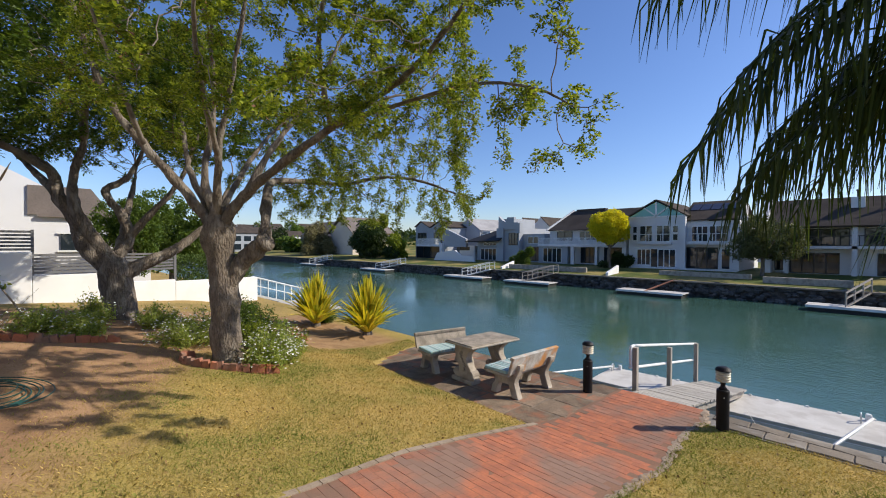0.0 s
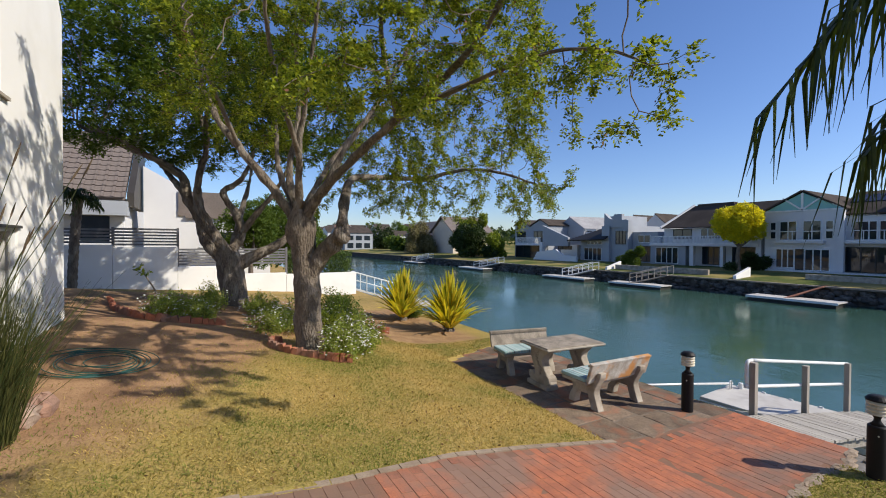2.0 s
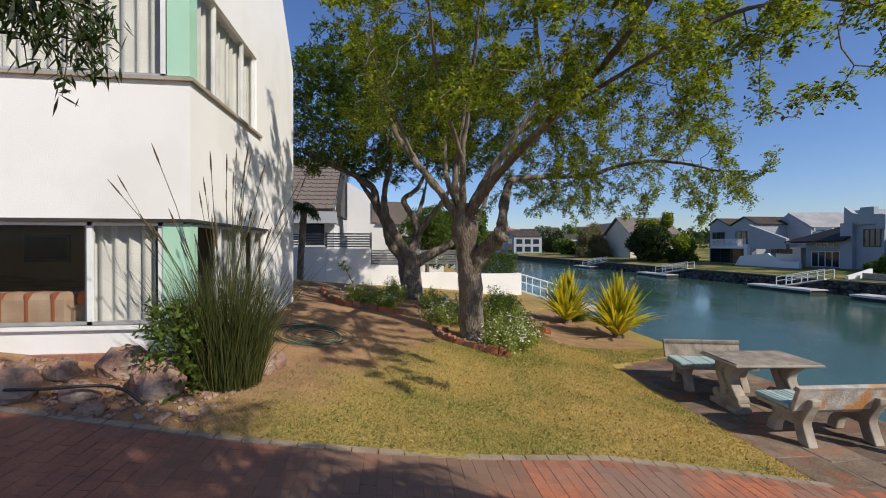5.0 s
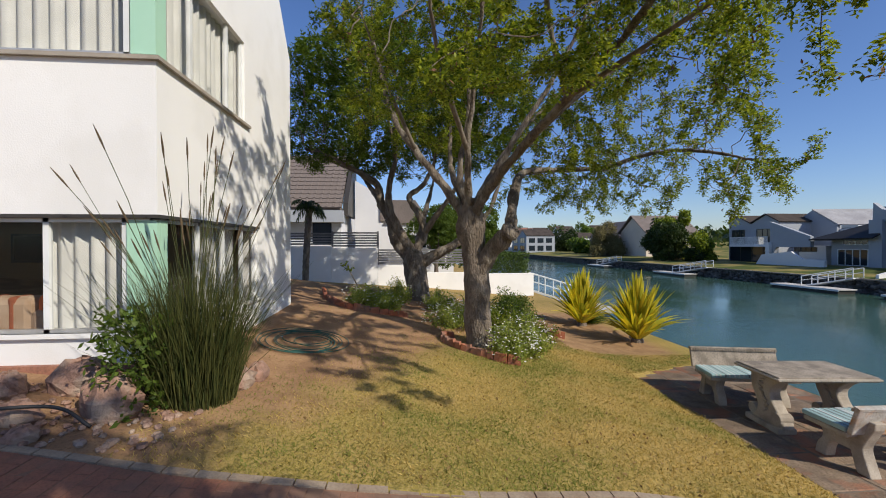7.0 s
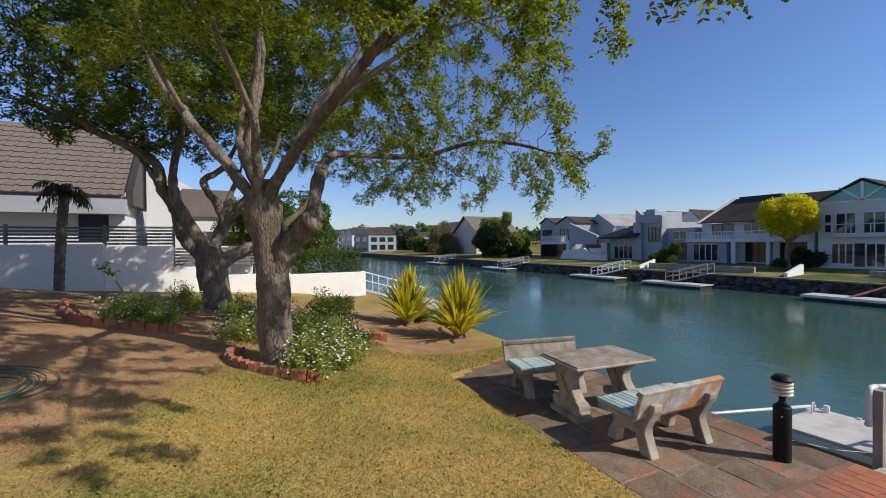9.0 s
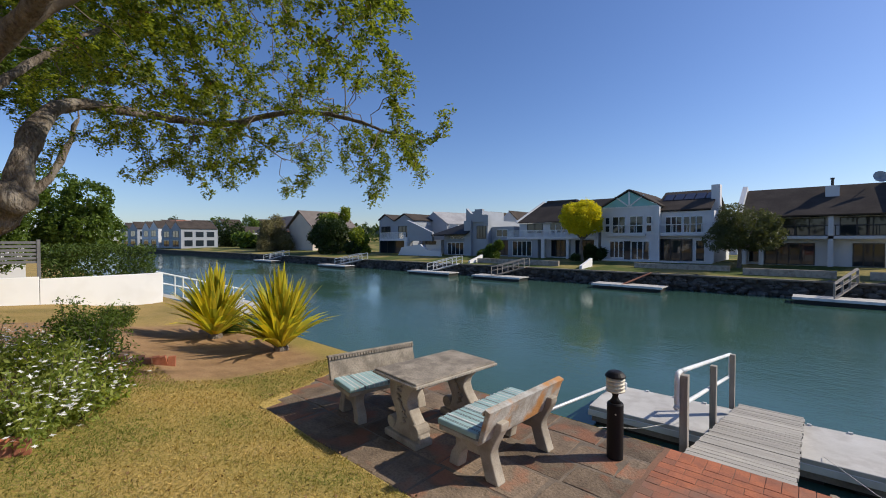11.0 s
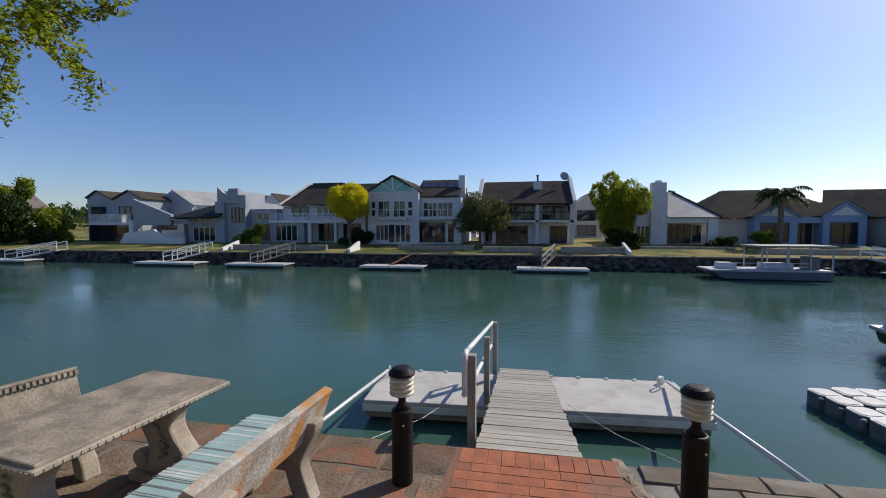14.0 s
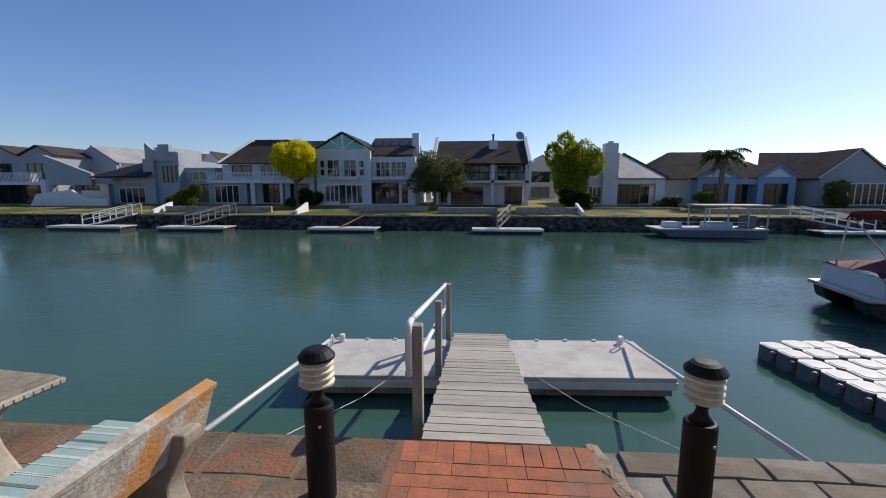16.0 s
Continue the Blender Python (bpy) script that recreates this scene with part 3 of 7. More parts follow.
def grow(tree, limbs, seed, goals, leaf, bark, bark2, leaves, reach=1.5, kill=0.24, step=0.15, pods=None, girth=1.0):
    """Limbs (control points, radius at start and end) that reach out in ever finer twigs for the goals, a cloud of points in the crown; feathered leaves at the twig ends."""
    r = np.random.default_rng(seed)
    nodes, parent = [], []
    for ctrl, r0, r1 in limbs:
        line = smooth_line(ctrl, 8)
        rad = np.interp(np.linspace(0, 1, len(line)), (0, 0.5, 1), (r0, (r0 * 0.45 + r1 * 0.5), r1)) * girth * r.uniform(0.93, 1.07, len(line))
        part("limb", roughen(Geo().tube(line, list(rad), 12), min(0.035, r0 * 0.3), 0.16), bark if r0 > 0.08 else bark2, tree, smooth=True)
        d = np.concatenate([[0], np.cumsum(np.linalg.norm(np.diff(line, axis=0), axis=1))])
        for s_ in np.arange(0.25 * d[-1], d[-1], step):
            nodes.append(np.array([np.interp(s_, d, line[:, c]) for c in range(3)]))
            parent.append(-1)
    roots = len(nodes)
    goals = np.asarray(goals, float)
    best, near = np.full(len(goals), 9e9), np.zeros(len(goals), int)
    fresh, live = list(range(roots)), np.ones(len(goals), bool)
    for turn in range(46):
        if not fresh:
            break
        pts = np.array([nodes[i] for i in fresh])
        dist = np.linalg.norm(goals[:, None, :] - pts[None], axis=2)
        m = dist.argmin(1)
        dm = dist[np.arange(len(goals)), m]
        better = dm < best
        best[better], near[better] = dm[better], np.array(fresh)[m[better]]
        live &= best > kill
        use = np.nonzero(live & (best < reach + 0.05 * turn))[0]
        pull = {}
        for g in use:
            i = int(near[g])
            pull[i] = pull.get(i, 0) + unit(goals[g] - nodes[i])
        fresh = []
        for i, v in pull.items():
            if np.linalg.norm(v) < 1e-3:
                continue
            nodes.append(nodes[i] + unit(unit(v) + r.normal(0, 0.22, 3) + np.array([0, 0, 0.05])) * step)
            parent.append(i)
            fresh.append(len(nodes) - 1)
    n = len(nodes)
    P = np.array(nodes)
    kids = [[] for _ in range(n)]
    load = np.zeros(n)
    for i in range(n - 1, roots - 1, -1):
        kids[parent[i]].append(i)
        load[i] = max(load[i], 1.0) if not kids[i] else load[i]
        load[parent[i]] += load[i]
    rad = 0.0042 * np.sqrt(np.maximum(load, 1.0)) ** 0.95
    sub, seen = Geo(), set()
    for i in range(roots, n):
        if i in seen:
            continue
        chain = [parent[i], i]
        seen.add(i)
        while kids[chain[-1]]:
            nxt = max((q for q in kids[chain[-1]] if q not in seen), key=lambda q: load[q], default=None)
            if nxt is None:
                break
            chain.append(nxt)
            seen.add(nxt)
        rr_ = [min(rad[chain[1]], 0.06)] + [min(rad[q], 0.06) for q in chain[1:]]
        rr_[-1] = 0.003
        sub.tube(P[chain], rr_, 5)
    ends = [i for i in range(roots, n) if load[i] <= 1.0]
    heads = [unit(P[i] - P[parent[i]]) for i in ends]
    part("branch_mass", sub, bark2, tree)["kind"] = "stuff"
    quads("crown", sprays(P[ends], heads, r, *leaf), leaves, tree)
    if pods:
        pick = r.choice(len(ends), int(len(ends) * pods), replace=False)
        quads("pod_mass", leaves_at(P[ends][pick], r, 0.055, 0.018, 0.06, droop=1.2, per=9), M_pod, tree, "hanging reddish-brown seed pods")["kind"] = "stuff"
    return len(ends)


# ---- ground, water, banks ----
WATER, QUAY, BANK = -1.3, 0.55, 28.0


def ground_z(x, y):
    s = min(1.0, max(0.0, (-0.5 - y) / 2.5))
    s = s * s * (3 - 2 * s)
    fall = 1.0 - 0.5 * min(1.0, max(0.0, (-10.2 - x) / 4.5))
    return (0.138 * max(0.0, -1.7 - max(y, -14)) + 0.024 * min(16, max(0.0, -x)) * s) * fall


def path_edges(y):
    """The brick path's left and right edge at y."""
    ys = (-12, -8.6, -7.3, -6.2, -5.2, -4.0, -3.0, -1.8, -1.2, 0.56)
    left = (-0.3, 0.05, 0.18, 0.2, 0.16, -0.02, 0.03, 0.16, 0.31, 0.38)
    return float(np.interp(y, ys, left)), float(np.interp(y, (-12, -3, -1.8, -0.57, 0.1, 0.56), (1.6, 1.68, 1.72, 1.62, 1.69, 1.58)))


def in_patio(x, y):
    return -1.83 < y < QUAY and -4.4 + 0.42 * max(0, -0.4 - y) < x < 0.35


def sheet_z(x, y):
    if y <= QUAY:
        z = ground_z(x, y)
        a, b = path_edges(y)
        if (a - 0.02 < x < b + 0.02 and y > -10) or in_patio(x, y):
            z -= 0.07
        elif x > 1.6 and y > 0.05:
            z -= 0.08
        elif y < -0.1:
            z += 0.022 * noise.noise((x * 0.8, y * 0.8, 0)) + 0.01 * noise.noise((x * 3, y * 3, 4))
        return z
    if y < BANK + 0.6:
        return -3.2
    hill = 0.0
    if y > 70:
        hill = (y - 70) * 0.035 * max(0.0, min(1.0, (-40 - x) / 80)) + (y - 70) * 0.006
    return -0.28 + min(1.0, (y - BANK) / 8.5) * 0.48 + hill


xs = [-600, -400, -260, -160, -110, -80, -60, -45, -34, -26, -20] + list(np.arange(-17, -7, 0.5)) + list(np.arange(-7, 5.01, 0.14)) + [6, 7.5, 9.5, 12, 16, 22, 30, 40, 60, 90, 140, 220, 350, 600]
ys = [-600, -300, -150, -80, -50, -34, -25, -19, -15, -12] + list(np.arange(-10, 0.4, 0.14)) + [0.44, QUAY, QUAY + 0.002, 6, 14, 22, BANK + 0.598, BANK + 0.602, 30, 31.5, 33, 34.5, 36.5, 40, 46, 55, 70, 90, 120, 160, 210, 280, 380, 500, 700]
gv = [(x, y, sheet_z(x, y)) for y in ys for x in xs]
k = len(xs)
gf = [(i * k + j, i * k + j + 1, (i + 1) * k + j + 1, (i + 1) * k + j) for i in range(len(ys) - 1) for j in range(k - 1)]
tagged(part("ground", Geo().add(gv, gf), M_ground, smooth=False), "dry patchy lawn with bare sandy soil by a canal", "ground", kind="structure")
tagged(part("water", Geo().add([(-600, 0.4, WATER), (600, 0.4, WATER), (600, BANK + 1, WATER), (-600, BANK + 1, WATER)], [(0, 1, 2, 3)]), M_water), "calm teal canal water with small ripples", "water", kind="structure")
# our own quay wall, under the paving
tagged(part("quay_wall", Geo().box(-90, 60, QUAY - 0.35, QUAY + 0.004, -3.2, -0.085), M_hull), "dark stained concrete quay wall at the water", "quay wall", kind="structure")

rb = random.Random(5)
stones = Geo()
for i in range(1500):
    x = rb.uniform(-75, 42)
    z = rb.uniform(-1.35, -0.35)
    s = rb.uniform(0.12, 0.26)
    stones.blob((x, BANK + 0.45 + (z + 1.3) * 0.12, z), (s * 1.3, 0.2, s * 0.8), rb, 6, 0.25)
bank_wall = thing("bank_wall", (0, 0, 0), "dark rubble stone retaining wall along the far water", "retaining wall")
bank_wall["kind"] = "structure"
rubble = part("rubble", stones, M_bank_stone, bank_wall)
rubble["kind"] = "stuff"
part("coping", Geo().box(-200, 60, BANK + 0.3, BANK + 0.75, -0.34, -0.24), M_slab, bank_wall)

# ---- the white building beside the lawn ----
CX, CY, EX = -1.3, -8.25, -6.15
building = thing("apartment_building", (0, 0, 0), "white plastered apartment building with bands of windows", "building")
building["kind"] = "structure"
low1, up1 = (-14.5, CY, 1.46, 2.6), (-14.5, CY, 4.22, 5.75)
low2, up2 = (-4.1, CX, 1.46, 2.6), (-3.6, CX, 4.22, 5.45)
part("wall", Geo().wall(-16, CY, 0.2, 9.5, CX - 0.25, CX, [low1, up1], "y"), M_white, building, "sunlit white plaster wall")
part("wall", Geo().wall(EX, CX - 0.25, 0.2, 6.3, CY - 0.25, CY, [low2, up2]), M_white, building, "white plaster wall with leaf shadows")
part("wall", Geo().prism([(EX, 6.3), (CX - 0.25, 6.3), (CX - 0.25, 10), (-3.0, 10)], CY - 0.25, CY), M_white, building)
part("wall", Geo().box(EX, EX + 0.25, -16, CY - 0.25, 0.2, 6.3), M_white, building)
part("roof", Geo().prism([(EX - 0.1, 6.2), (-3.0, 10.05), (-2.9, 9.9), (EX + 0.1, 6.15)], -16, CY - 0.3), M_roof_brown, building)
part("plinth", Geo().box(CX, CX + 0.06, -15, CY + 0.06, 0.7, 1.16).box(EX, CX, CY, CY + 0.06, 0.5, 1.0), mat("red_plinth_brick", (0.36, 0.17, 0.11), (0.28, 0.13, 0.09), scale=6, fine=40), building, "red painted plinth")
for z, a1, b1 in ((1.40, 2.6, -4.2), (4.15, 5.6, -3.75)):
    part("sill", Geo().box(CX - 0.12, CX + 0.045, -15, CY + 0.045, z + 0.02, z + 0.06).box(b1, CX - 0.12, CY - 0.12, CY + 0.045, z + 0.02, z + 0.06), M_white if z < 2 else M_sill, building)
part("lintel", Geo().box(CX - 0.1, CX + 0.035, -15, CY + 0.03, 2.6, 2.635).box(-4.15, CX - 0.1, CY - 0.1, CY + 0.03, 2.6, 2.635), M_dark_frame, building, "dark lintel strip")


def bay_window(z0, z1, ends, y_mull, x_mull, panel):
    w = part("window", Geo().box(CX - 0.09, CX - 0.03, -14.4, CY - 0.09, z0, z0 + 0.04).box(CX - 0.09, CX - 0.03, -14.4, CY - 0.09, z1 - 0.04, z1)
             .box(ends, CX - 0.09, CY - 0.09, CY - 0.03, z0, z0 + 0.04).box(ends, CX - 0.09, CY - 0.09, CY - 0.03, z1 - 0.04, z1), M_alu, building, "long corner window in aluminium frames")
    for y in y_mull:
        part("mullion", Geo().box(CX - 0.08, CX - 0.03, y - 0.027, y + 0.027, z0, z1), M_frame, w)
    for x in x_mull:
        part("mullion", Geo().box(x - 0.022, x + 0.022, CY - 0.08, CY - 0.03, z0, z1), M_frame, w)
    part("panel", Geo().box(CX - 0.07, CX - 0.012, panel, CY - 0.012, z0 + 0.02, z1 - 0.02), M_green_panel, w, "pale green corner panel")
    part("panel", Geo().box(CX - 0.2, CX - 0.073, CY - 0.07, CY - 0.012, z0 + 0.02, z1 - 0.02), M_green_panel, w, "pale green corner panel")
    g = part("pane", Geo().box(CX - 0.065, CX - 0.057, -14.4, panel, z0 + 0.03, z1 - 0.03).box(ends, CX - 0.2, CY - 0.065, CY - 0.057, z0 + 0.03, z1 - 0.03), M_glass, w)
    g.visible_shadow = False
    return w


low_win = bay_window(1.46, 2.6, -4.1, (-9.31, -8.58, -11.6), (-2.2, -2.9, -3.55, -4.07), -8.55)
up_win = bay_window(4.22, 5.75, -3.6, (-8.55, -10.4, -12.2), (-2.05, -3.05, -3.57), -8.5)


def curtain(a0, a1, z0, z1, d, axis):
    n = int((a1 - a0) / 0.03)
    pts = [(a0 + (a1 - a0) * i / n, d + 0.035 * math.sin(i * 1.25) + 0.012 * math.sin(i * 2.9)) for i in range(n + 1)]
    if axis == "y":
        pts = [(b, a) for a, b in pts]
    v = [(x, y, z) for z in (z0, z1) for x, y in pts]
    return Geo().add(v, [(i, i + 1, i + n + 2, i + n + 1) for i in range(n)])


for a, b, z0, z1, ax in ((-9.45, -8.72, 1.3, 2.62, "y"), (-13.9, -8.6, 3.9, 5.8, "y"), (-3.58, -1.5, 3.9, 5.6, "x"), (-3.5, -2.35, 1.3, 2.6, "x")):
    c = part("curtain", curtain(a, b, z0, z1, (CX if ax == "y" else CY) - 0.17, ax), M_curtain, smooth=True)
    tagged(c, "gathered white curtain hanging behind the window glass", "curtain", "window curtains")
for z0, z1 in ((0.9, 1.0), (3.1, 3.3), (6.0, 6.2)):
    part("floor", Geo().box(-6, CX - 0.25, -15.9, CY - 0.25, z0, z1), M_room, building)
part("inner_wall", Geo().box(-5.85, -5.75, -15.9, CY - 0.25, 1.0, 6.0), M_room, building)
part("inner_wall", Geo().box(-5.75, CX - 0.25, -15.9, -15.8, 1.0, 6.0), M_room, building)
sofa = thing("sofa", (-2.45, -10.75, 1.0), "striped beige sofa indoors by the window", "sofa")
part("seat", Geo().box(-0.45, 0.5, -1.0, 1.0, 0.0, 0.45), M_sofa, sofa, bevel=0.06)
part("backrest", Geo().box(0.45, 0.75, -1.0, 1.0, 0.0, 0.78), M_sofa, sofa, bevel=0.08)
part("armrest", Geo().box(-0.45, 0.75, 0.95, 1.2, 0.0, 0.65), M_sofa, sofa, bevel=0.08)
part("cushion", Geo().box(0.3, 0.72, 1.0, 1.4, 0.4, 0.82), M_orange, sofa, "orange cushion", bevel=0.09)

for i in range(7):
    part("stripe", Geo().box(0.446, 0.755, -0.92 + i * 0.28, -0.84 + i * 0.28, 0.02, 0.784), M_rust, sofa, "rust-red woven stripe", bevel=0.03)
picture = thing("wall_picture", (-5.75, -13.0, 2.0), "dark framed glazed picture hanging on a brown room wall", "picture")
part("frame", Geo().wall(-0.42, 0.42, 0.0, 0.56, 0.004, 0.04, [(-0.37, 0.37, 0.05, 0.51)], "y"), M_dark_frame, picture)
part("pane", Geo().box(0.006, 0.02, -0.37, 0.37, 0.05, 0.51), M_glass_far, picture)

# ---- neighbour's wall, hedge and house ----
FX = -15.6
fence = thing("boundary_wall", (0, 0, 0), "white plastered boundary wall with grey slatted panels", "boundary wall")
fence["kind"] = "structure"
for y0, y1, zb, zt in ((-3.0, 0.12, 0.0, 1.03), (-5.3, -3.0, 0.2, 1.1), (-7.0, -5.3, 0.3, 1.45), (-9.0, -7.0, 0.4, 2.22), (-16, -9.0, 0.4, 2.3)):
    part("wall", Geo().box(FX - 0.2, FX, y0, y1 - 0.01, zb - 0.3, zt), M_white, fence, bevel=0.012)
for y0, y1, z0, z1 in ((-7.0, -3.0, 1.5, 2.15), (-9.0, -7.0, 2.27, 2.85), (-16, -9.0, 2.35, 2.92)):
    z = z0
    while z < z1:
        part("slat", Geo().box(FX - 0.14, FX - 0.1, y0, y1, z, z + 0.075), M_fence_slat, fence)
        z += 0.115
for y in (-3.0, -5.2, -7.0, -9.0, -11.5, -14.0):
    part("post", Geo().box(FX - 0.16, FX - 0.08, y - 0.04, y + 0.04, 0.6, 2.95 if y < -6.9 else 2.2), M_fence_slat, fence)
rh = np.random.default_rng(8)
hp = np.stack([rh.uniform(-0.9, 0.1, 3600), rh.uniform(-2.9, 0.0, 3600), rh.uniform(0.2, 2.02, 3600)], 1)
hp += rh.normal(0, 0.03, hp.shape)
hedge = tagged(quads("hedge", leaves_at(hp + np.array([FX - 0.25, 0.0, 0]), rh, 0.07, 0.045, 0.03, per=5), M_hedge), "clipped dense green hedge behind a low wall", "hedge")

nb = thing("neighbour_house", (0, 0, 0), "white neighbouring house with brown tiled roof", "house")
part("wall", Geo().wall(-20, -9.1, 0, 4.3, -19.25, -19, [(-10.6, -9.6, 2.4, 3.6)], "y").box(-26, -19.25, -9.35, -9.1, 0, 4.3), M_far_white, nb)
part("window", Geo().box(-19.2, -19.15, -10.6, -9.6, 2.4, 3.6), M_glass_far, nb)
part("balcony", Geo().box(-19.0, -18.2, -14, -8.9, 3.5, 4.1), M_far_grey, nb, "grey concrete balcony")
roof = part("roof", Geo().add([(-18.5, -21, 4.3), (-18.5, -9.0, 4.3), (-22.0, -9.0, 7.6), (-22.0, -21, 7.6), (-18.5, -21, 4.15), (-18.5, -9.0, 4.15), (-22.0, -9.0, 7.4), (-22.0, -21, 7.4)], [(0, 1, 2, 3), (7, 6, 5, 4), (0, 4, 5, 1), (1, 5, 6, 2), (2, 6, 7, 3), (3, 7, 4, 0)]), M_roof_brown, nb)
tile, tile_rest = None, Geo()
for row in range(13):
    for col in range(34):
        m = Matrix.Translation((-18.47 - row * 0.27, -20.9 + col * 0.35, 4.34 + row * 0.254)) @ Matrix.Rotation(radians(40), 4, "Y")
        if col < 11:
            tile_rest.box(-0.17, 0.17, 0.0, 0.24, 0, 0.045, m).box(-0.17, 0.17, 0.26, 0.345, 0.0, 0.075, m)
            continue
        if tile is None:
            tile = part("roof_tile", Geo().box(-0.17, 0.17, 0.0, 0.25, 0, 0.045).box(-0.17, 0.17, 0.25, 0.345, 0.0, 0.075), M_roof_brown, roof)
            ob = tile
        else:
            ob = new("roof_tile", tile.data)
            ob.parent = roof
        ob.matrix_basis = m
part("tile_rest", tile_rest, M_roof_brown, roof)["kind"] = "stuff"
part("gable", Geo().prism([(-22.4, 3.9), (-18.6, 3.9), (-18.6, 4.5), (-22.0, 7.75), (-22.4, 7.75)], -8.95, -8.7), M_dark_frame, nb, "dark verge board")
nb2 = thing("neighbour_wing", (0, 0, 0), "white gabled wing of the neighbouring house", "house")
part("wall", Geo().prism([(-8.6, 0), (-3.0, 0), (-3.0, 3.4), (-4.5, 3.6), (-8.6, 6.0)], -21.5, -20.8, "x"), M_far_white, nb2)
part("roof", Geo().box(-25, -20.6, -6.9, -3.4, 3.6, 3.7, pose(0, 0, 0)).prism([(-7.2, 3.7), (-4.4, 3.7), (-5.2, 4.9), (-7.2, 4.9)], -24, -20.7, "x"), M_roof_brown, nb2)
part("window", Geo().box(-20.8, -20.74, -6.2, -4.6, 2.2, 2.9), M_glass_far, nb2)
part("frame", Geo().box(-20.74, -20.7, -6.3, -4.5, 2.9, 2.98).box(-20.74, -20.7, -6.3, -4.5, 2.12, 2.2), M_frame, nb2)


def garden_wall(x0, x1, y, z0, z1, m, slope=0.0):
    poly = [(x0, z0), (x1, z0), (x1, z1 - slope), (x0, z1)]
    ob = part("garden_wall", Geo().prism(poly, y, y + 0.25), m, bevel=0.02)
    return tagged(ob, "low weathered garden retaining wall on the far bank", "garden wall", "far garden walls")


for x0, x1, y, z1, m in ((-2.1, 2.5, 30.0, 0.28, M_concrete), (3.9, 8.5, 30.0, 0.3, M_concrete), (-24.5, -15.5, 30.2, 0.3, M_concrete), (-9.5, -3.0, 31.5, 0.3, M_concrete), (18.0, 30.0, 30.4, 0.25, M_concrete), (9.5, 17.5, 33.5, 0.2, M_concrete)):
    garden_wall(x0, x1, y, -0.5, z1, m)
for x, y in ((8.5, 28.9), (-13.0, 28.9), (-24.9, 29.2)):
    ob = part("garden_wall", Geo().prism([(y, -0.5), (y + 2.2, -0.5), (y + 2.2, 0.62), (y, 0.05)], x, x + 0.22, "x"), M_white, bevel=0.02)
    tagged(ob, "short sloping white garden wall on the far bank", "garden wall", "far garden walls")

# ---- houses over the water ----
def house(label, walls, roofs, windows, rails=(), extra=(), group="canal houses", name="canal_house"):
    """walls: (polygon in x z, y front, y back, material). roofs: (list of corners, material). windows: (x0, x1, z0, z1, y, panes)."""
    h = thing(name, (0, 0, 0), label, "house", group)
    for poly, y0, y1, m in walls:
        part("wall", Geo().prism(poly, y0, y1), m, h)
    for corners, m in roofs:
        a = [Vector(c) for c in corners]
        nrm = (a[1] - a[0]).cross(a[2] - a[0]).normalized() * 0.12
        if nrm.z < 0:
            nrm = -nrm
        k = len(a)
        part("roof", Geo().add(a + [p + nrm for p in a], [tuple(range(k - 1, -1, -1)), tuple(range(k, 2 * k))] + [(i, (i + 1) % k, (i + 1) % k + k, i + k) for i in range(k)]), m, h)
    for x0, x1, z0, z1, y, panes, fm in windows:
        e = 0.06
        v = [(a, b, c) for b in (y - 0.05, y) for a, c in ((x0 - e, z0 - e), (x1 + e, z0 - e), (x1 + e, z1 + e), (x0 - e, z1 + e), (x0, z0), (x1, z0), (x1, z1), (x0, z1))]
        f = [(i, (i + 1) % 4, (i + 1) % 4 + 4, i + 4) for i in range(4)] + [(i, i + 8, (i + 1) % 4 + 8, (i + 1) % 4) for i in range(4)] + [(i + 4, (i + 1) % 4 + 4, (i + 1) % 4 + 12, i + 12) for i in range(4)]
        w = part("window", Geo().add(v, f), fm, h)
        for i in range(1, panes):
            x = x0 + (x1 - x0) * i / panes
            part("mullion", Geo().box(x - 0.04, x + 0.04, y - 0.045, y - 0.005, z0, z1), fm, w)
        part("pane", Geo().box(x0, x1, y - 0.012, y - 0.004, z0, z1), M_glass_far, w)
    for x0, x1, z0, z1, y, kind in rails:
        g = Geo().box(x0, x1, y - 0.06, y, z1 - 0.06, z1).box(x0, x1, y - 0.06, y, z0, z0 + 0.06)
        b = part("balcony_rail", g, M_frame if kind != "dark" else M_dark_frame, h)
        step = 0.14 if kind == "bars" else 1.1
        x = x0
        while x <= x1 + 0.01:
            part("baluster", Geo().box(x - 0.025, x + 0.025, y - 0.05, y - 0.01, z0, z1), M_frame if kind != "dark" else M_dark_frame, b)
            x += step
        part("slab", Geo().box(x0 - 0.05, x1 + 0.05, y - 0.1, y + 1.2, z0 - 0.22, z0), M_far_white, h)
    for nm, geo, m in extra:
        part(nm, geo, m, h)
    return h


def rect(x0, x1, z0, z1):
    return [(x0, z0), (x1, z0), (x1, z1), (x0, z1)]


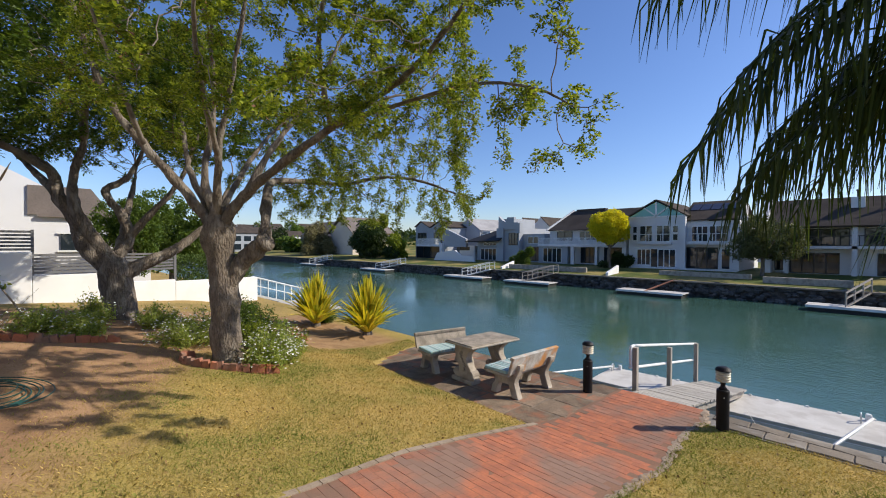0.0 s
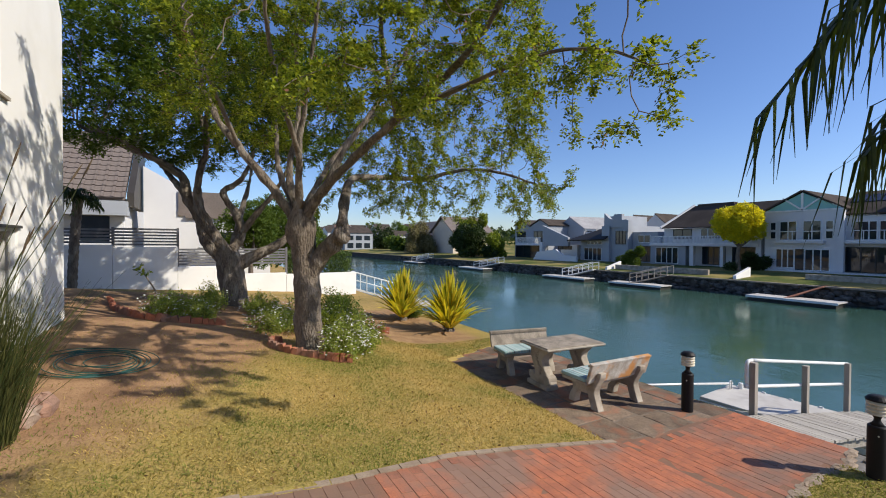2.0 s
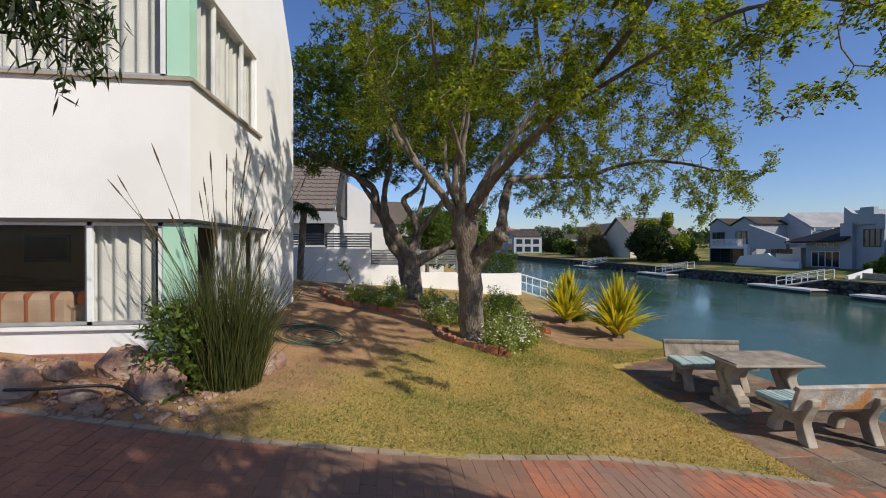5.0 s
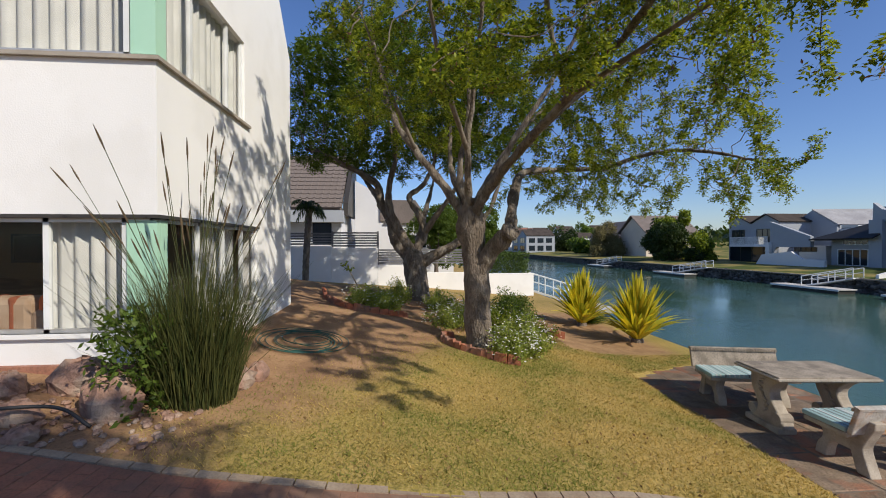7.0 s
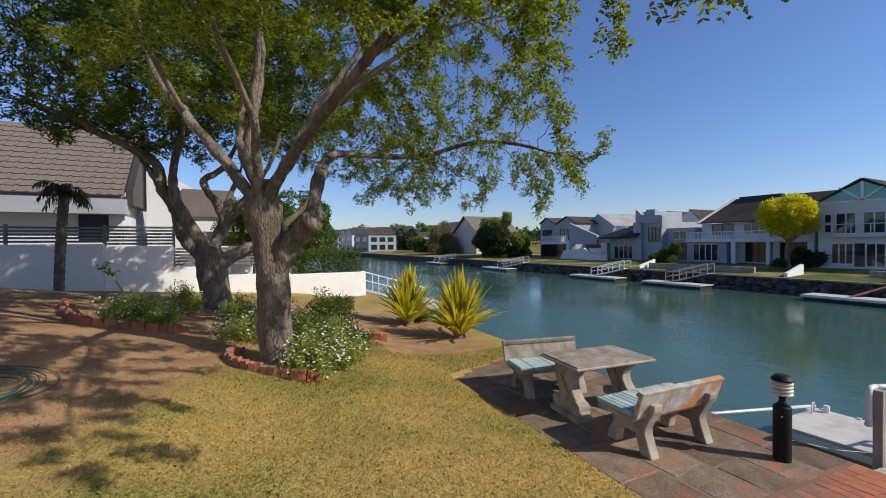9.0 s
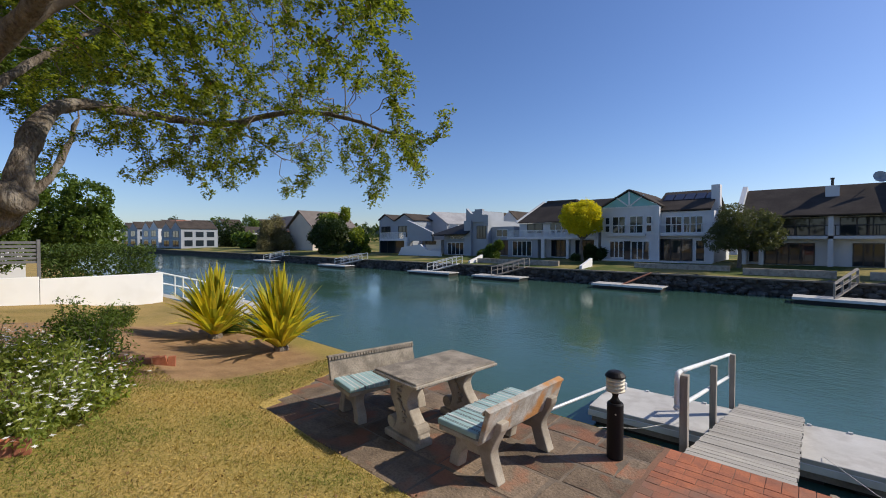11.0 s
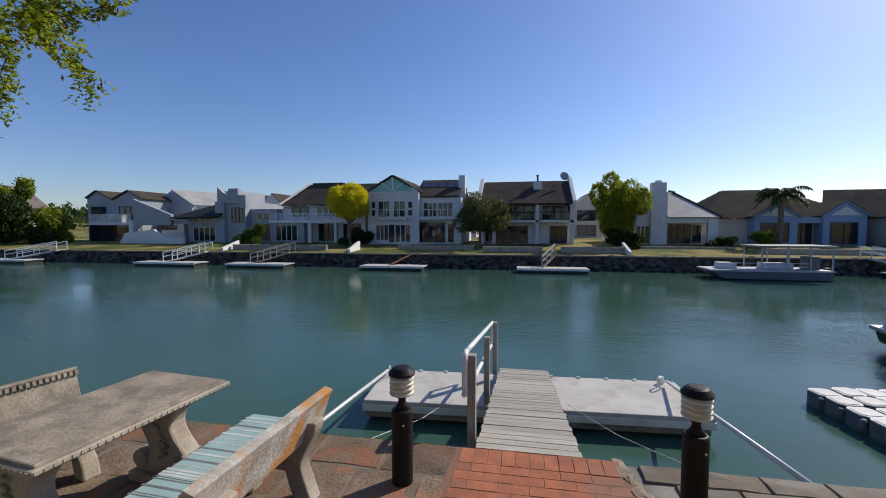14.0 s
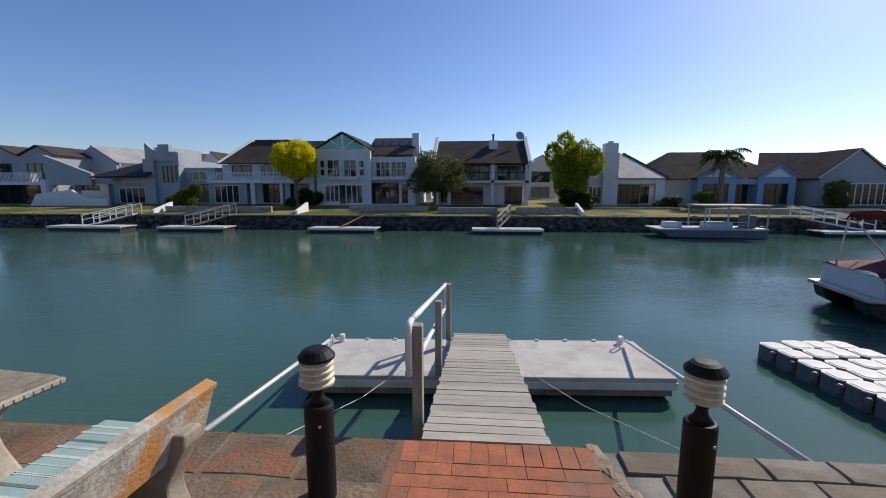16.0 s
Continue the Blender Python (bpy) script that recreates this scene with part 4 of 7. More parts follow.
W, DK = M_frame, M_dark_frame
YF = 37.0
house("white two-storey house with mint green gable and solar panels",
      [([(-14.3, 0.0), (-9.1, 0.0), (-9.1, 5.25), (-14.3, 5.25)], YF, 46, M_far_white), ([(-9.1, 0.0), (-4.9, 0.0), (-4.9, 4.7), (-9.1, 4.7)], YF + 0.5, 46, M_far_white),
       ([(-14.35, 5.25), (-9.05, 5.25), (-11.65, 6.75)], YF - 0.05, YF + 0.2, M_mint)],
      [([(-14.5, YF - 0.2, 5.2), (-11.65, YF - 0.2, 6.85), (-11.65, 46, 6.85), (-14.5, 46, 5.2)], M_roof), ([(-8.9, YF - 0.2, 5.2), (-11.65, YF - 0.2, 6.85), (-11.65, 46, 6.85), (-8.9, 46, 5.2)], M_roof),
       ([(-9.6, YF + 0.3, 4.75), (-5.1, YF + 0.3, 4.75), (-5.1, 41.5, 6.75), (-9.6, 41.5, 6.75)], M_roof), ([(-9.6, 46, 4.75), (-5.1, 46, 4.75), (-5.1, 41.5, 6.75), (-9.6, 41.5, 6.75)], M_roof)],
      [(-13.4, -12.2, 0.5, 2.0, YF, 3, W), (-12.1, -11.5, 0.3, 2.05, YF, 1, W), (-11.4, -9.9, 0.35, 2.0, YF, 3, W), (-9.0, -6.55, 0.35, 2.2, YF + 0.5, 3, DK), (-6.2, -5.6, 0.35, 2.1, YF + 0.5, 1, W),
       (-13.85, -13.5, 3.7, 4.3, YF, 1, W), (-13.85, -13.5, 2.95, 3.5, YF, 1, W), (-13.15, -12.05, 2.85, 4.35, YF, 2, W), (-11.55, -10.45, 2.85, 4.35, YF, 2, W), (-10.1, -9.7, 3.7, 4.3, YF, 1, W), (-10.1, -9.7, 2.95, 3.5, YF, 1, W),
       (-8.6, -7.35, 2.85, 4.2, YF + 0.5, 3, W), (-7.15, -5.75, 2.85, 4.2, YF + 0.5, 3, W)],
      [(-13.3, -10.2, 2.75, 3.55, YF - 0.3, "glass"), (-9.0, -5.1, 2.75, 3.55, YF - 0.1, "glass")],
      [("chimney", Geo().box(-5.4, -4.75, YF + 2.2, YF + 3.2, 4.5, 7.05), M_far_white),
       ("gable_brace", Geo().box(-11.73, -11.57, YF - 0.12, YF - 0.05, 5.25, 6.7).box(-0.06, 0.06, -0.07, 0, 0, 1.7, Matrix.Translation((-11.65, YF - 0.05, 5.3)) @ Matrix.Rotation(radians(52), 4, "Y")).box(-0.06, 0.06, -0.07, 0, 0, 1.7, Matrix.Translation((-11.65, YF - 0.05, 5.3)) @ Matrix.Rotation(radians(-52), 4, "Y")).box(-14.3, -9.05, YF - 0.1, YF - 0.05, 5.2, 5.32), M_frame)]
      + [("solar_panel", Geo().box(0, 0.78, 0, 1.5, 0.14, 0.2, Matrix.Translation((-9.3 + i * 0.86, YF + 2.4, 5.72)) @ Matrix.Rotation(radians(25.5), 4, "X")), M_solar) for i in range(5)]
      + [("pier", Geo().box(-9.3, -8.95, YF - 0.35, YF, 0, 5.2), M_far_white), ("base", Geo().box(-14.5, -4.8, YF - 0.9, YF, -0.1, 0.28), M_far_white)])
house("white two-storey house with steep dark tiled roof",
      [([(-3.0, 0.0), (5.6, 0.0), (5.6, 3.9), (-3.0, 3.9)], YF + 0.9, 46, M_far_white), ([(-3.05, 0.0), (-2.6, 0.0), (-2.6, 2.4), (-3.05, 2.4)], YF - 0.3, YF + 1, M_far_white)],
      [([(-2.9, YF - 0.3, 3.9), (5.5, YF - 0.3, 3.9), (5.5, 41.0, 6.35), (-2.9, 41.0, 6.35)], M_roof), ([(-2.9, 46, 3.9), (5.5, 46, 3.9), (5.5, 41.0, 6.35), (-2.9, 41.0, 6.35)], M_roof)],
      [(-1.45, 1.45, 0.3, 1.85, YF + 0.9, 4, DK), (3.6, 5.1, 0.3, 1.85, YF + 0.9, 3, DK), (-2.5, -1.8, 0.4, 1.7, YF + 0.9, 1, W), (-0.5, 2.0, 2.5, 3.75, YF + 0.9, 3, DK), (2.9, 5.4, 2.5, 3.75, YF + 0.9, 3, DK), (-2.5, -1.0, 2.6, 3.6, YF + 0.9, 2, DK)],
      [(-2.9, 5.6, 2.45, 3.25, YF, "dark")],
      [("chimney", Geo().box(2.05, 2.85, 39.2, 40.0, 4.6, 6.3), M_far_white), ("flue", Geo().lathe([(0.09, 0), (0.09, 0.5), (0.13, 0.5), (0.13, 0.62)], 8, (2.45, 39.6, 6.3)), M_dark_frame),
       ("gable", Geo().prism([(YF - 0.5, 3.7), (YF - 0.5, 4.2), (41, 6.85), (46.2, 4.0), (46.2, 3.7)], 5.5, 5.8, "x"), M_far_white), ("gable", Geo().prism([(YF - 0.5, 3.7), (YF - 0.5, 4.2), (41, 6.85), (46.2, 4.0), (46.2, 3.7)], -3.3, -2.95, "x"), M_far_white),
       ("pillar", Geo().box(2.2, 2.5, YF - 0.1, YF + 0.2, 0, 3.9), M_far_white), ("pillar", Geo().box(-0.75, -0.5, YF - 0.1, YF + 0.2, 2.3, 3.9), M_far_white), ("pillar", Geo().box(5.3, 5.65, YF - 0.1, YF + 0.2, 0, 3.9), M_far_white), ("pillar", Geo().box(-1.8, -1.5, YF - 0.1, YF + 0.2, 0, 2.4), M_far_white),
       ("satellite_dish", Geo().lathe([(0.05, 0.0), (0.3, 0.06), (0.45, 0.18), (0.44, 0.2), (0.02, 0.03)], 14).tube([(0, 0, -0.5), (0, 0, 0.05)], 0.03, 6), M_far_grey)])
dish = bpy.data.objects["satellite_dish"]
dish.matrix_basis = pose(5.0, 40.2, 6.75, 70, 0, 20)
house("white single-storey house with tall chimney and grey tiled roof",
      [(rect(9.8, 13.0, 0.0, 2.55), YF + 0.6, 46, M_far_white), (rect(13.0, 17.7, 0.0, 2.55), YF + 1.2, 46, M_far_cream), ([(9.8, 2.5), (13.2, 2.5), (13.2, 4.9), (11.2, 4.85)], YF + 0.55, YF + 0.9, M_far_white), (rect(12.3, 13.65, 0.0, 4.9), YF + 0.2, YF + 1.1, M_far_white), (rect(16.9, 17.7, 0.0, 2.5), YF, YF + 0.4, M_far_white), (rect(13.0, 17.7, 2.15, 2.55), YF + 0.1, YF + 0.5, M_far_white)],
      [([(13.6, YF - 0.1, 2.55), (17.8, YF - 0.1, 2.55), (15.2, 41, 5.0), (13.6, 41, 5.0)], M_roof_grey), ([(17.8, YF - 0.1, 2.55), (17.8, 46, 2.55), (15.2, 41, 5.0)], M_roof), ([(9.6, YF + 0.9, 2.6), (13.6, YF + 0.9, 4.6), (13.6, 46, 4.6), (9.6, 46, 2.6)], M_roof)],
      [(11.2, 12.25, 0.3, 1.85, YF + 0.6, 3, W), (10.0, 10.7, 0.9, 1.85, YF + 0.6, 2, W), (13.8, 15.9, 0.35, 1.95, YF + 1.2, 4, DK), (16.0, 16.8, 0.35, 1.95, YF + 1.2, 1, W)], (),
      [("chimney", Geo().box(12.4, 13.55, YF + 0.25, YF + 1.2, 4.9, 5.75).box(12.75, 13.2, YF + 0.5, YF + 0.9, 5.75, 5.95), M_far_white), ("verge", Geo().add([(15.1, 40.9, 5.15), (15.35, 40.9, 5.15), (18.0, YF - 0.2, 2.7), (17.75, YF - 0.2, 2.6)], [(0, 1, 2, 3)]).tube([(15.25, 40.9, 5.08), (17.85, YF - 0.15, 2.62)], 0.12, 6), M_roof)])
house("blue single-storey house with two gabled bays and dark hipped roof",
      [(rect(17.6, 29.4, 0.0, 2.5), 39.2, 48, M_far_cream), (rect(21.0, 24.3, 0.0, 2.65), 38.0, 39.4, M_far_blue), (rect(26.2, 29.4, 0.0, 2.65), 38.0, 39.4, M_far_blue), (rect(24.3, 26.2, 2.1, 2.6), 38.2, 39.3, M_far_blue),
       ([(20.8, 2.65), (24.5, 2.65), (22.65, 3.75)], 37.95, 38.2, M_far_blue), ([(26.0, 2.65), (29.6, 2.65), (27.8, 3.85)], 37.95, 38.2, M_far_blue), ([(21.5, 2.75), (23.8, 2.75), (22.65, 3.45)], 37.9, 37.97, M_far_white), ([(26.7, 2.75), (28.9, 2.75), (27.8, 3.5)], 37.9, 37.97, M_far_white)],
      [([(17.2, 38.8, 2.5), (30, 38.8, 2.5), (25.5, 43.5, 5.3), (20.6, 43.5, 5.3)], M_roof), ([(17.2, 38.8, 2.5), (17.2, 49, 2.5), (20.6, 43.5, 5.3)], M_roof), ([(30, 38.8, 2.5), (30, 49, 2.5), (25.5, 43.5, 5.3)], M_roof),
       ([(20.7, 37.8, 2.6), (22.65, 37.8, 3.8), (22.65, 41.2, 3.8), (20.7, 39.2, 2.6)], M_roof), ([(24.6, 37.8, 2.6), (22.65, 37.8, 3.8), (22.65, 41.2, 3.8), (24.6, 39.2, 2.6)], M_roof), ([(25.9, 37.8, 2.6), (27.8, 37.8, 3.9), (27.8, 41.2, 3.9), (25.9, 39.2, 2.6)], M_roof), ([(29.7, 37.8, 2.6), (27.8, 37.8, 3.9), (27.8, 41.2, 3.9), (29.7, 39.2, 2.6)], M_roof)],
      [(21.5, 23.6, 0.5, 2.1, 38.0, 2, DK), (24.5, 26.0, 0.3, 2.05, 39.15, 2, DK), (26.8, 28.7, 0.35, 2.1, 38.0, 2, DK)], (),
      [("verge", Geo().tube([(20.75, 37.85, 2.66), (22.65, 37.85, 3.82), (24.55, 37.85, 2.66)], 0.08, 6), M_far_blue), ("verge", Geo().tube([(25.95, 37.85, 2.66), (27.8, 37.85, 3.92), (29.65, 37.85, 2.66)], 0.08, 6), M_far_blue)])
house("grey single-storey house with wide gable and dark roof",
      [(rect(30.6, 40, 0.0, 2.6), YF, 46, M_far_grey), ([(30.5, 2.6), (36.6, 2.6), (33.5, 5.0)], YF - 0.05, YF + 0.25, M_far_grey)],
      [([(30.3, YF - 0.2, 2.5), (33.5, YF - 0.2, 5.05), (33.5, 46, 5.05), (30.3, 46, 2.5)], M_roof), ([(36.8, YF - 0.2, 2.5), (33.5, YF - 0.2, 5.05), (33.5, 46, 5.05), (36.8, 46, 2.5)], M_roof), ([(28.5, 42, 2.6), (42, 42, 2.6), (40, 46, 5.4), (31, 46, 5.4)], M_roof)],
      [(33.0, 36.4, 0.35, 2.1, YF, 6, W), (37.0, 39.5, 0.35, 2.1, YF, 4, W)], (),
      [("verge", Geo().tube([(30.35, YF - 0.2, 2.6), (33.5, YF - 0.2, 5.1), (36.75, YF - 0.2, 2.6)], 0.07, 6), M_far_white)])
house("grey two-storey house with long white balcony and dark roof",
      [(rect(-25.3, -14.7, 0.0, 2.5), YF + 1.4, 47, M_far_white), (rect(-24.6, -14.7, 2.5, 4.1), YF + 1.6, 47, M_far_white), (rect(-25.3, -21.4, 0.0, 2.5), YF + 0.2, YF + 1.5, M_far_grey), (rect(-20.9, -20.5, 0, 2.4), YF, YF + 0.4, M_far_white), (rect(-18.0, -17.7, 0, 2.4), YF, YF + 0.4, M_far_white), (rect(-15.0, -14.6, 0, 4.2), YF, 47, M_far_white)],
      [([(-24.5, YF + 1.0, 4.1), (-14.8, YF + 1.0, 4.1), (-14.8, 42, 6.6), (-23.2, 42, 6.6)], M_roof), ([(-24.5, 47, 4.1), (-14.8, 47, 4.1), (-14.8, 42, 6.6), (-23.2, 42, 6.6)], M_roof)],
      [(-23.5, -21.6, 3.0, 3.95, YF + 1.6, 2, DK), (-20.6, -18.6, 3.0, 3.95, YF + 1.6, 3, W), (-18.0, -16.0, 3.0, 3.95, YF + 1.6, 3, W), (-20.3, -18.2, 0.4, 2.1, YF + 1.4, 4, DK), (-17.5, -15.3, 0.4, 2.1, YF + 1.4, 4, DK), (-24.6, -22.2, 0.4, 2.0, YF + 0.2, 4, W)],
      [(-25.2, -14.8, 2.45, 3.25, YF, "bars")],
      [("ridge_box", Geo().box(-22.7, -19.0, 41.7, 42.4, 6.5, 6.85), M_roof), ("verge", Geo().tube([(-24.6, YF + 0.9, 4.2), (-23.2, 42, 6.75)], 0.13, 6), M_far_white)])
house("grey modern house with stepped tower and low black roof",
      [(rect(-31.9, -28.5, 0.0, 4.6), YF + 0.6, 46, M_far_grey), (rect(-28.5, -25.3, 0.0, 3.8), YF + 1.5, 46, M_far_grey), ([(-31.75, 4.4), (-28.5, 4.4), (-28.5, 5.3), (-29.2, 5.3), (-29.2, 6.0), (-30.3, 6.0), (-30.5, 5.4), (-31.0, 5.55), (-31.7, 6.2)], YF + 0.4, YF + 0.9, M_far_grey), (rect(-33.8, -31.7, 3.0, 6.05), YF + 4, 46, M_far_grey), (rect(-36.0, -30.3, 0.0, 2.9), YF + 1.0, 46, M_far_grey), (rect(-28.7, -28.0, 3.9, 5.2), YF, YF + 0.6, M_far_grey), (rect(-31.9, -30.8, 0.0, 4.6), YF + 0.2, YF + 0.6, M_far_grey)],
      [([(-36.9, YF - 0.6, 2.75), (-30.9, YF - 0.6, 2.85), (-31.2, 41.0, 5.0), (-32.2, 41.0, 5.0)], M_roof_black), ([(-36.9, YF - 0.6, 2.75), (-36.9, 46, 2.75), (-32.2, 41.0, 5.0)], M_roof_black)],
      [(-35.3, -31.2, 0.3, 1.8, YF + 1.0, 6, W), (-34.8, -32.6, 2.35, 2.65, YF + 1.0, 4, W), (-30.1, -28.8, 2.4, 3.9, YF + 0.6, 3, DK), (-27.9, -26.0, 0.4, 2.1, YF + 1.5, 3, DK), (-27.7, -26.2, 2.6, 3.4, YF + 1.5, 2, W)], (), ())
house("grey gabled house standing behind the front row",
      [([(-43.2, 0), (-39.0, 0), (-39.0, 4.5), (-41.85, 6.35), (-43.2, 5.5)], 42, 42.4, M_far_grey), (rect(-43, -36.6, 0, 4.1), 42.4, 50, M_far_white)],
      [([(-41.9, 42, 6.4), (-38.9, 42, 4.5), (-36.2, 50, 4.4), (-38, 50, 6.2)], M_roof_grey)], [], (), ())
house("grey two-storey double-gabled house with white balcony",
      [([(-49.5, 0), (-42.0, 0), (-42.0, 5.0), (-43.7, 5.95), (-45.9, 4.95), (-48.1, 6.0), (-49.5, 5.2)], YF + 0.9, 46, M_far_grey), ([(-42.0, 0.2), (-42.0, 5.0), (-37.1, 3.2), (-37.1, 2.05), (-41.2, 2.05)], YF - 0.2, YF + 0.2, M_far_grey), (rect(-40, -37, 0, 2.2), YF + 1.5, 46, M_far_white), (rect(-42.2, -41.7, 0, 2.6), YF - 0.6, YF, M_far_white), ([(-41.8, 0), (-33.8, 0), (-33.8, 0.75), (-36.1, 0.85), (-37.4, 1.6), (-41.0, 1.2)], YF - 2.2, YF - 1.9, M_far_white)],
      [([(-49.6, YF + 0.7, 5.2), (-48.1, YF + 0.7, 6.05), (-48.1, 46, 6.05), (-49.6, 46, 5.2)], M_roof), ([(-45.9, YF + 0.7, 5.0), (-48.1, YF + 0.7, 6.05), (-48.1, 46, 6.05), (-45.9, 46, 5.0)], M_roof), ([(-45.9, YF + 0.7, 5.0), (-43.7, YF + 0.7, 6.0), (-43.7, 46, 6.0), (-45.9, 46, 5.0)], M_roof), ([(-41.8, YF + 0.7, 5.0), (-43.7, YF + 0.7, 6.0), (-43.7, 46, 6.0), (-41.8, 46, 5.0)], M_roof)],
      [(-48.9, -46.9, 2.6, 4.2, YF + 0.9, 3, DK), (-45.0, -42.7, 2.6, 4.2, YF + 0.9, 3, DK), (-49.2, -42.4, 0.15, 2.1, YF + 0.9, 4, DK), (-40.5, -38.0, 1.6, 2.0, YF + 1.5, 4, DK)],
      [(-47.7, -42.1, 2.3, 3.3, YF - 0.4, "bars")],
      [("gable", Geo().prism([(-40.8, 4.6), (-39.3, 5.7), (-37.9, 4.4)], 46, 46.4), M_far_white)])
beige_house = house("beige house with brown pitched roof beyond shrubs",
      [([(-75, 0), (-66.2, 0), (-66.2, 4.6), (-70.6, 7.6), (-75, 4.9)], YF + 1, 48, M_far_cream), (rect(-92, -75, 0, 4.0), YF + 4, 48, M_far_grey)],
      [([(-65.6, YF + 0.5, 4.5), (-70.6, YF + 0.5, 7.9), (-70.6, 48, 7.9), (-65.6, 48, 4.5)], M_roof_brown), ([(-75.6, YF + 0.5, 4.5), (-70.6, YF + 0.5, 7.9), (-70.6, 48, 7.9), (-75.6, 48, 4.5)], M_roof_brown), ([(-93, YF + 2, 4.0), (-74, YF + 2, 4.0), (-74, 44, 7.6), (-91, 44, 7.6)], M_roof_brown)],
      [(-89, -85, 0.6, 3.0, YF + 4, 4, DK), (-83, -78, 0.6, 3.0, YF + 4, 4, DK)], (), ())
beige_house.matrix_basis = pose(-3.0, 0, 0)
for i, (x, y, w_, hgt, m) in enumerate(((-118, 52, 9, 5.5, M_far_grey), (-140, 50, 11, 6.5, M_far_white), (-166, 58, 14, 7.5, M_far_grey), (-192, 60, 14, 7.5, M_far_grey), (-232, 66, 22, 12, M_far_white), (-262, 68, 22, 13, M_far_white), (-212, 72, 20, 12, M_far_white), (-300, 74, 26, 15, M_far_grey), (-180, 76, 16, 11, M_far_white), (-150, 84, 14, 11, M_far_white), (-58, 62, 9, 7.6, M_far_white), (-30, 60, 10, 7.3, M_far_white), (-52, 75, 10, 8.6, M_far_white), (-12, 62, 12, 6.6, M_far_white), (8, 60, 9, 6.4, M_far_cream), (44, 44, 10, 4, M_far_white), (-131, 31.5, 17, 7.2, M_far_grey), (-152, 31.5, 18, 8.0, M_far_white), (-178, 31.5, 22, 8.4, M_far_grey))):
    h = hgt
    house("distant gabled house among others along the canal",
          [([(x - w_ / 2, 0), (x + w_ / 2, 0), (x + w_ / 2, h * 0.72), (x + w_ / 4, h), (x, h * 0.72), (x - w_ / 4, h), (x - w_ / 2, h * 0.72)], y, y + 9, m)],
          [([(x + s * w_ / 4, y - 0.2, h + 0.05), (x + (s + 1.05) * w_ / 4 + (w_ / 4) * 0, y - 0.2, h * 0.72), (x + (s + 1.05) * w_ / 4, y + 9, h * 0.72), (x + s * w_ / 4, y + 9, h + 0.05)], M_roof if i % 5 else M_roof_red) for s in (-1, 1)],
          [(x - w_ * 0.38, x - w_ * 0.1, 0.5, h * 0.3, y, 2, DK), (x + w_ * 0.1, x + w_ * 0.38, 0.5, h * 0.3, y, 2, DK), (x - w_ * 0.38, x - w_ * 0.1, h * 0.42, h * 0.64, y, 2, DK), (x + w_ * 0.1, x + w_ * 0.38, h * 0.42, h * 0.64, y, 2, DK)],
          (), [("window", Geo().box(x + w_ / 2 + 0.004, x + w_ / 2 + 0.05, y + 0.8 + 2.7 * k, y + 2.7 + 2.7 * k, z0 * h, z1 * h), M_glass_far) for k in range(3) for z0, z1 in ((0.08, 0.3), (0.42, 0.62))],
          group="distant houses", name="distant_house")


# ---- trees ----
tree1 = thing("spreading_tree", (-4.45, -4.44, 0.42), "spreading shade tree with pale limbs and feathery fresh green leaves", "tree")
part("trunk", roughen(Geo().tube(smooth_line([(0, 0, -0.25), (0, 0, 0.1), (0.03, -0.02, 0.9), (0.02, -0.06, 1.6), (0.06, -0.14, 2.2), (0.16, -0.2, 2.75)], 10), list(np.linspace(0.34, 0.27, 6)) + list(np.linspace(0.25, 0.225, 30)) + [0.235, 0.245, 0.25, 0.255, 0.26, 0.255, 0.25, 0.24, 0.23, 0.21, 0.19, 0.16, 0.13], 22), 0.05, 0.2), M_bark, tree1, smooth=True)
part("stub", roughen(Geo().tube(smooth_line([(0.02, -0.05, 1.35), (0.2, 0.16, 1.75), (0.42, 0.36, 2.02), (0.6, 0.5, 2.2)], 8), list(np.linspace(0.18, 0.15, 20)) + [0.17, 0.18, 0.17, 0.16, 0.12], 16), 0.05, 0.16), M_bark, tree1, "sawn-off limb stub", smooth=True)
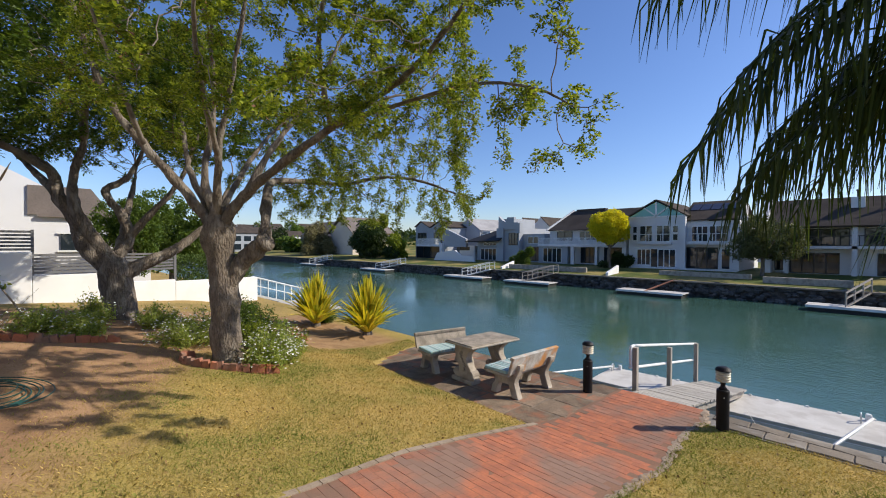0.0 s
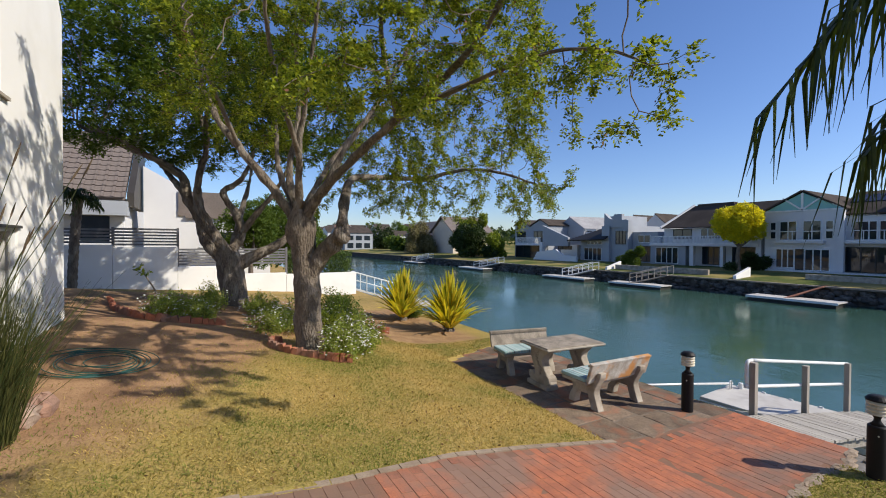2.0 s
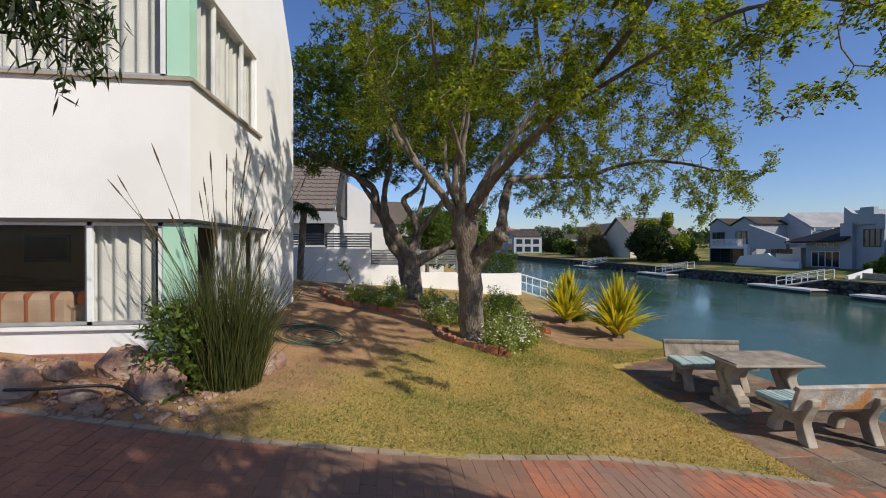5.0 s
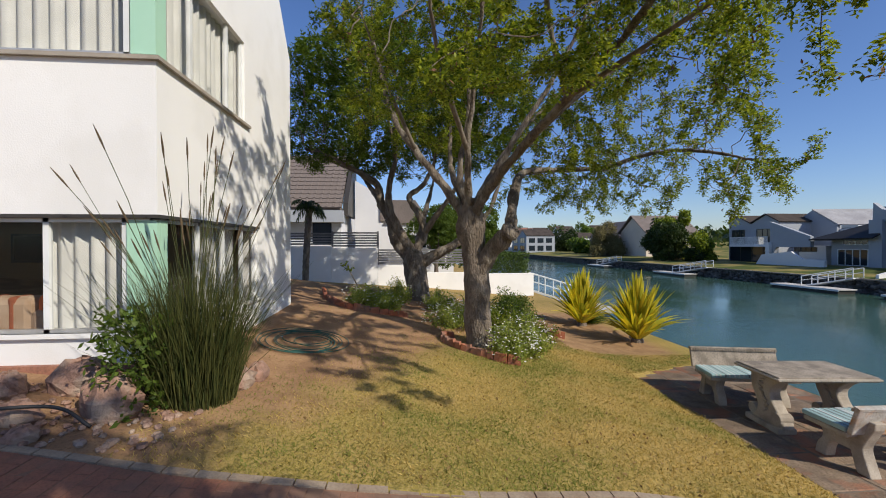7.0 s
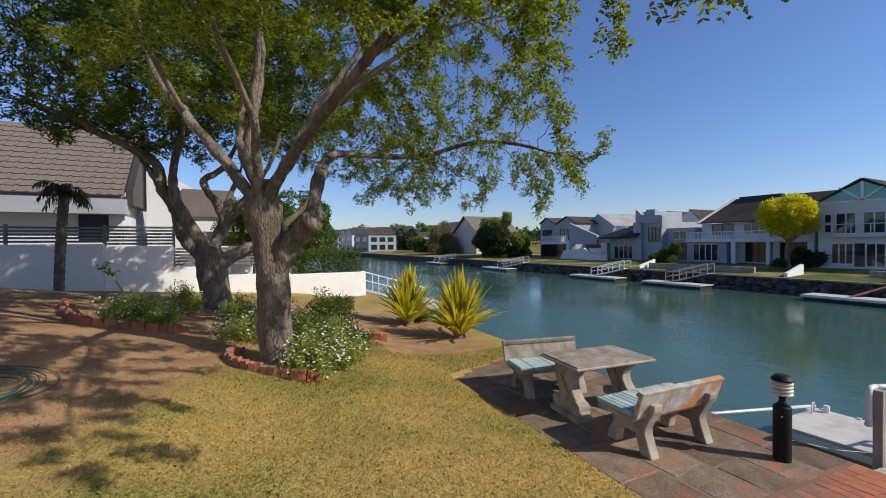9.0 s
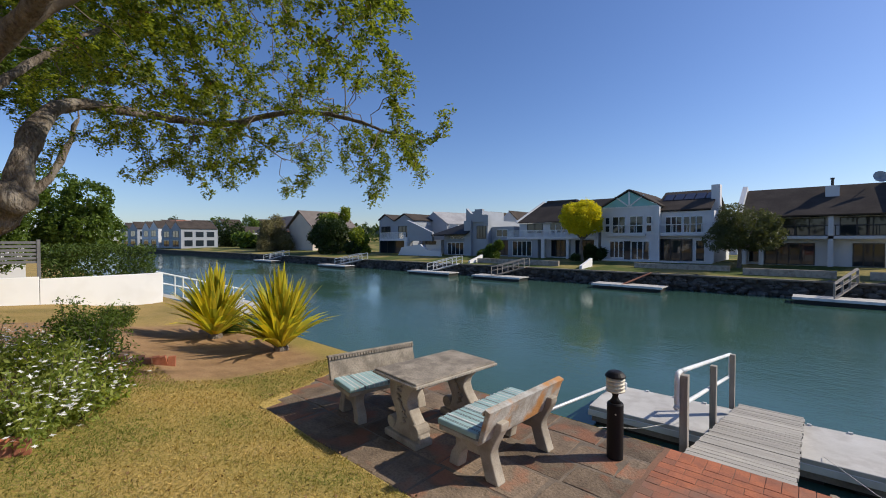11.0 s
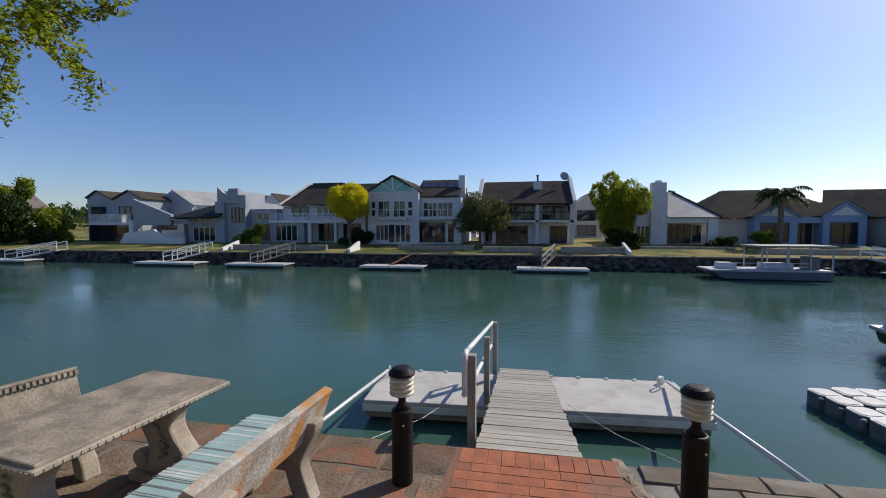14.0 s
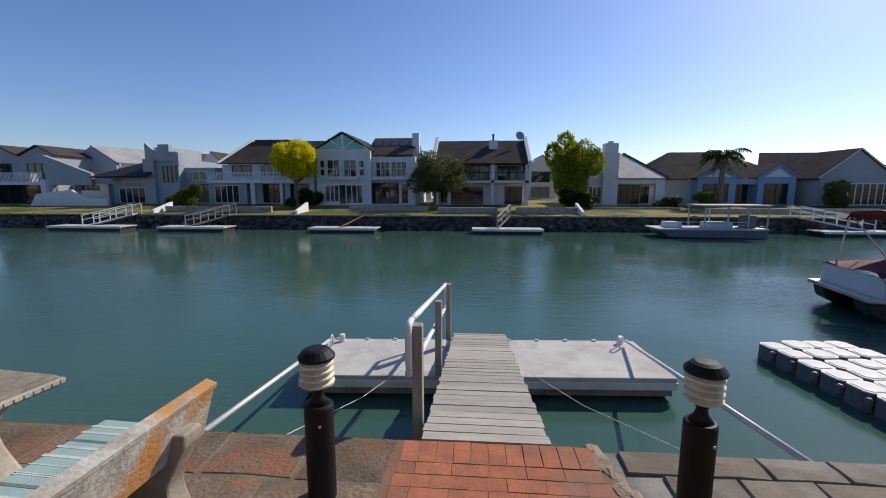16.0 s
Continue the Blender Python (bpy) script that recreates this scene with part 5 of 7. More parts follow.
LIMBS1 = [
    # long limb over the lawn, towards the path
    ([(0.1, -0.15, 2.35), (0.55, 0.1, 2.9), (1.3, 0.45, 3.4), (2.2, 0.8, 3.85), (3.15, 1.04, 4.17), (4.0, 1.05, 4.4), (4.8, 1.1, 4.9)], 0.14, 0.03),
    ([(2.2, 0.8, 3.85), (3.3, 1.25, 4.05), (4.5, 1.45, 4.05), (5.3, 1.5, 3.8), (5.75, 1.55, 3.5)], 0.05, 0.012),
    # level limb towards the water
    ([(0.5, 0.45, 2.1), (0.35, 0.55, 2.6), (-0.1, 0.75, 3.1), (-0.7, 1.15, 3.4), (-1.0, 2.0, 3.5), (-0.7, 2.75, 3.5), (0.1, 3.25, 3.62), (0.9, 3.7, 3.5), (1.6, 4.1, 3.2)], 0.145, 0.024),
    ([(-0.9, 2.4, 3.5), (-1.2, 3.3, 3.5), (-1.3, 4.0, 3.2)], 0.045, 0.012),
    # left limb
    ([(0.1, -0.25, 2.4), (0.0, -0.7, 3.05), (-0.15, -1.15, 3.65), (-0.35, -1.5, 4.2), (-0.7, -1.75, 5.0), (-0.95, -1.95, 5.9), (-1.0, -2.0, 6.7)], 0.12, 0.03),
    ([(-0.15, -1.15, 3.65), (0.6, -1.6, 4.5), (1.2, -2.0, 5.4)], 0.06, 0.018),
    # upright limbs
    ([(0.15, -0.2, 2.5), (0.05, -0.35, 3.3), (-0.15, -0.15, 4.4), (-0.1, -0.2, 5.5), (0.1, -0.3, 6.9)], 0.11, 0.025),
    ([(0.12, -0.2, 2.55), (-0.4, -0.45, 3.3), (-1.1, -0.4, 4.1), (-1.9, -0.3, 4.9), (-2.5, 0.0, 5.8)], 0.1, 0.022),
    ([(0.2, -0.2, 2.6), (0.6, -0.3, 3.5), (1.0, -0.25, 4.4), (1.35, -0.2, 5.2), (1.9, -0.2, 6.3)], 0.1, 0.022),
    ([(0.55, 0.1, 2.9), (0.7, 0.5, 3.7), (0.7, 1.1, 4.6), (0.8, 1.6, 5.6), (1.0, 1.9, 6.5)], 0.09, 0.022),
    ([(0.0, -0.1, 2.6), (-0.5, 0.4, 3.4), (-1.1, 1.1, 4.3), (-1.6, 1.9, 5.1), (-1.9, 2.5, 5.7)], 0.085, 0.02),
    ([(1.3, 0.45, 3.4), (1.6, 1.2, 4.1), (1.8, 2.1, 4.7), (2.0, 2.8, 4.9)], 0.065, 0.016),
    ([(2.2, 0.8, 3.85), (2.6, 0.4, 4.7), (3.2, 0.2, 5.5), (3.8, 0.0, 6.2)], 0.06, 0.016),
    ([(0.6, -0.3, 3.5), (1.6, -0.8, 4.4), (2.6, -1.1, 5.2), (3.4, -1.2, 5.9)], 0.065, 0.016),
]
rc = np.random.default_rng(311)


def crown_goals(n, centre, size, keep, r):
    """Points in a shell of an egg-shaped crown, drawn in clumps so that gaps stay open."""
    d = unit(r.normal(0, 1, (n // 9, 3)))
    seeds = np.array(centre) + d * np.array(size) * (r.uniform(0.2, 1.0, (n // 9, 1)) ** 0.5)
    p = np.repeat(seeds, 9, axis=0) + r.normal(0, 0.21, (len(seeds) * 9, 3))
    return p[keep(p[:, 0], p[:, 1], p[:, 2])]


def in_crown1(x, y, z):
    away = np.hypot(x - 0.2, y + 0.1)
    low = 4.3 - 0.28 * np.minimum(away, 4.6)
    return (z > low) & (y > -2.9) & ((x + y < 6.1) | (y < 1.9)) & (x > -3.4) & (x < 5.9) & (y < 4.9)


goals1 = np.concatenate([crown_goals(2700, (1.2, 0.9, 4.7), (4.4, 3.7, 3.3), in_crown1, rc)]
                        + [np.array(c) + rc.normal(0, 0.3, (26, 3)) for c in ((5.8, 1.5, 3.5), (5.1, 1.5, 3.9), (4.4, 1.4, 4.2), (3.6, 1.3, 4.2), (1.7, 4.2, 2.95), (0.9, 3.6, 2.95), (0.0, 4.3, 3.1), (-1.35, 4.1, 3.15), (2.1, 3.6, 3.05), (0.3, 3.2, 3.6), (-0.6, 2.6, 3.2), (0.4, 2.4, 3.3), (1.4, 3.0, 3.6), (2.6, 2.6, 3.9), (1.2, 2.2, 4.2), (-1.6, 3.2, 3.9), (3.3, 2.0, 4.3), (-1.0, 2.2, 3.05), (-1.8, 2.4, 3.2), (-0.4, 1.8, 3.1), (-2.2, 1.4, 3.4), (-1.5, 1.2, 3.6), (0.2, 2.6, 3.1), (-2.5, 2.6, 3.4), (-1.2, 3.0, 3.1), (0.4, 1.5, 3.6), (-0.5, 1.4, 3.8))])
grow(tree1, LIMBS1, 11, goals1, (0.11, 4, (0.044, 0.026), 15, 0.04), M_bark, M_bark_pale, M_leaf1, kill=0.27, pods=0.25, girth=0.72)
tree2 = thing("gnarled_tree", (-9.24, -5.46, 0.72), "gnarled old tree with thick forked limbs and dark dense crown", "tree")
part("trunk", roughen(Geo().tube(smooth_line([(0.1, 0.1, -0.3), (0.05, 0.05, 0.2), (0, 0, 0.8), (-0.02, -0.08, 1.25), (-0.05, -0.2, 1.6)]), [0.42, 0.4, 0.38, 0.36, 0.35] + [0.33] * 10 + [0.3, 0.28, 0.26, 0.24, 0.2, 0.12], 20), 0.06, 0.25), M_bark, tree2, smooth=True)
LIMBS2 = [
    ([(0, -0.1, 1.1), (-0.05, -0.6, 1.75), (-0.1, -0.75, 2.3), (-0.12, -1.05, 2.9), (-0.15, -1.15, 3.4), (-0.2, -1.6, 3.75), (-0.3, -2.4, 4.1), (-0.4, -3.3, 4.5)], 0.19, 0.05),
    ([(0, -0.15, 1.4), (0.0, -0.55, 2.1), (0.05, -0.8, 2.8), (0.05, -0.75, 3.5), (0.1, -0.6, 4.2), (0.2, -0.8, 5.2)], 0.17, 0.04),
    ([(0, 0.0, 1.0), (0.05, 0.6, 1.35), (0.1, 1.1, 1.6), (0.1, 1.7, 2.1), (0.1, 2.2, 2.7), (0.0, 2.6, 3.8)], 0.19, 0.04),
    ([(0, 0, 1.5), (-0.1, 0.25, 1.95), (-0.15, 0.1, 2.5), (-0.2, -0.2, 3.05), (-0.2, 0.2, 3.4), (-0.3, 0.5, 4.0), (-0.3, 0.7, 5.0)], 0.14, 0.04),
    ([(-0.1, 0.25, 1.95), (0.2, 0.6, 2.5), (0.4, 0.9, 2.9), (0.5, 1.3, 3.6), (0.6, 1.6, 4.6)], 0.10, 0.03),
    ([(-0.12, -1.05, 2.9), (-1.0, -1.6, 3.7), (-1.8, -2.2, 4.6)], 0.09, 0.03),
    ([(-0.15, -1.15, 3.4), (0.4, -2.2, 4.0), (0.7, -3.2, 4.4)], 0.08, 0.02),
    ([(0, 0, 1.4), (-0.9, 0.3, 2.6), (-2.0, 0.6, 3.6), (-3.2, 0.8, 4.3)], 0.11, 0.025),
    ([(0.1, -0.6, 4.2), (1.0, -0.6, 4.8), (1.9, -0.5, 5.3)], 0.08, 0.03),
]


def in_crown2(x, y, z):
    return (z > 4.3 - 0.14 * np.minimum(np.hypot(x, y), 4)) & (y > -4.1) & (x < 3.0)


grow(tree2, LIMBS2, 12, crown_goals(4600, (-0.2, -0.4, 5.5), (3.5, 3.8, 2.5), in_crown2, rc), (0.13, 3, (0.085, 0.045), 12, 0.07), M_bark, M_bark_pale, M_leaf2, reach=2.2, kill=0.25, step=0.17)


def leafy(name, label, at, size, material, seed, n=600, leaf=(0.22, 0.13), trunk=0.0, category="tree", group="", lumps=9, per=10, tight=False):
    """A crown of leaf clumps on branches; size is half width, half depth and height; trunk is the clear height below it."""
    r = np.random.default_rng(seed)
    t = thing(name, at, label, category, group)
    g = Geo()
    cz = trunk + size[2] * 0.5
    if tight:
        cs = [np.array([0, 0, cz]) + q * np.array([size[0], size[1], size[2] * 0.5]) * r.uniform(0.45, 0.78) for q in unit(r.normal(0, 1, (lumps, 3)))]
        rad = [r.uniform(0.26, 0.42) for _ in cs]
    else:
        cs = [np.array([r.normal(0, 0.45) * size[0], r.normal(0, 0.45) * size[1], cz + r.uniform(-0.42, 0.42) * size[2]]) for _ in range(lumps)]
        rad = [r.uniform(0.34, 0.6) for _ in cs]
    if trunk > 0:
        g.tube(smooth_line([(0, 0, -0.2), (r.normal(0, 0.06), 0, trunk * 0.5), (0, r.normal(0, 0.06), trunk + 0.1 * size[2])]), list(np.linspace(0.06, 0.035, 11) * size[2]), 8)
        part("trunk", g, M_bark, t, smooth=True)
    b = Geo()
    for c in cs:
        b.tube(bend((0, 0, trunk * 0.9), c, r, 5, 0.2), list(np.linspace(0.02, 0.008, 5) * size[2]), 5)
    part("branches", b, M_bark, t)
    pts = []
    for c, q in zip(cs, rad):
        d = unit(r.normal(0, 1, (n // lumps, 3))) * r.uniform(0.55, 1.0, (n // lumps, 1)) ** 0.5
        pts.append(c + d * np.array([size[0] * q, size[1] * q, size[2] * 0.5 * q * 1.15]))
    pts = np.concatenate(pts)
    pts = pts[pts[:, 2] > 0.03 * size[2]]
    quads("crown", leaves_at(pts, r, leaf[0], leaf[1], 0.5 * leaf[0], per=per), material, t)
    return t


leafy("round_tree", "round yellow-green tree on the far bank", (-15.3, 34.8, 0.1), (2.15, 1.9, 3.7), M_leaf_yellow, 21, 5600, (0.14, 0.09), 2.3, lumps=42, tight=True)
leafy("dark_tree", "dark green multi-stemmed tree on the far bank", (-2.75, 34, 0.1), (1.9, 1.7, 2.7), M_leaf_olive, 22, 3000, (0.14, 0.07), 1.6, lumps=18)
leafy("uneven_tree", "tall uneven yellow-green tree on the far bank", (9.2, 35, 0.1), (1.65, 1.4, 4.5), M_leaf_lime, 23, 5200, (0.14, 0.09), 0.9, lumps=18)
leafy("shrub", "dark shrub under the tree on the far bank", (9.3, 33.9, 0.1), (1.6, 1.0, 1.3), M_leaf_dark, 24, 800, (0.16, 0.08), 0, "shrub", lumps=8)
leafy("shrub", "rounded green shrub on the far bank", (-25.4, 34, 0.1), (1.2, 1.1, 1.9), M_leaf2, 25, 1000, (0.16, 0.09), 0, "shrub", lumps=8)
leafy("shrub", "dark shrub beside the yellow tree", (-14.9, 36, 0.1), (1.1, 0.9, 1.5), M_leaf_dark, 26, 700, (0.16, 0.09), 0, "shrub", lumps=7)
leafy("bamboo_clump", "tall dry yellowish bamboo clump", (-78, 35, 0), (4.0, 3, 7.2), mat("bamboo_leaf", (0.20, 0.17, 0.06), (0.15, 0.13, 0.05)), 27, 1600, (0.5, 0.12), 0, "bamboo", lumps=10)
leafy("shrub", "large dark shrub mass on the far bank", (-57.5, 34.5, 0), (5.5, 2.5, 4.6), M_leaf_dark, 28, 2200, (0.35, 0.2), 0, "shrub", lumps=14)
leafy("shrub", "bright green tree above the shrubs", (-58.5, 37, 0), (2.6, 2, 6.3), M_leaf1, 29, 1200, (0.3, 0.18), 1.0, "tree", lumps=9)
leafy("shrub", "bright green shrub on the far lawn", (-51.2, 35, 0), (1.8, 1.5, 3.4), M_leaf1, 30, 900, (0.3, 0.18), 0, "shrub", lumps=8)
leafy("shrub", "low green shrub before the blue house", (20.6, 35.6, 0.1), (0.9, 0.7, 1.1), M_leaf2, 35, 900, (0.13, 0.07), 0, "shrub", lumps=8)
leafy("shrub", "grey-green shrub before the grey house", (31.2, 35.6, 0.1), (1.3, 0.9, 2.0), M_leaf2, 36, 1000, (0.14, 0.08), 0, "shrub", lumps=9)
leafy("shrub", "small dark shrub by the far terrace", (17.6, 36.0, 0.1), (0.8, 0.6, 0.9), M_leaf_dark, 37, 700, (0.12, 0.07), 0, "shrub", lumps=7)
leafy("garden_tree", "rounded dark green tree behind the boundary wall", (-18.0, -4.2, 0.4), (1.5, 1.5, 2.4), M_leaf2, 31, 2200, (0.11, 0.06), 1.2, lumps=10)
leafy("garden_tree", "green tree behind the neighbouring wall", (-24, -1.5, 0.4), (2.6, 2.5, 3.6), M_leaf2, 32, 1800, (0.16, 0.09), 0.8, lumps=10)
for i, (x, y, sx, h) in enumerate(((-100, 40, 5, 3.4), (-130, 47, 7, 7), (-150, 64, 8, 8), (-175, 52, 7, 6), (-215, 74, 12, 12), (-112, 62, 6, 8), (-190, 58, 8, 8), (-240, 62, 9, 9), (-280, 66, 12, 11), (-330, 80, 18, 16), (-165, 70, 8, 11))):
    leafy("distant_tree", "distant dark green tree among houses", (x, y, 0), (sx, 3, h), M_leaf_dark if i % 2 else M_leaf2, 40 + i, 700, (0.7, 0.45), 0, group="distant trees", lumps=9, per=6)

# soft scrub on the distant rise
rs = np.random.default_rng(77)
sp = np.stack([rs.uniform(-420, 60, 2600), rs.uniform(90, 260, 2600), np.zeros(2600)], 1)
sp[:, 2] = [sheet_z(x, y) + rs.uniform(0, 5) for x, y, _ in sp]
tagged(quads("distant_woods", leaves_at(sp, rs, 2.4, 1.8, 1.6, per=6), M_leaf_dark), "dark scrubby woods on the distant rise", "woods", kind="stuff")


# ---- palms ----
def frond(g, base, heading, lift, length, droop, r, leaflet=0.55, n=34, width=0.028):
    """An arching feather frond: rachis tube plus hanging leaflets; returns leaflet quads."""
    d = np.array([math.cos(heading), math.sin(heading), 0])
    pts = []
    for i in range(9):
        t = i / 8
        pts.append(np.array(base) + d * length * (t - 0.18 * t * t * droop) + np.array([0, 0, length * (lift * t - droop * t * t)]))
    pts = np.array(pts)
    g.tube(pts, list(np.linspace(0.022, 0.005, 9)), 5)
    out = []
    side = np.array([-d[1], d[0], 0])
    for i in range(n):
        t = 0.14 + 0.86 * i / n
        k = min(int(t * 8), 7)
        p = pts[k] + (pts[k + 1] - pts[k]) * (t * 8 - k)
        fwd = unit(pts[k + 1] - pts[k])
        for s in (-1, 1):
            L = leaflet * (0.55 + 0.45 * math.sin(math.pi * min(1, t * 1.1))) * r.uniform(0.8, 1.15)
            e1 = unit(fwd * 0.5 + side * s * 0.8 + np.array([0, 0, -0.2]) + r.normal(0, 0.16, 3))
            e2 = unit(e1 * 0.5 + np.array([0, 0, -1.6]) + r.normal(0, 0.14, 3))
            a, b, c = p, p + e1 * L * 0.34, p + e1 * L * 0.34 + e2 * L * 0.66
            w = unit(np.cross(e1, np.array([0, 0, 1]) + r.normal(0, 0.2, 3))) * width / 2
            out.append([a - w * 0.6, a + w * 0.6, b + w, b - w])
            out.append([b - w, b + w, c + w * 0.12, c - w * 0.12])
    return out


def palm(name, label, at, height, fronds, length, seed, leaflet, trunk_r=0.14, lean=(0, 0), n=34, width=0.028, span=None, droop=1.0, chosen=()):
    r = np.random.default_rng(seed)
    t = thing(name, at, label, "palm tree")
    top = np.array([lean[0], lean[1], height])
    k = int(height / 0.11)
    line = [np.array([lean[0] * (i / k) ** 1.5, lean[1] * (i / k) ** 1.5, height * i / k - 0.1]) for i in range(k + 1)]
    part("trunk", Geo().tube(line, [trunk_r * (1.0 + (0.12 if i % 2 else -0.04) + 0.5 * max(0, 0.12 - i / k)) for i in range(k + 1)], 10), M_bark, t, smooth=True)
    g, lv = Geo(), []
    for i in range(fronds):
        a = (span[0] + (span[1] - span[0]) * i / max(1, fronds - 1)) if span else 2 * math.pi * i / fronds
        lift = r.uniform(0.25, 1.0)
        lv += frond(g, top + np.array([0, 0, -0.1 + 0.15 * lift]), a + r.normal(0, 0.12), lift, length * r.uniform(0.85, 1.1), droop * r.uniform(0.8, 1.15), r, leaflet, n, width)
    for a, lift, L, dr in chosen:
        lv += frond(g, top, radians(a), lift - 0.04, L + 0.12, dr, r, 0.84, 54, 0.015)
    part("stalk_mass", g, M_palm, t)["kind"] = "stuff"
    quads("foliage", np.array(lv), M_palm, t)
    return t


FRONDS = [(202, 0.66, 2.5, 0.86), (197, 0.9, 2.4, 1.0), (199, 1.0, 2.65, 0.8), (208, 0.7, 2.2, 0.76), (206, 1.1, 2.2, 0.7), (180, 0.6, 2.1, 0.85), (158, 0.5, 2.1, 0.85), (134, 0.45, 2.0, 0.9), (214, 0.9, 2.6, 0.72), (188, 0.65, 2.2, 0.92), (176, 0.5, 2.0, 0.8), (192, 0.4, 2.1, 0.72), (168, 0.7, 2.0, 0.8)]
palm("feather_palm", "feather palm with long drooping dark green fronds", (4.85, -3.35, 0.25), 3.35, 44, 2.2, 51, 0.62, 0.17, (-0.15, 0), 50, 0.024, span=(radians(232), radians(470)), droop=0.9, chosen=FRONDS)
# Out-of-view palm, added only to cast shade on the brick path.
palm("feather_palm", "unseen feather palm added to shade the brick path", (7.1, -3.55, 0.3), 6.2, 100, 2.6, 55, 0.65, 0.18, (0.0, 0), 44, 0.045, droop=0.85)
palm("bank_palm", "feather palm on the far bank before the blue house", (21.9, 36, 0.1), 4.3, 22, 2.1, 52, 0.6, 0.2, (0, 0), 20, 0.09)
palm("small_palm", "small dark palm before the boundary wall", (-14.8, -9.96, ground_z(-14.8, -9.96)), 3.2, 18, 0.8, 53, 0.35, 0.13, (0.1, 0.2), 14, 0.04)
palm("bank_palm", "dark palm among the shrubs of the far bank", (-61, 36, 0.1), 6.0, 18, 2.4, 54, 0.8, 0.2, (0, 0), 16, 0.14)

# ---- concrete table and benches on the patio ----
def s_leg(g, w, h, foot, thick, top, bulge=1.0):
    """The outline of an S-shaped cast leg in (a, z), pushed to its thickness along y."""
    n = 14
    left, right = [], []
    for i in range(n + 1):
        t = i / n
        mid = bulge * 0.05 * math.sin(2 * math.pi * t + 0.5)
        half = w * (0.5 + 0.28 * (2 * t - 1) ** 2 - 0.1 * math.sin(math.pi * t))
        left.append((mid - half, t * h))
        right.append((mid + half, t * h))
    return g.prism(left + right[::-1], -thick / 2, thick / 2)


table = thing("garden_table", (-1.78, -0.7, 0), "weathered cast concrete garden table with carved edge", "table", rz=-6)
part("tabletop", Geo().box(-0.37, 0.37, -0.6, 0.6, 0.67, 0.735), M_tabletop, table, bevel=0.012)
rim = part("rim", Geo().box(-0.39, 0.39, -0.62, 0.62, 0.685, 0.715), M_concrete, table, "carved border", bevel=0.008)
carve = Geo()
for i in range(30):
    y = -0.6 + i * 0.0414
    carve.box(0.385, 0.394, y - 0.011, y + 0.011, 0.692, 0.709).box(-0.394, -0.385, y - 0.011, y + 0.011, 0.692, 0.709)
for i in range(18):
    x = -0.36 + i * 0.0424
    carve.box(x - 0.012, x + 0.012, -0.625, -0.615, 0.692, 0.709)
part("carving", carve, M_concrete, table)
for y in (-0.42, 0.42):
    p = part("pedestal", s_leg(Geo(), 0.36, 0.62, 0.5, 0.15, 0.7, 1.4), M_concrete, table, bevel=0.02)
    p.location = (0, y, 0.06)
    f = part("foot", Geo().box(-0.28, 0.28, y - 0.12, y + 0.12, 0.002, 0.075), M_concrete, table, bevel=0.015)
    for sx, sr in ((0.2, 0.085), (-0.2, 0.07)):
        part("scroll", Geo().tube([(sx, y - 0.085, 0.16), (sx, y + 0.085, 0.16)], sr, 14), M_concrete, table, bevel=0.01)
    rel = Geo()
    for k in range(7):
        a = k * 0.75
        rel.tube([(0.03 * math.sin(a), y - 0.085, 0.2 + 0.055 * k), (0.09 * math.sin(a + 0.9), y - 0.09, 0.24 + 0.055 * k), (0.02 * math.sin(a + 2), y - 0.085, 0.27 + 0.055 * k)], 0.014, 5)
    part("relief", rel, M_concrete, table, "carved leaf scroll")


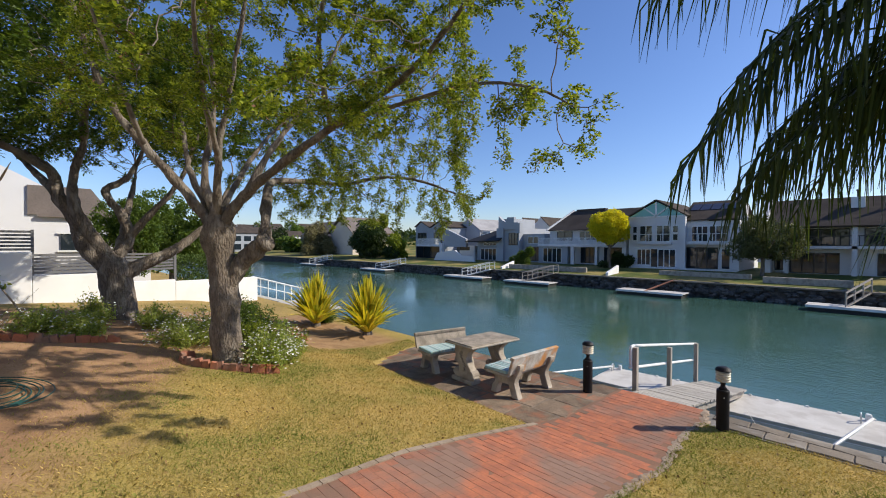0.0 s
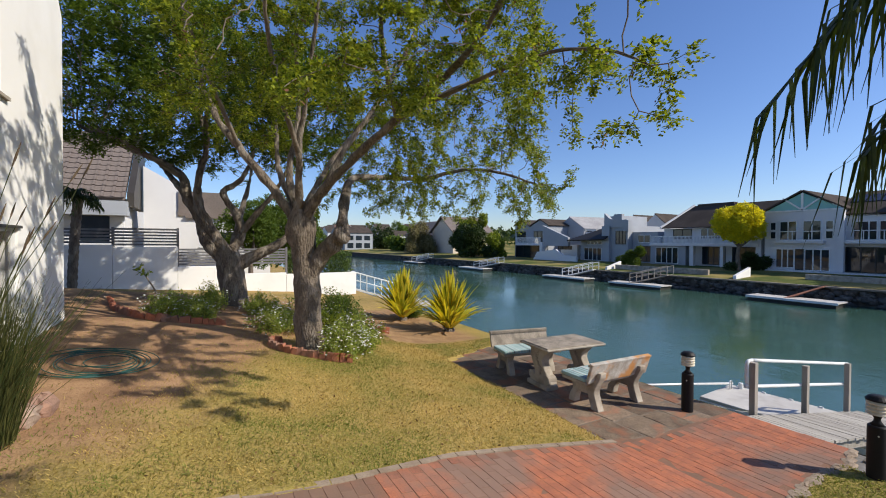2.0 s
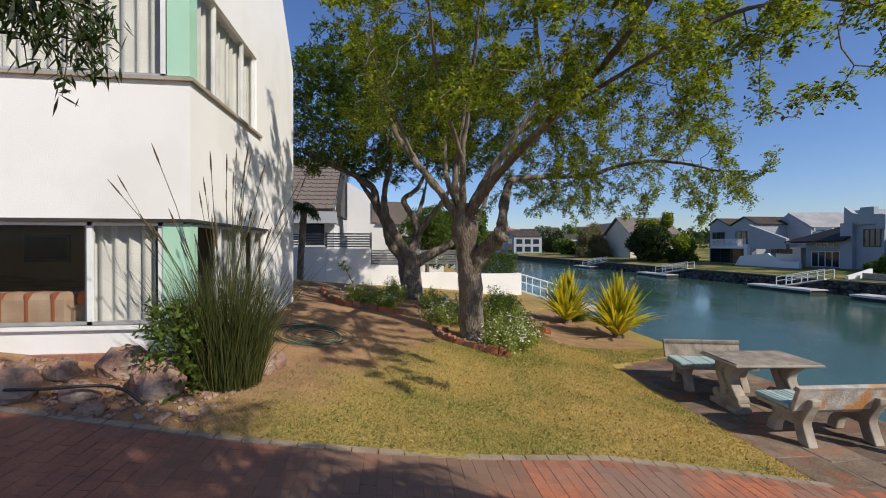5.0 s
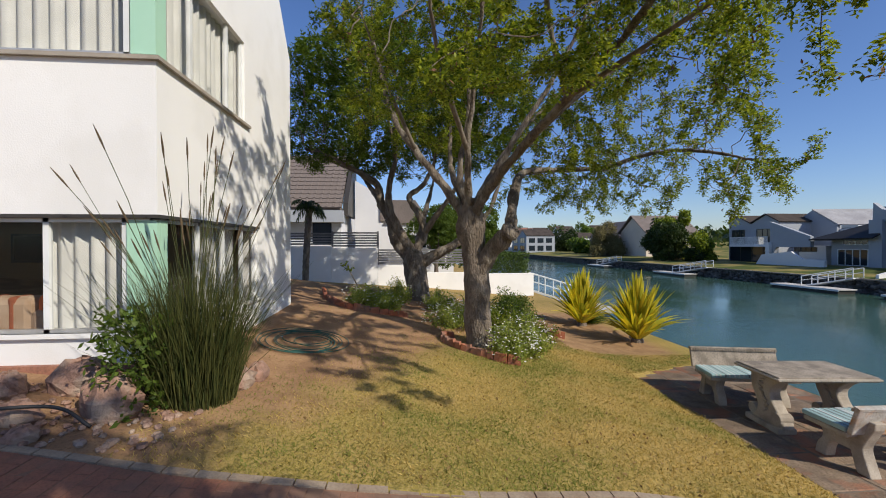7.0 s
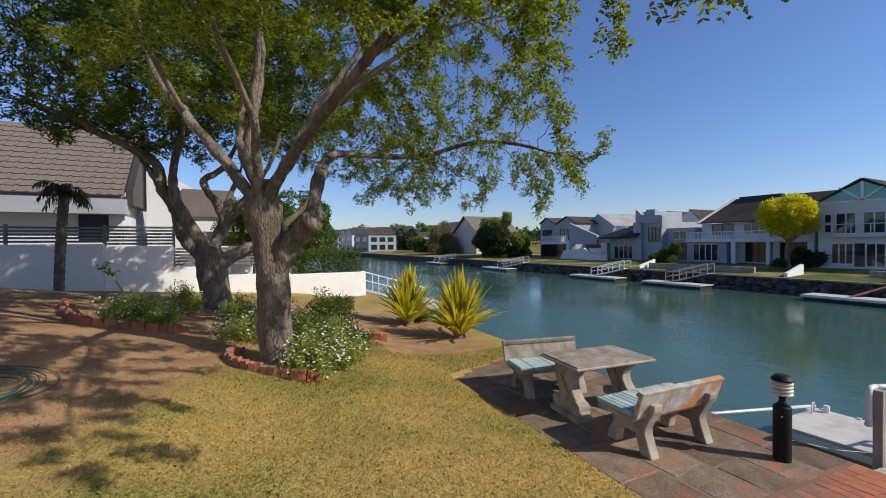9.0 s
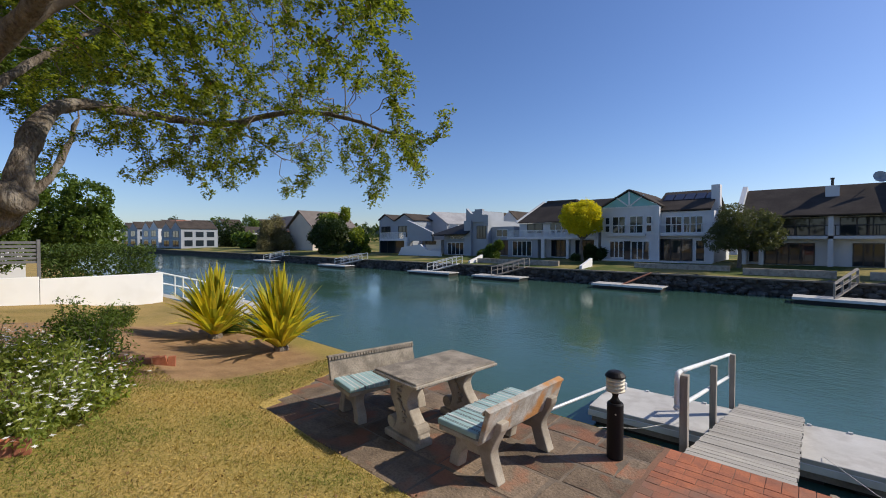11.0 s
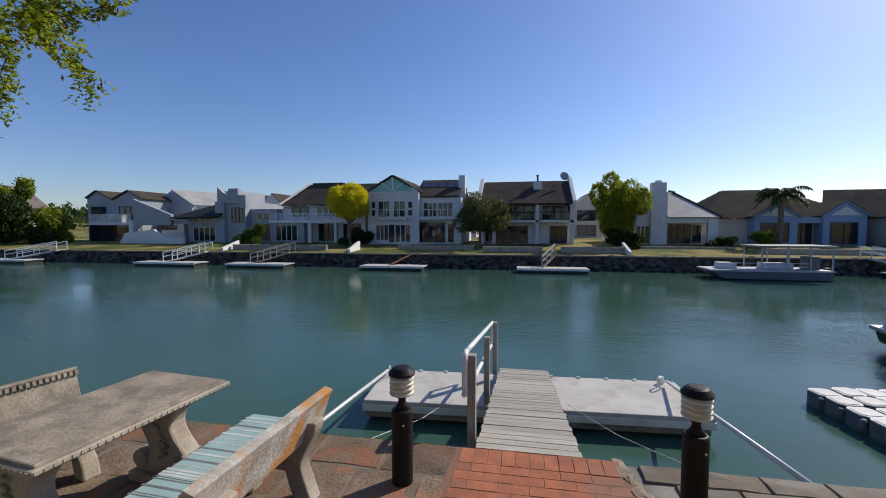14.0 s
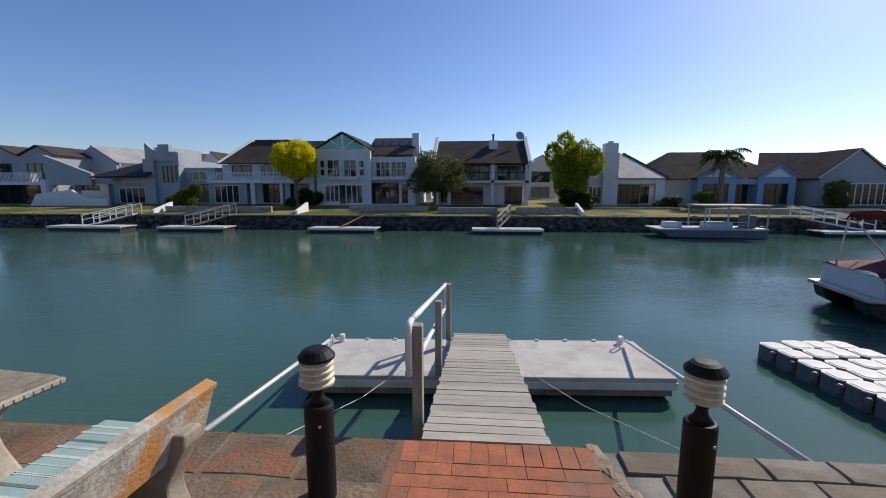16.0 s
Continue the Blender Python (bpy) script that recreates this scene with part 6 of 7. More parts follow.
def bench(at, rz, label, cushion, back=M_backrest, back_label="flaking backrest with orange rust stains"):
    b = thing("garden_bench", at, label, "bench", "concrete benches", rz)
    # seat faces -x, the back stands on the +x side
    part("seat", Geo().box(-0.35, 0.14, -0.6, 0.6, 0.36, 0.41), M_concrete, b, bevel=0.012)
    m = Matrix.Translation((0.17, 0, 0.40)) @ Matrix.Rotation(radians(17), 4, "Y")
    part("backrest", Geo().box(-0.025, 0.025, -0.62, 0.62, 0.02, 0.325, m), back, b, back_label, bevel=0.01)
    edge = Geo().box(-0.033, 0.03, -0.625, 0.625, 0.305, 0.33, m)
    for i in range(32):
        y = -0.61 + i * 0.0394
        edge.box(-0.05, -0.03, y - 0.011, y + 0.011, 0.265, 0.30, m)
    part("carved_rim", edge, back, b)
    for y in (-0.42, 0.42):
        line = smooth_line([(0.20, 0, 0.0), (0.15, 0, 0.14), (0.12, 0, 0.27), (0.18, 0, 0.40), (0.24, 0, 0.50), (0.27, 0, 0.57)])
        leg = Geo()
        half = np.interp(np.linspace(0, 1, len(line)), (0, 0.45, 0.8, 1), (0.07, 0.065, 0.055, 0.035))
        poly = [(q[0] - h_, q[2]) for q, h_ in zip(line, half)] + [(q[0] + h_, q[2]) for q, h_ in zip(line[::-1], half[::-1])]
        leg.prism(poly, y - 0.06, y + 0.06)
        part("leg", leg, M_concrete, b, bevel=0.015)
        line = smooth_line([(-0.27, 0, 0.0), (-0.24, 0, 0.13), (-0.17, 0, 0.24), (-0.2, 0, 0.36)])
        half = np.interp(np.linspace(0, 1, len(line)), (0, 0.5, 1), (0.065, 0.06, 0.09))
        poly = [(q[0] - h_, q[2]) for q, h_ in zip(line, half)] + [(q[0] + h_, q[2]) for q, h_ in zip(line[::-1], half[::-1])]
        part("leg", Geo().prism(poly, y - 0.06, y + 0.06), M_concrete, b, bevel=0.015)
        part("stretcher", Geo().box(-0.2, 0.16, y - 0.05, y + 0.05, 0.2, 0.36), M_concrete, b, bevel=0.015)
    if cushion:
        c = part("cushion", Geo().box(-0.37, 0.12, -0.6, 0.6, 0.412, 0.468), M_teal_cloth, b, "teal cushion with white and dark stripes", bevel=0.014)
        rr = random.Random(3)
        y = -0.56
        while y < 0.56:
            w = rr.choice((0.006, 0.01, 0.018))
            part("stripe", Geo().box(-0.372, 0.121, y, y + w, 0.43, 0.4692), rr.choice((M_stripe, M_stripe, M_stripe_dark)), c)
            y += w + rr.choice((0.006, 0.01, 0.035, 0.05))
    return b


bench((-0.82, -0.72, 0), -3, "cast concrete bench with teal striped cushion and flaking back", True)
bench((-2.72, -0.74, 0), 180 - 12, "cast concrete bench with teal cushion and carved back", True, M_tabletop, "lichen-grey carved backrest")


# ---- bollard lamps ----
def bollard(at, lean):
    b = thing("bollard_lamp", at, "black metal bollard lamp with cream louvred head", "bollard lamp", "bollard lamps")
    b.matrix_basis = pose(*at, lean, 0, 0)
    part("post", Geo().lathe([(0.078, 0.0), (0.078, 0.54), (0.07, 0.553), (0.045, 0.56)], 40), M_black, b, smooth=False)
    part("neck", Geo().lathe([(0.06, 0.555), (0.034, 0.59), (0.026, 0.62), (0.04, 0.655), (0.062, 0.67)], 18), M_black, b, smooth=True)
    for i in range(4):
        z = 0.67 + i * 0.036
        part("louvre", Geo().lathe([(0.05, z + 0.006), (0.09, z), (0.092, z + 0.012), (0.066, z + 0.03), (0.05, z + 0.03)], 20), M_louvre, b, smooth=False)
    part("core", Geo().lathe([(0.048, 0.665), (0.048, 0.82)], 14), M_louvre, b)
    part("cap", Geo().lathe([(0.096, 0.812), (0.098, 0.826), (0.07, 0.858), (0.05, 0.868), (0.0, 0.87)], 20), M_black, b, smooth=False)
    part("screw", Geo().lathe([(0.008, 0), (0.008, 0.008), (0, 0.01)], 6), M_alu, b).matrix_basis = pose(0.03, -0.074, 0.46, 90, 0, 20)
    return b


bollard((0.0, 0.0, 0.0), 0)
bollard((1.98, -0.02, 0.0), 0)

# ---- jetty: gangway, rail, pontoon ----
jet = thing("gangway", (0, 0, 0), "silvered timber gangway sloping down to a pontoon", "gangway")
G0, G1 = Vector((0.93, 0.62, -0.03)), Vector((0.93, 5.05, -0.84))
slope = math.atan2(G1.z - G0.z, G1.y - G0.y)
glen = (G1 - G0).length
base_m = Matrix.Translation(G0) @ Matrix.Rotation(slope, 4, "X")
for x in (-0.38, 0.33):
    part("beam", Geo().box(x, x + 0.06, 0.0, glen, -0.17, -0.03, base_m), M_wood_post, jet)
rp = random.Random(9)
n_pl = 31
plank_mesh = None
for i in range(n_pl):
    if plank_mesh is None:
        plank_mesh = part("plank", Geo().box(-0.45, 0.45, -0.066, 0.066, -0.03, 0.0), M_plank, jet)
        ob = plank_mesh
    else:
        ob = new("plank", plank_mesh.data)
        ob.parent = jet
    ob.matrix_basis = base_m @ pose(rp.uniform(-0.012, 0.012), 0.07 + i * (glen - 0.12) / (n_pl - 1), rp.uniform(-0.003, 0.003), rp.uniform(-0.6, 0.6), 0, rp.uniform(-0.5, 0.5))
rail = thing("handrail", (0, 0, 0), "white pipe handrail on grey timber posts beside the gangway", "handrail")
posts = ((1.03, -0.35, 0.62), (2.85, -0.6, 0.31), (4.75, -0.85, 0.08))
for y, zb, zt in posts:
    part("post", Geo().box(0.36, 0.44, y - 0.05, y + 0.05, zb, zt + 0.045), M_wood_post, rail, bevel=0.006)
top = lambda y: 0.69 - (y - 1.0) * 0.156
loop = smooth_line([(0.34, 4.95, top(4.95)), (0.34, 2.9, top(2.9)), (0.34, 1.1, top(1.1))], 4)
part("top_rail", Geo().tube(loop, 0.027, 10), M_frame, rail, smooth=True)
loop = smooth_line([(0.34, 1.1, top(1.1)), (0.34, 0.97, top(1.0) - 0.03), (0.34, 0.95, top(1.0) - 0.2), (0.34, 0.97, top(1.0) - 0.36), (0.34, 1.1, top(1.1) - 0.4), (0.34, 3.0, top(3.0) - 0.4), (0.34, 4.95, top(4.95) - 0.4)], 6)
part("lower_rail", Geo().tube(loop, 0.027, 10), M_frame, rail, smooth=True)
part("end_rail", Geo().tube([(0.34, 4.95, top(4.95)), (0.34, 4.95, top(4.95) - 0.4)], 0.027, 8), M_frame, rail)

pontoon = thing("pontoon", (0.98, 4.33, 0), "pale floating pontoon with worn deck and dark floats", "pontoon", rz=3.2)
part("deck", Geo().box(-2.7, 2.7, -0.74, 0.74, -1.07, -0.95), M_deck, pontoon, bevel=0.015)
part("fascia", Geo().box(-2.715, 2.715, -0.755, 0.755, -1.13, -1.02), M_frame, pontoon, "white painted rim", bevel=0.01)
part("hull", Geo().box(-2.66, 2.66, -0.7, 0.7, -1.24, -1.13), M_hull, pontoon, "stained underside")
for x0, x1 in ((-2.6, -0.9), (-0.6, 0.6), (0.9, 2.6)):
    part("float", Geo().box(x0, x1, -0.66, 0.66, -1.55, -1.2), M_hull_dark, pontoon, bevel=0.03)
for x in np.arange(-2.5, 2.6, 0.5):
    part("cleat", Geo().box(x - 0.03, x + 0.03, 0.68, 0.72, -0.95, -0.925), M_frame, pontoon)
for x in (-2.42, 2.42):
    part("mooring_post", Geo().lathe([(0.05, -0.95), (0.05, -0.84), (0.042, -0.82), (0.0, -0.82)], 12, (x, 0.6, 0)), M_frame, pontoon, "white mooring post")
    part("hoop", Geo().tube(smooth_line([(x - 0.12, 0.42, -0.95), (x - 0.12, 0.42, -0.78), (x - 0.12, 0.32, -0.78), (x - 0.12, 0.32, -0.95)], 5), 0.014, 6), M_pipe, pontoon)
for a, b_, nm in (((-1.15, 0.52, -0.06), (-1.62, 4.72, -0.86), "left"), ((3.04, 0.5, -0.06), (3.42, 4.95, -0.86), "right")):
    tagged(part("mooring_pole", Geo().tube([a, b_], 0.026, 10), M_pipe, smooth=True), "pale metal mooring pole from quay to pontoon", "mooring pole", "mooring poles")
for a, b_ in (((-0.55, 0.5, -0.03), (-0.2, 3.75, -0.93)), ((2.4, 0.5, -0.05), (1.6, 3.8, -0.93))):
    tagged(part("mooring_rope", Geo().tube([a, (np.array(a) + np.array(b_)) / 2 + np.array([0, 0, -0.07]), b_], 0.004, 5), M_rope), "thin pale mooring rope to the pontoon", "rope", "mooring ropes")

# ---- floating dock cubes ----
dock = thing("cube_dock", (5.95, 5.6, 0), "grey plastic floating dock of interlocking cubes", "floating dock", rz=-84)
cube_top = cube_side = None
PITCH = 0.4
for i in range(10):
    for j in range(6):
        if i < 4 and j > 3:
            continue
        o = [(0.196, -0.125), (0.196, 0.125), (0.125, 0.196), (-0.125, 0.196), (-0.196, 0.125), (-0.196, -0.125), (-0.125, -0.196), (0.125, -0.196)]
        if cube_side is None:
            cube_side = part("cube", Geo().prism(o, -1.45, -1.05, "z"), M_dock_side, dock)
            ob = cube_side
            # The lid has a paler grey base colour than the cube's sides.
            cube_top = part("lid", Geo().prism([(a * 0.985, b_ * 0.985) for a, b_ in o], -1.05, -1.03, "z").prism([(a * 0.8, b_ * 0.8) for a, b_ in o], -1.03, -1.022, "z"), M_dock, cube_side, "pale lid")
        else:
            ob = new("cube", cube_side.data)
            ob.parent = dock
            ob2 = new("lid", cube_top.data)
            ob2.parent = ob
        ob.matrix_basis = pose((i + 0.5) * PITCH, (j + 0.5) * PITCH, rp.uniform(-0.012, 0.012), rp.uniform(-1.2, 1.2), rp.uniform(-1.2, 1.2), 0)
for i in range(9):
    part("joint_pin", Geo().lathe([(0.05, -1.2), (0.05, -1.09), (0.025, -1.07)], 8, (PITCH * (i + 1), -0.025, 0)), M_dock_side, dock)

# ---- boats ----
boat = thing("pontoon_boat", (9.72, 8.65, WATER), "white pontoon boat with maroon canvas cover", "boat", rz=-10)
hullp = [(0, 0.55), (0.1, 0.2), (0.5, 0.0), (6, 0.0), (6, 0.55)]
for y in (-1.0, 0.55):
    part("hull", Geo().prism(hullp, y, y + 0.5), mat("dark_green_hull", (0.03, 0.04, 0.032), rough=0.4, scale=2, fine=20, amount=0.3) if y < 0 else M_hull_dark, boat, bevel=0.05)
part("deck", Geo().box(-0.05, 6, -1.15, 1.15, 0.5, 0.6), M_alu, boat, bevel=0.02)
part("side_panel", Geo().box(0.22, 6, -1.1, -1.06, 0.6, 1.05).box(0.22, 0.27, -1.06, 1.1, 0.6, 1.05), M_far_white, boat, "white side panel")
for x in (0.28, 1.25, 2.3):
    part("rail", Geo().tube(smooth_line([(x, -1.13, 0.6), (x, -1.13, 1.02), (x + 0.08, -1.13, 1.1), (x + 0.75, -1.13, 1.1), (x + 0.85, -1.13, 1.0), (x + 0.85, -1.13, 0.6)], 4), 0.018, 6), M_frame, boat)
cov = []
for i in range(14):
    for j in range(9):
        x, y = 0.2 + i * 0.42, -1.15 + j * 0.2875
        cov.append((x, y, 1.08 + 0.3 * math.sin(math.pi * j / 8) * min(1, (i + 0.3) / 3) + 0.05 * math.sin(i * 1.9 + j) + (-0.12 if j in (0, 8) else 0)))
part("cover", Geo().add(cov, [(i * 9 + j, (i + 1) * 9 + j, (i + 1) * 9 + j + 1, i * 9 + j + 1) for i in range(13) for j in range(8)]), M_maroon, boat, "maroon canvas cover", smooth=True)
part("canopy", Geo().prism([(-1.2, 2.2), (-1.0, 2.42), (0, 2.5), (1.0, 2.42), (1.2, 2.2), (1.0, 2.35), (0, 2.43), (-1.0, 2.35)], 0.65, 4.6, "x"), M_maroon, boat, "maroon bimini canopy")
for y in (-1.12, 1.12):
    part("strut", Geo().tube([(0.55, y, 1.1), (0.7, y, 2.3)], 0.02, 6).tube([(1.7, y, 1.1), (0.75, y, 2.3)], 0.02, 6).tube([(1.7, y, 1.1), (2.6, y, 2.35)], 0.02, 6), M_alu, boat)

ferry = thing("canal_boat", (12.2, 25.3, WATER), "grey flat-roofed passenger boat moored at the far bank", "boat")
part("hull", Geo().prism([(-0.2, 0.55), (0.5, 0.05), (6.2, 0.0), (6.2, 0.55)], -1.0, 1.0), M_dock_side, ferry, bevel=0.04)
part("deck", Geo().box(-0.2, 6.2, -1.05, 1.05, 0.5, 0.6), M_dock, ferry)
part("canopy", Geo().box(2.3, 6.3, -1.1, 1.1, 1.93, 2.03), M_sill, ferry, "flat pale roof", bevel=0.02)
for x in (2.5, 3.8, 5.0, 6.1):
    for y in (-1.0, 1.0):
        part("pillar", Geo().box(x - 0.03, x + 0.03, y - 0.03, y + 0.03, 0.6, 1.93), M_dock, ferry)
part("console", Geo().box(5.3, 5.8, -0.5, 0.5, 0.6, 1.35), M_dock_side, ferry, bevel=0.03)
for x0, x1 in ((0.2, 2.3), (2.6, 4.9)):
    part("rail", Geo().tube([(x0, -1.0, 1.0), (x1, -1.0, 1.0)], 0.02, 5).tube([(x0, -1.0, 0.8), (x1, -1.0, 0.8)], 0.015, 5), M_frame, ferry)
for x0, x1 in ((0.6, 1.4), (3.0, 4.4)):
    part("bench", Geo().box(x0, x1, -0.55, 0.55, 0.6, 0.95), M_far_white, ferry, bevel=0.03)
part("outboard", Geo().box(6.25, 6.55, -0.15, 0.15, 0.1, 0.7), M_black, ferry, bevel=0.04)

# ---- jetties on the far bank ----
def far_jetty(x0, x1, ramp, kind):
    j = thing("far_jetty", (0, 0, 0), "small white pontoon with sloping ramp at the far bank", "jetty", "far jetties")
    y = BANK - 1.6
    part("deck", Geo().box(x0, x1, y - 0.9, y + 0.6, -1.02, -0.95), M_deck, j)
    part("float", Geo().box(x0 + 0.1, x1 - 0.1, y - 0.85, y + 0.55, -1.45, -1.02), M_hull_dark, j)
    part("fascia", Geo().box(x0 - 0.01, x1 + 0.01, y - 0.92, y - 0.9, -1.09, -0.96), M_frame, j)
    if ramp:
        a, b_ = Vector((ramp[0], y - 0.2, -0.93)), Vector((ramp[1], BANK + 0.5, -0.2))
        m = M_roof_red if kind == "red" else (M_frame if kind == "white" else M_wood_post)
        side = Vector((0, 0.45, 0))
        part("ramp", Geo().add([a - side, b_ - side, b_ + side, a + side, a - side + Vector((0, 0, -0.1)), b_ - side + Vector((0, 0, -0.1)), b_ + side + Vector((0, 0, -0.1)), a + side + Vector((0, 0, -0.1))], [(0, 1, 2, 3), (7, 6, 5, 4), (0, 4, 5, 1), (1, 5, 6, 2), (2, 6, 7, 3), (3, 7, 4, 0)]), m, j)
        if kind != "red":
            for s in (-1, 1):
                up_ = Vector((0, 0, 0.75))
                g = Geo().tube([a + s * side + up_, b_ + s * side + up_], 0.04, 5).tube([a + s * side + up_ * 0.55, b_ + s * side + up_ * 0.55], 0.03, 5)
                part("rail", g, m, j)
                for t in (0, 0.33, 0.66, 1):
                    p = a + (b_ - a) * t + s * side
                    part("post", Geo().tube([p, p + up_], 0.04, 5), m, j)
    return j


far_jetty(-30.0, -24.3, (-27.4, -25.5), "white")
far_jetty(-21.6, -16.6, (-19.6, -17.7), "grey")
far_jetty(-10.6, -5.9, (-8.6, -7.4), "red")
far_jetty(0.6, 5.3, (2.3, 3.3), "grey")
far_jetty(-47.0, -41.0, (-43.5, -41.0), "white")
far_jetty(-66.0, -60.0, (-63.0, -61.0), "white")
far_jetty(22.5, 27.0, (25.6, 22.8), "white")

# our side, beyond the boundary wall
nj = thing("neighbour_jetty", (0, 0, 0), "white railed ramp down to a neighbouring jetty", "jetty")
part("ramp", Geo().prism([(0.5, 0.1), (3.6, -0.85), (3.6, -0.95), (0.5, 0.0)], -18.2, -17.2, "x"), M_deck, nj)
part("deck", Geo().box(-21, -16.8, 3.2, 5.0, -1.05, -0.92), M_deck, nj)
for x in (-18.2, -17.2):
    part("rail", Geo().tube([(x, 0.4, 0.95), (x, 3.6, 0.0)], 0.03, 6).tube([(x, 0.4, 0.55), (x, 3.6, -0.4)], 0.025, 6), M_frame, nj)
    for y in (0.5, 1.2, 2.0, 2.8, 3.5):
        z = 0.1 - (y - 0.5) * 0.306
        part("post", Geo().tube([(x, y, z), (x, y, z + 0.84)], 0.03, 6), M_frame, nj)

# ---- yellow striped sword plants ----
def sword_plant(at, h, n, seed):
    r = np.random.default_rng(seed)
    t = thing("sword_plant", at, "large yellow-and-green striped sword-leaved plant", "garden plant", "sword plants")
    g = []
    for i in range(n):
        a = r.uniform(0, 2 * math.pi)
        u = r.uniform(0, 1)
        lean_ = 0.04 + 1.15 * u ** 1.9
        L = h * r.uniform(0.75, 1.12) * (1 - 0.28 * u)
        d = np.array([math.cos(a), math.sin(a), 0])
        side = np.array([-d[1], d[0], 0])
        pts = []
        for k in range(6):
            s = k / 5
            ang = lean_ * (0.86 + 0.22 * s * s)
            pts.append(np.array([0, 0, 0.04]) + d * 0.05 + (d * math.sin(ang) + np.array([0, 0, math.cos(ang)])) * L * s)
        w = np.array([0.036, 0.058, 0.068, 0.06, 0.04, 0.003])
        for k in range(5):
            mid0, mid1 = pts[k], pts[k + 1]
            fold = (np.array([0, 0, 1]) * math.sin(lean_) - d * math.cos(lean_)) * 0.35
            for s in (-1, 1):
                g.append([mid0, mid0 + s * side * w[k] + fold * w[k], mid1 + s * side * w[k + 1] + fold * w[k + 1], mid1])
    quads("leaves", np.array(g), M_yucca, t)
    part("base", Geo().lathe([(0.16, -0.1), (0.14, 0.06), (0.06, 0.14), (0, 0.15)], 10), M_bark, t)
    return t


sword_plant((-6.4, -0.23, ground_z(-6.4, -0.23)), 1.58, 165, 61)
sword_plant((-8.5, -0.7, ground_z(-8.5, -0.7)), 1.58, 150, 62)


# ---- planting beds ----
def daisy_bush(at, size, seed, flowers, material=M_hedge, label="low green daisy bush dotted with white flowers"):
    r = np.random.default_rng(seed)
    t = thing("daisy_bush", at, label, "shrub", "bed shrubs")
    st = Geo()
    tips = []
    for i in range(46):
        a, u = r.uniform(0, 2 * math.pi), r.uniform(0.1, 1)
        e = np.array([math.cos(a) * size[0] * u, math.sin(a) * size[1] * u, size[2] * (1 - 0.6 * u * u) * r.uniform(0.3, 1.3)])
        ln = bend((e[0] * 0.25, e[1] * 0.25, -0.03), e, r, 5, 0.2)
        st.tube(ln, [0.008, 0.007, 0.006, 0.005, 0.003], 4)
        tips += list(ln[1:])
    part("stem_mass", st, M_bark_pale, t)["kind"] = "stuff"
    quads("foliage", leaves_at(np.array(tips), r, 0.065, 0.024, 0.055, droop=-0.3, per=22), material, t)
    if flowers:
        fl = []
        for i in range(flowers):
            a, u = r.uniform(0, 2 * math.pi), math.sqrt(r.uniform(0, 1))
            c = np.array([math.cos(a) * size[0] * u * 1.12, math.sin(a) * size[1] * u * 1.12, size[2] * (1.1 - 0.5 * u * u) + r.uniform(-0.22, 0.12)])
            for k in range(3):
                b = k * math.pi / 3 + r.uniform(0, 0.3)
                d = np.array([math.cos(b), math.sin(b), 0.25 * r.normal()]) * 0.027
                s = np.array([-math.sin(b), math.cos(b), 0.25 * r.normal()]) * 0.010
                fl.append([c - d, c - s, c + d, c + s])
        quads("blossom", np.array(fl), M_flower, t, "small white daisies")["kind"] = "stuff"
    return t


for i, (x, y, sx, sy, h, fl, m) in enumerate(((-3.7, -4.0, 0.5, 0.42, 0.5, 150, M_daisy), (-4.15, -3.65, 0.52, 0.46, 0.58, 150, M_daisy), (-4.6, -3.4, 0.5, 0.5, 0.55, 60, M_leaf1), (-5.9, -4.7, 0.8, 0.7, 0.42, 220, M_daisy), (-6.6, -4.2, 0.7, 0.65, 0.5, 180, M_daisy), (-5.6, -3.6, 0.6, 0.5, 0.55, 30, M_leaf1),
                                              (-6.9, -3.0, 0.6, 0.5, 0.6, 0, M_leaf2), (-7.6, -3.2, 0.5, 0.5, 0.65, 0, M_leaf2), (-7.55, -6.8, 0.65, 0.55, 0.34, 130, M_daisy), (-6.9, -6.3, 0.55, 0.45, 0.3, 100, M_daisy), (-8.2, -6.0, 0.45, 0.4, 0.5, 30, M_daisy), (-7.9, -4.9, 0.55, 0.55, 0.4, 80, M_daisy), (-8.9, -0.2, 0.5, 0.35, 0.35, 0, M_leaf2), (-10.3, -2.2, 0.5, 0.5, 0.4, 0, M_leaf2))):
    daisy_bush((x, y, ground_z(x, y)), (sx, sy, h), 300 + i, fl, m, "low green daisy bush dotted with white flowers" if fl else "low plain green garden shrub in the bed")
stake = thing("staked_sapling", (-8.9, -7.0, ground_z(-8.9, -7.0)), "thin leaning sapling with a few leaves", "sapling")
part("stem", Geo().tube([(0, 0, -0.05), (-0.02, -0.2, 0.35), (-0.05, -0.42, 0.75)], [0.022, 0.018, 0.012], 6), M_bark_pale, stake)
quads("leaves", leaves_at(np.array([(-0.05, -0.44, 0.8), (-0.05, -0.46, 0.86), (-0.02, -0.4, 0.75)]), np.random.default_rng(4), 0.14, 0.05, 0.07, per=9), M_leaf1, stake)


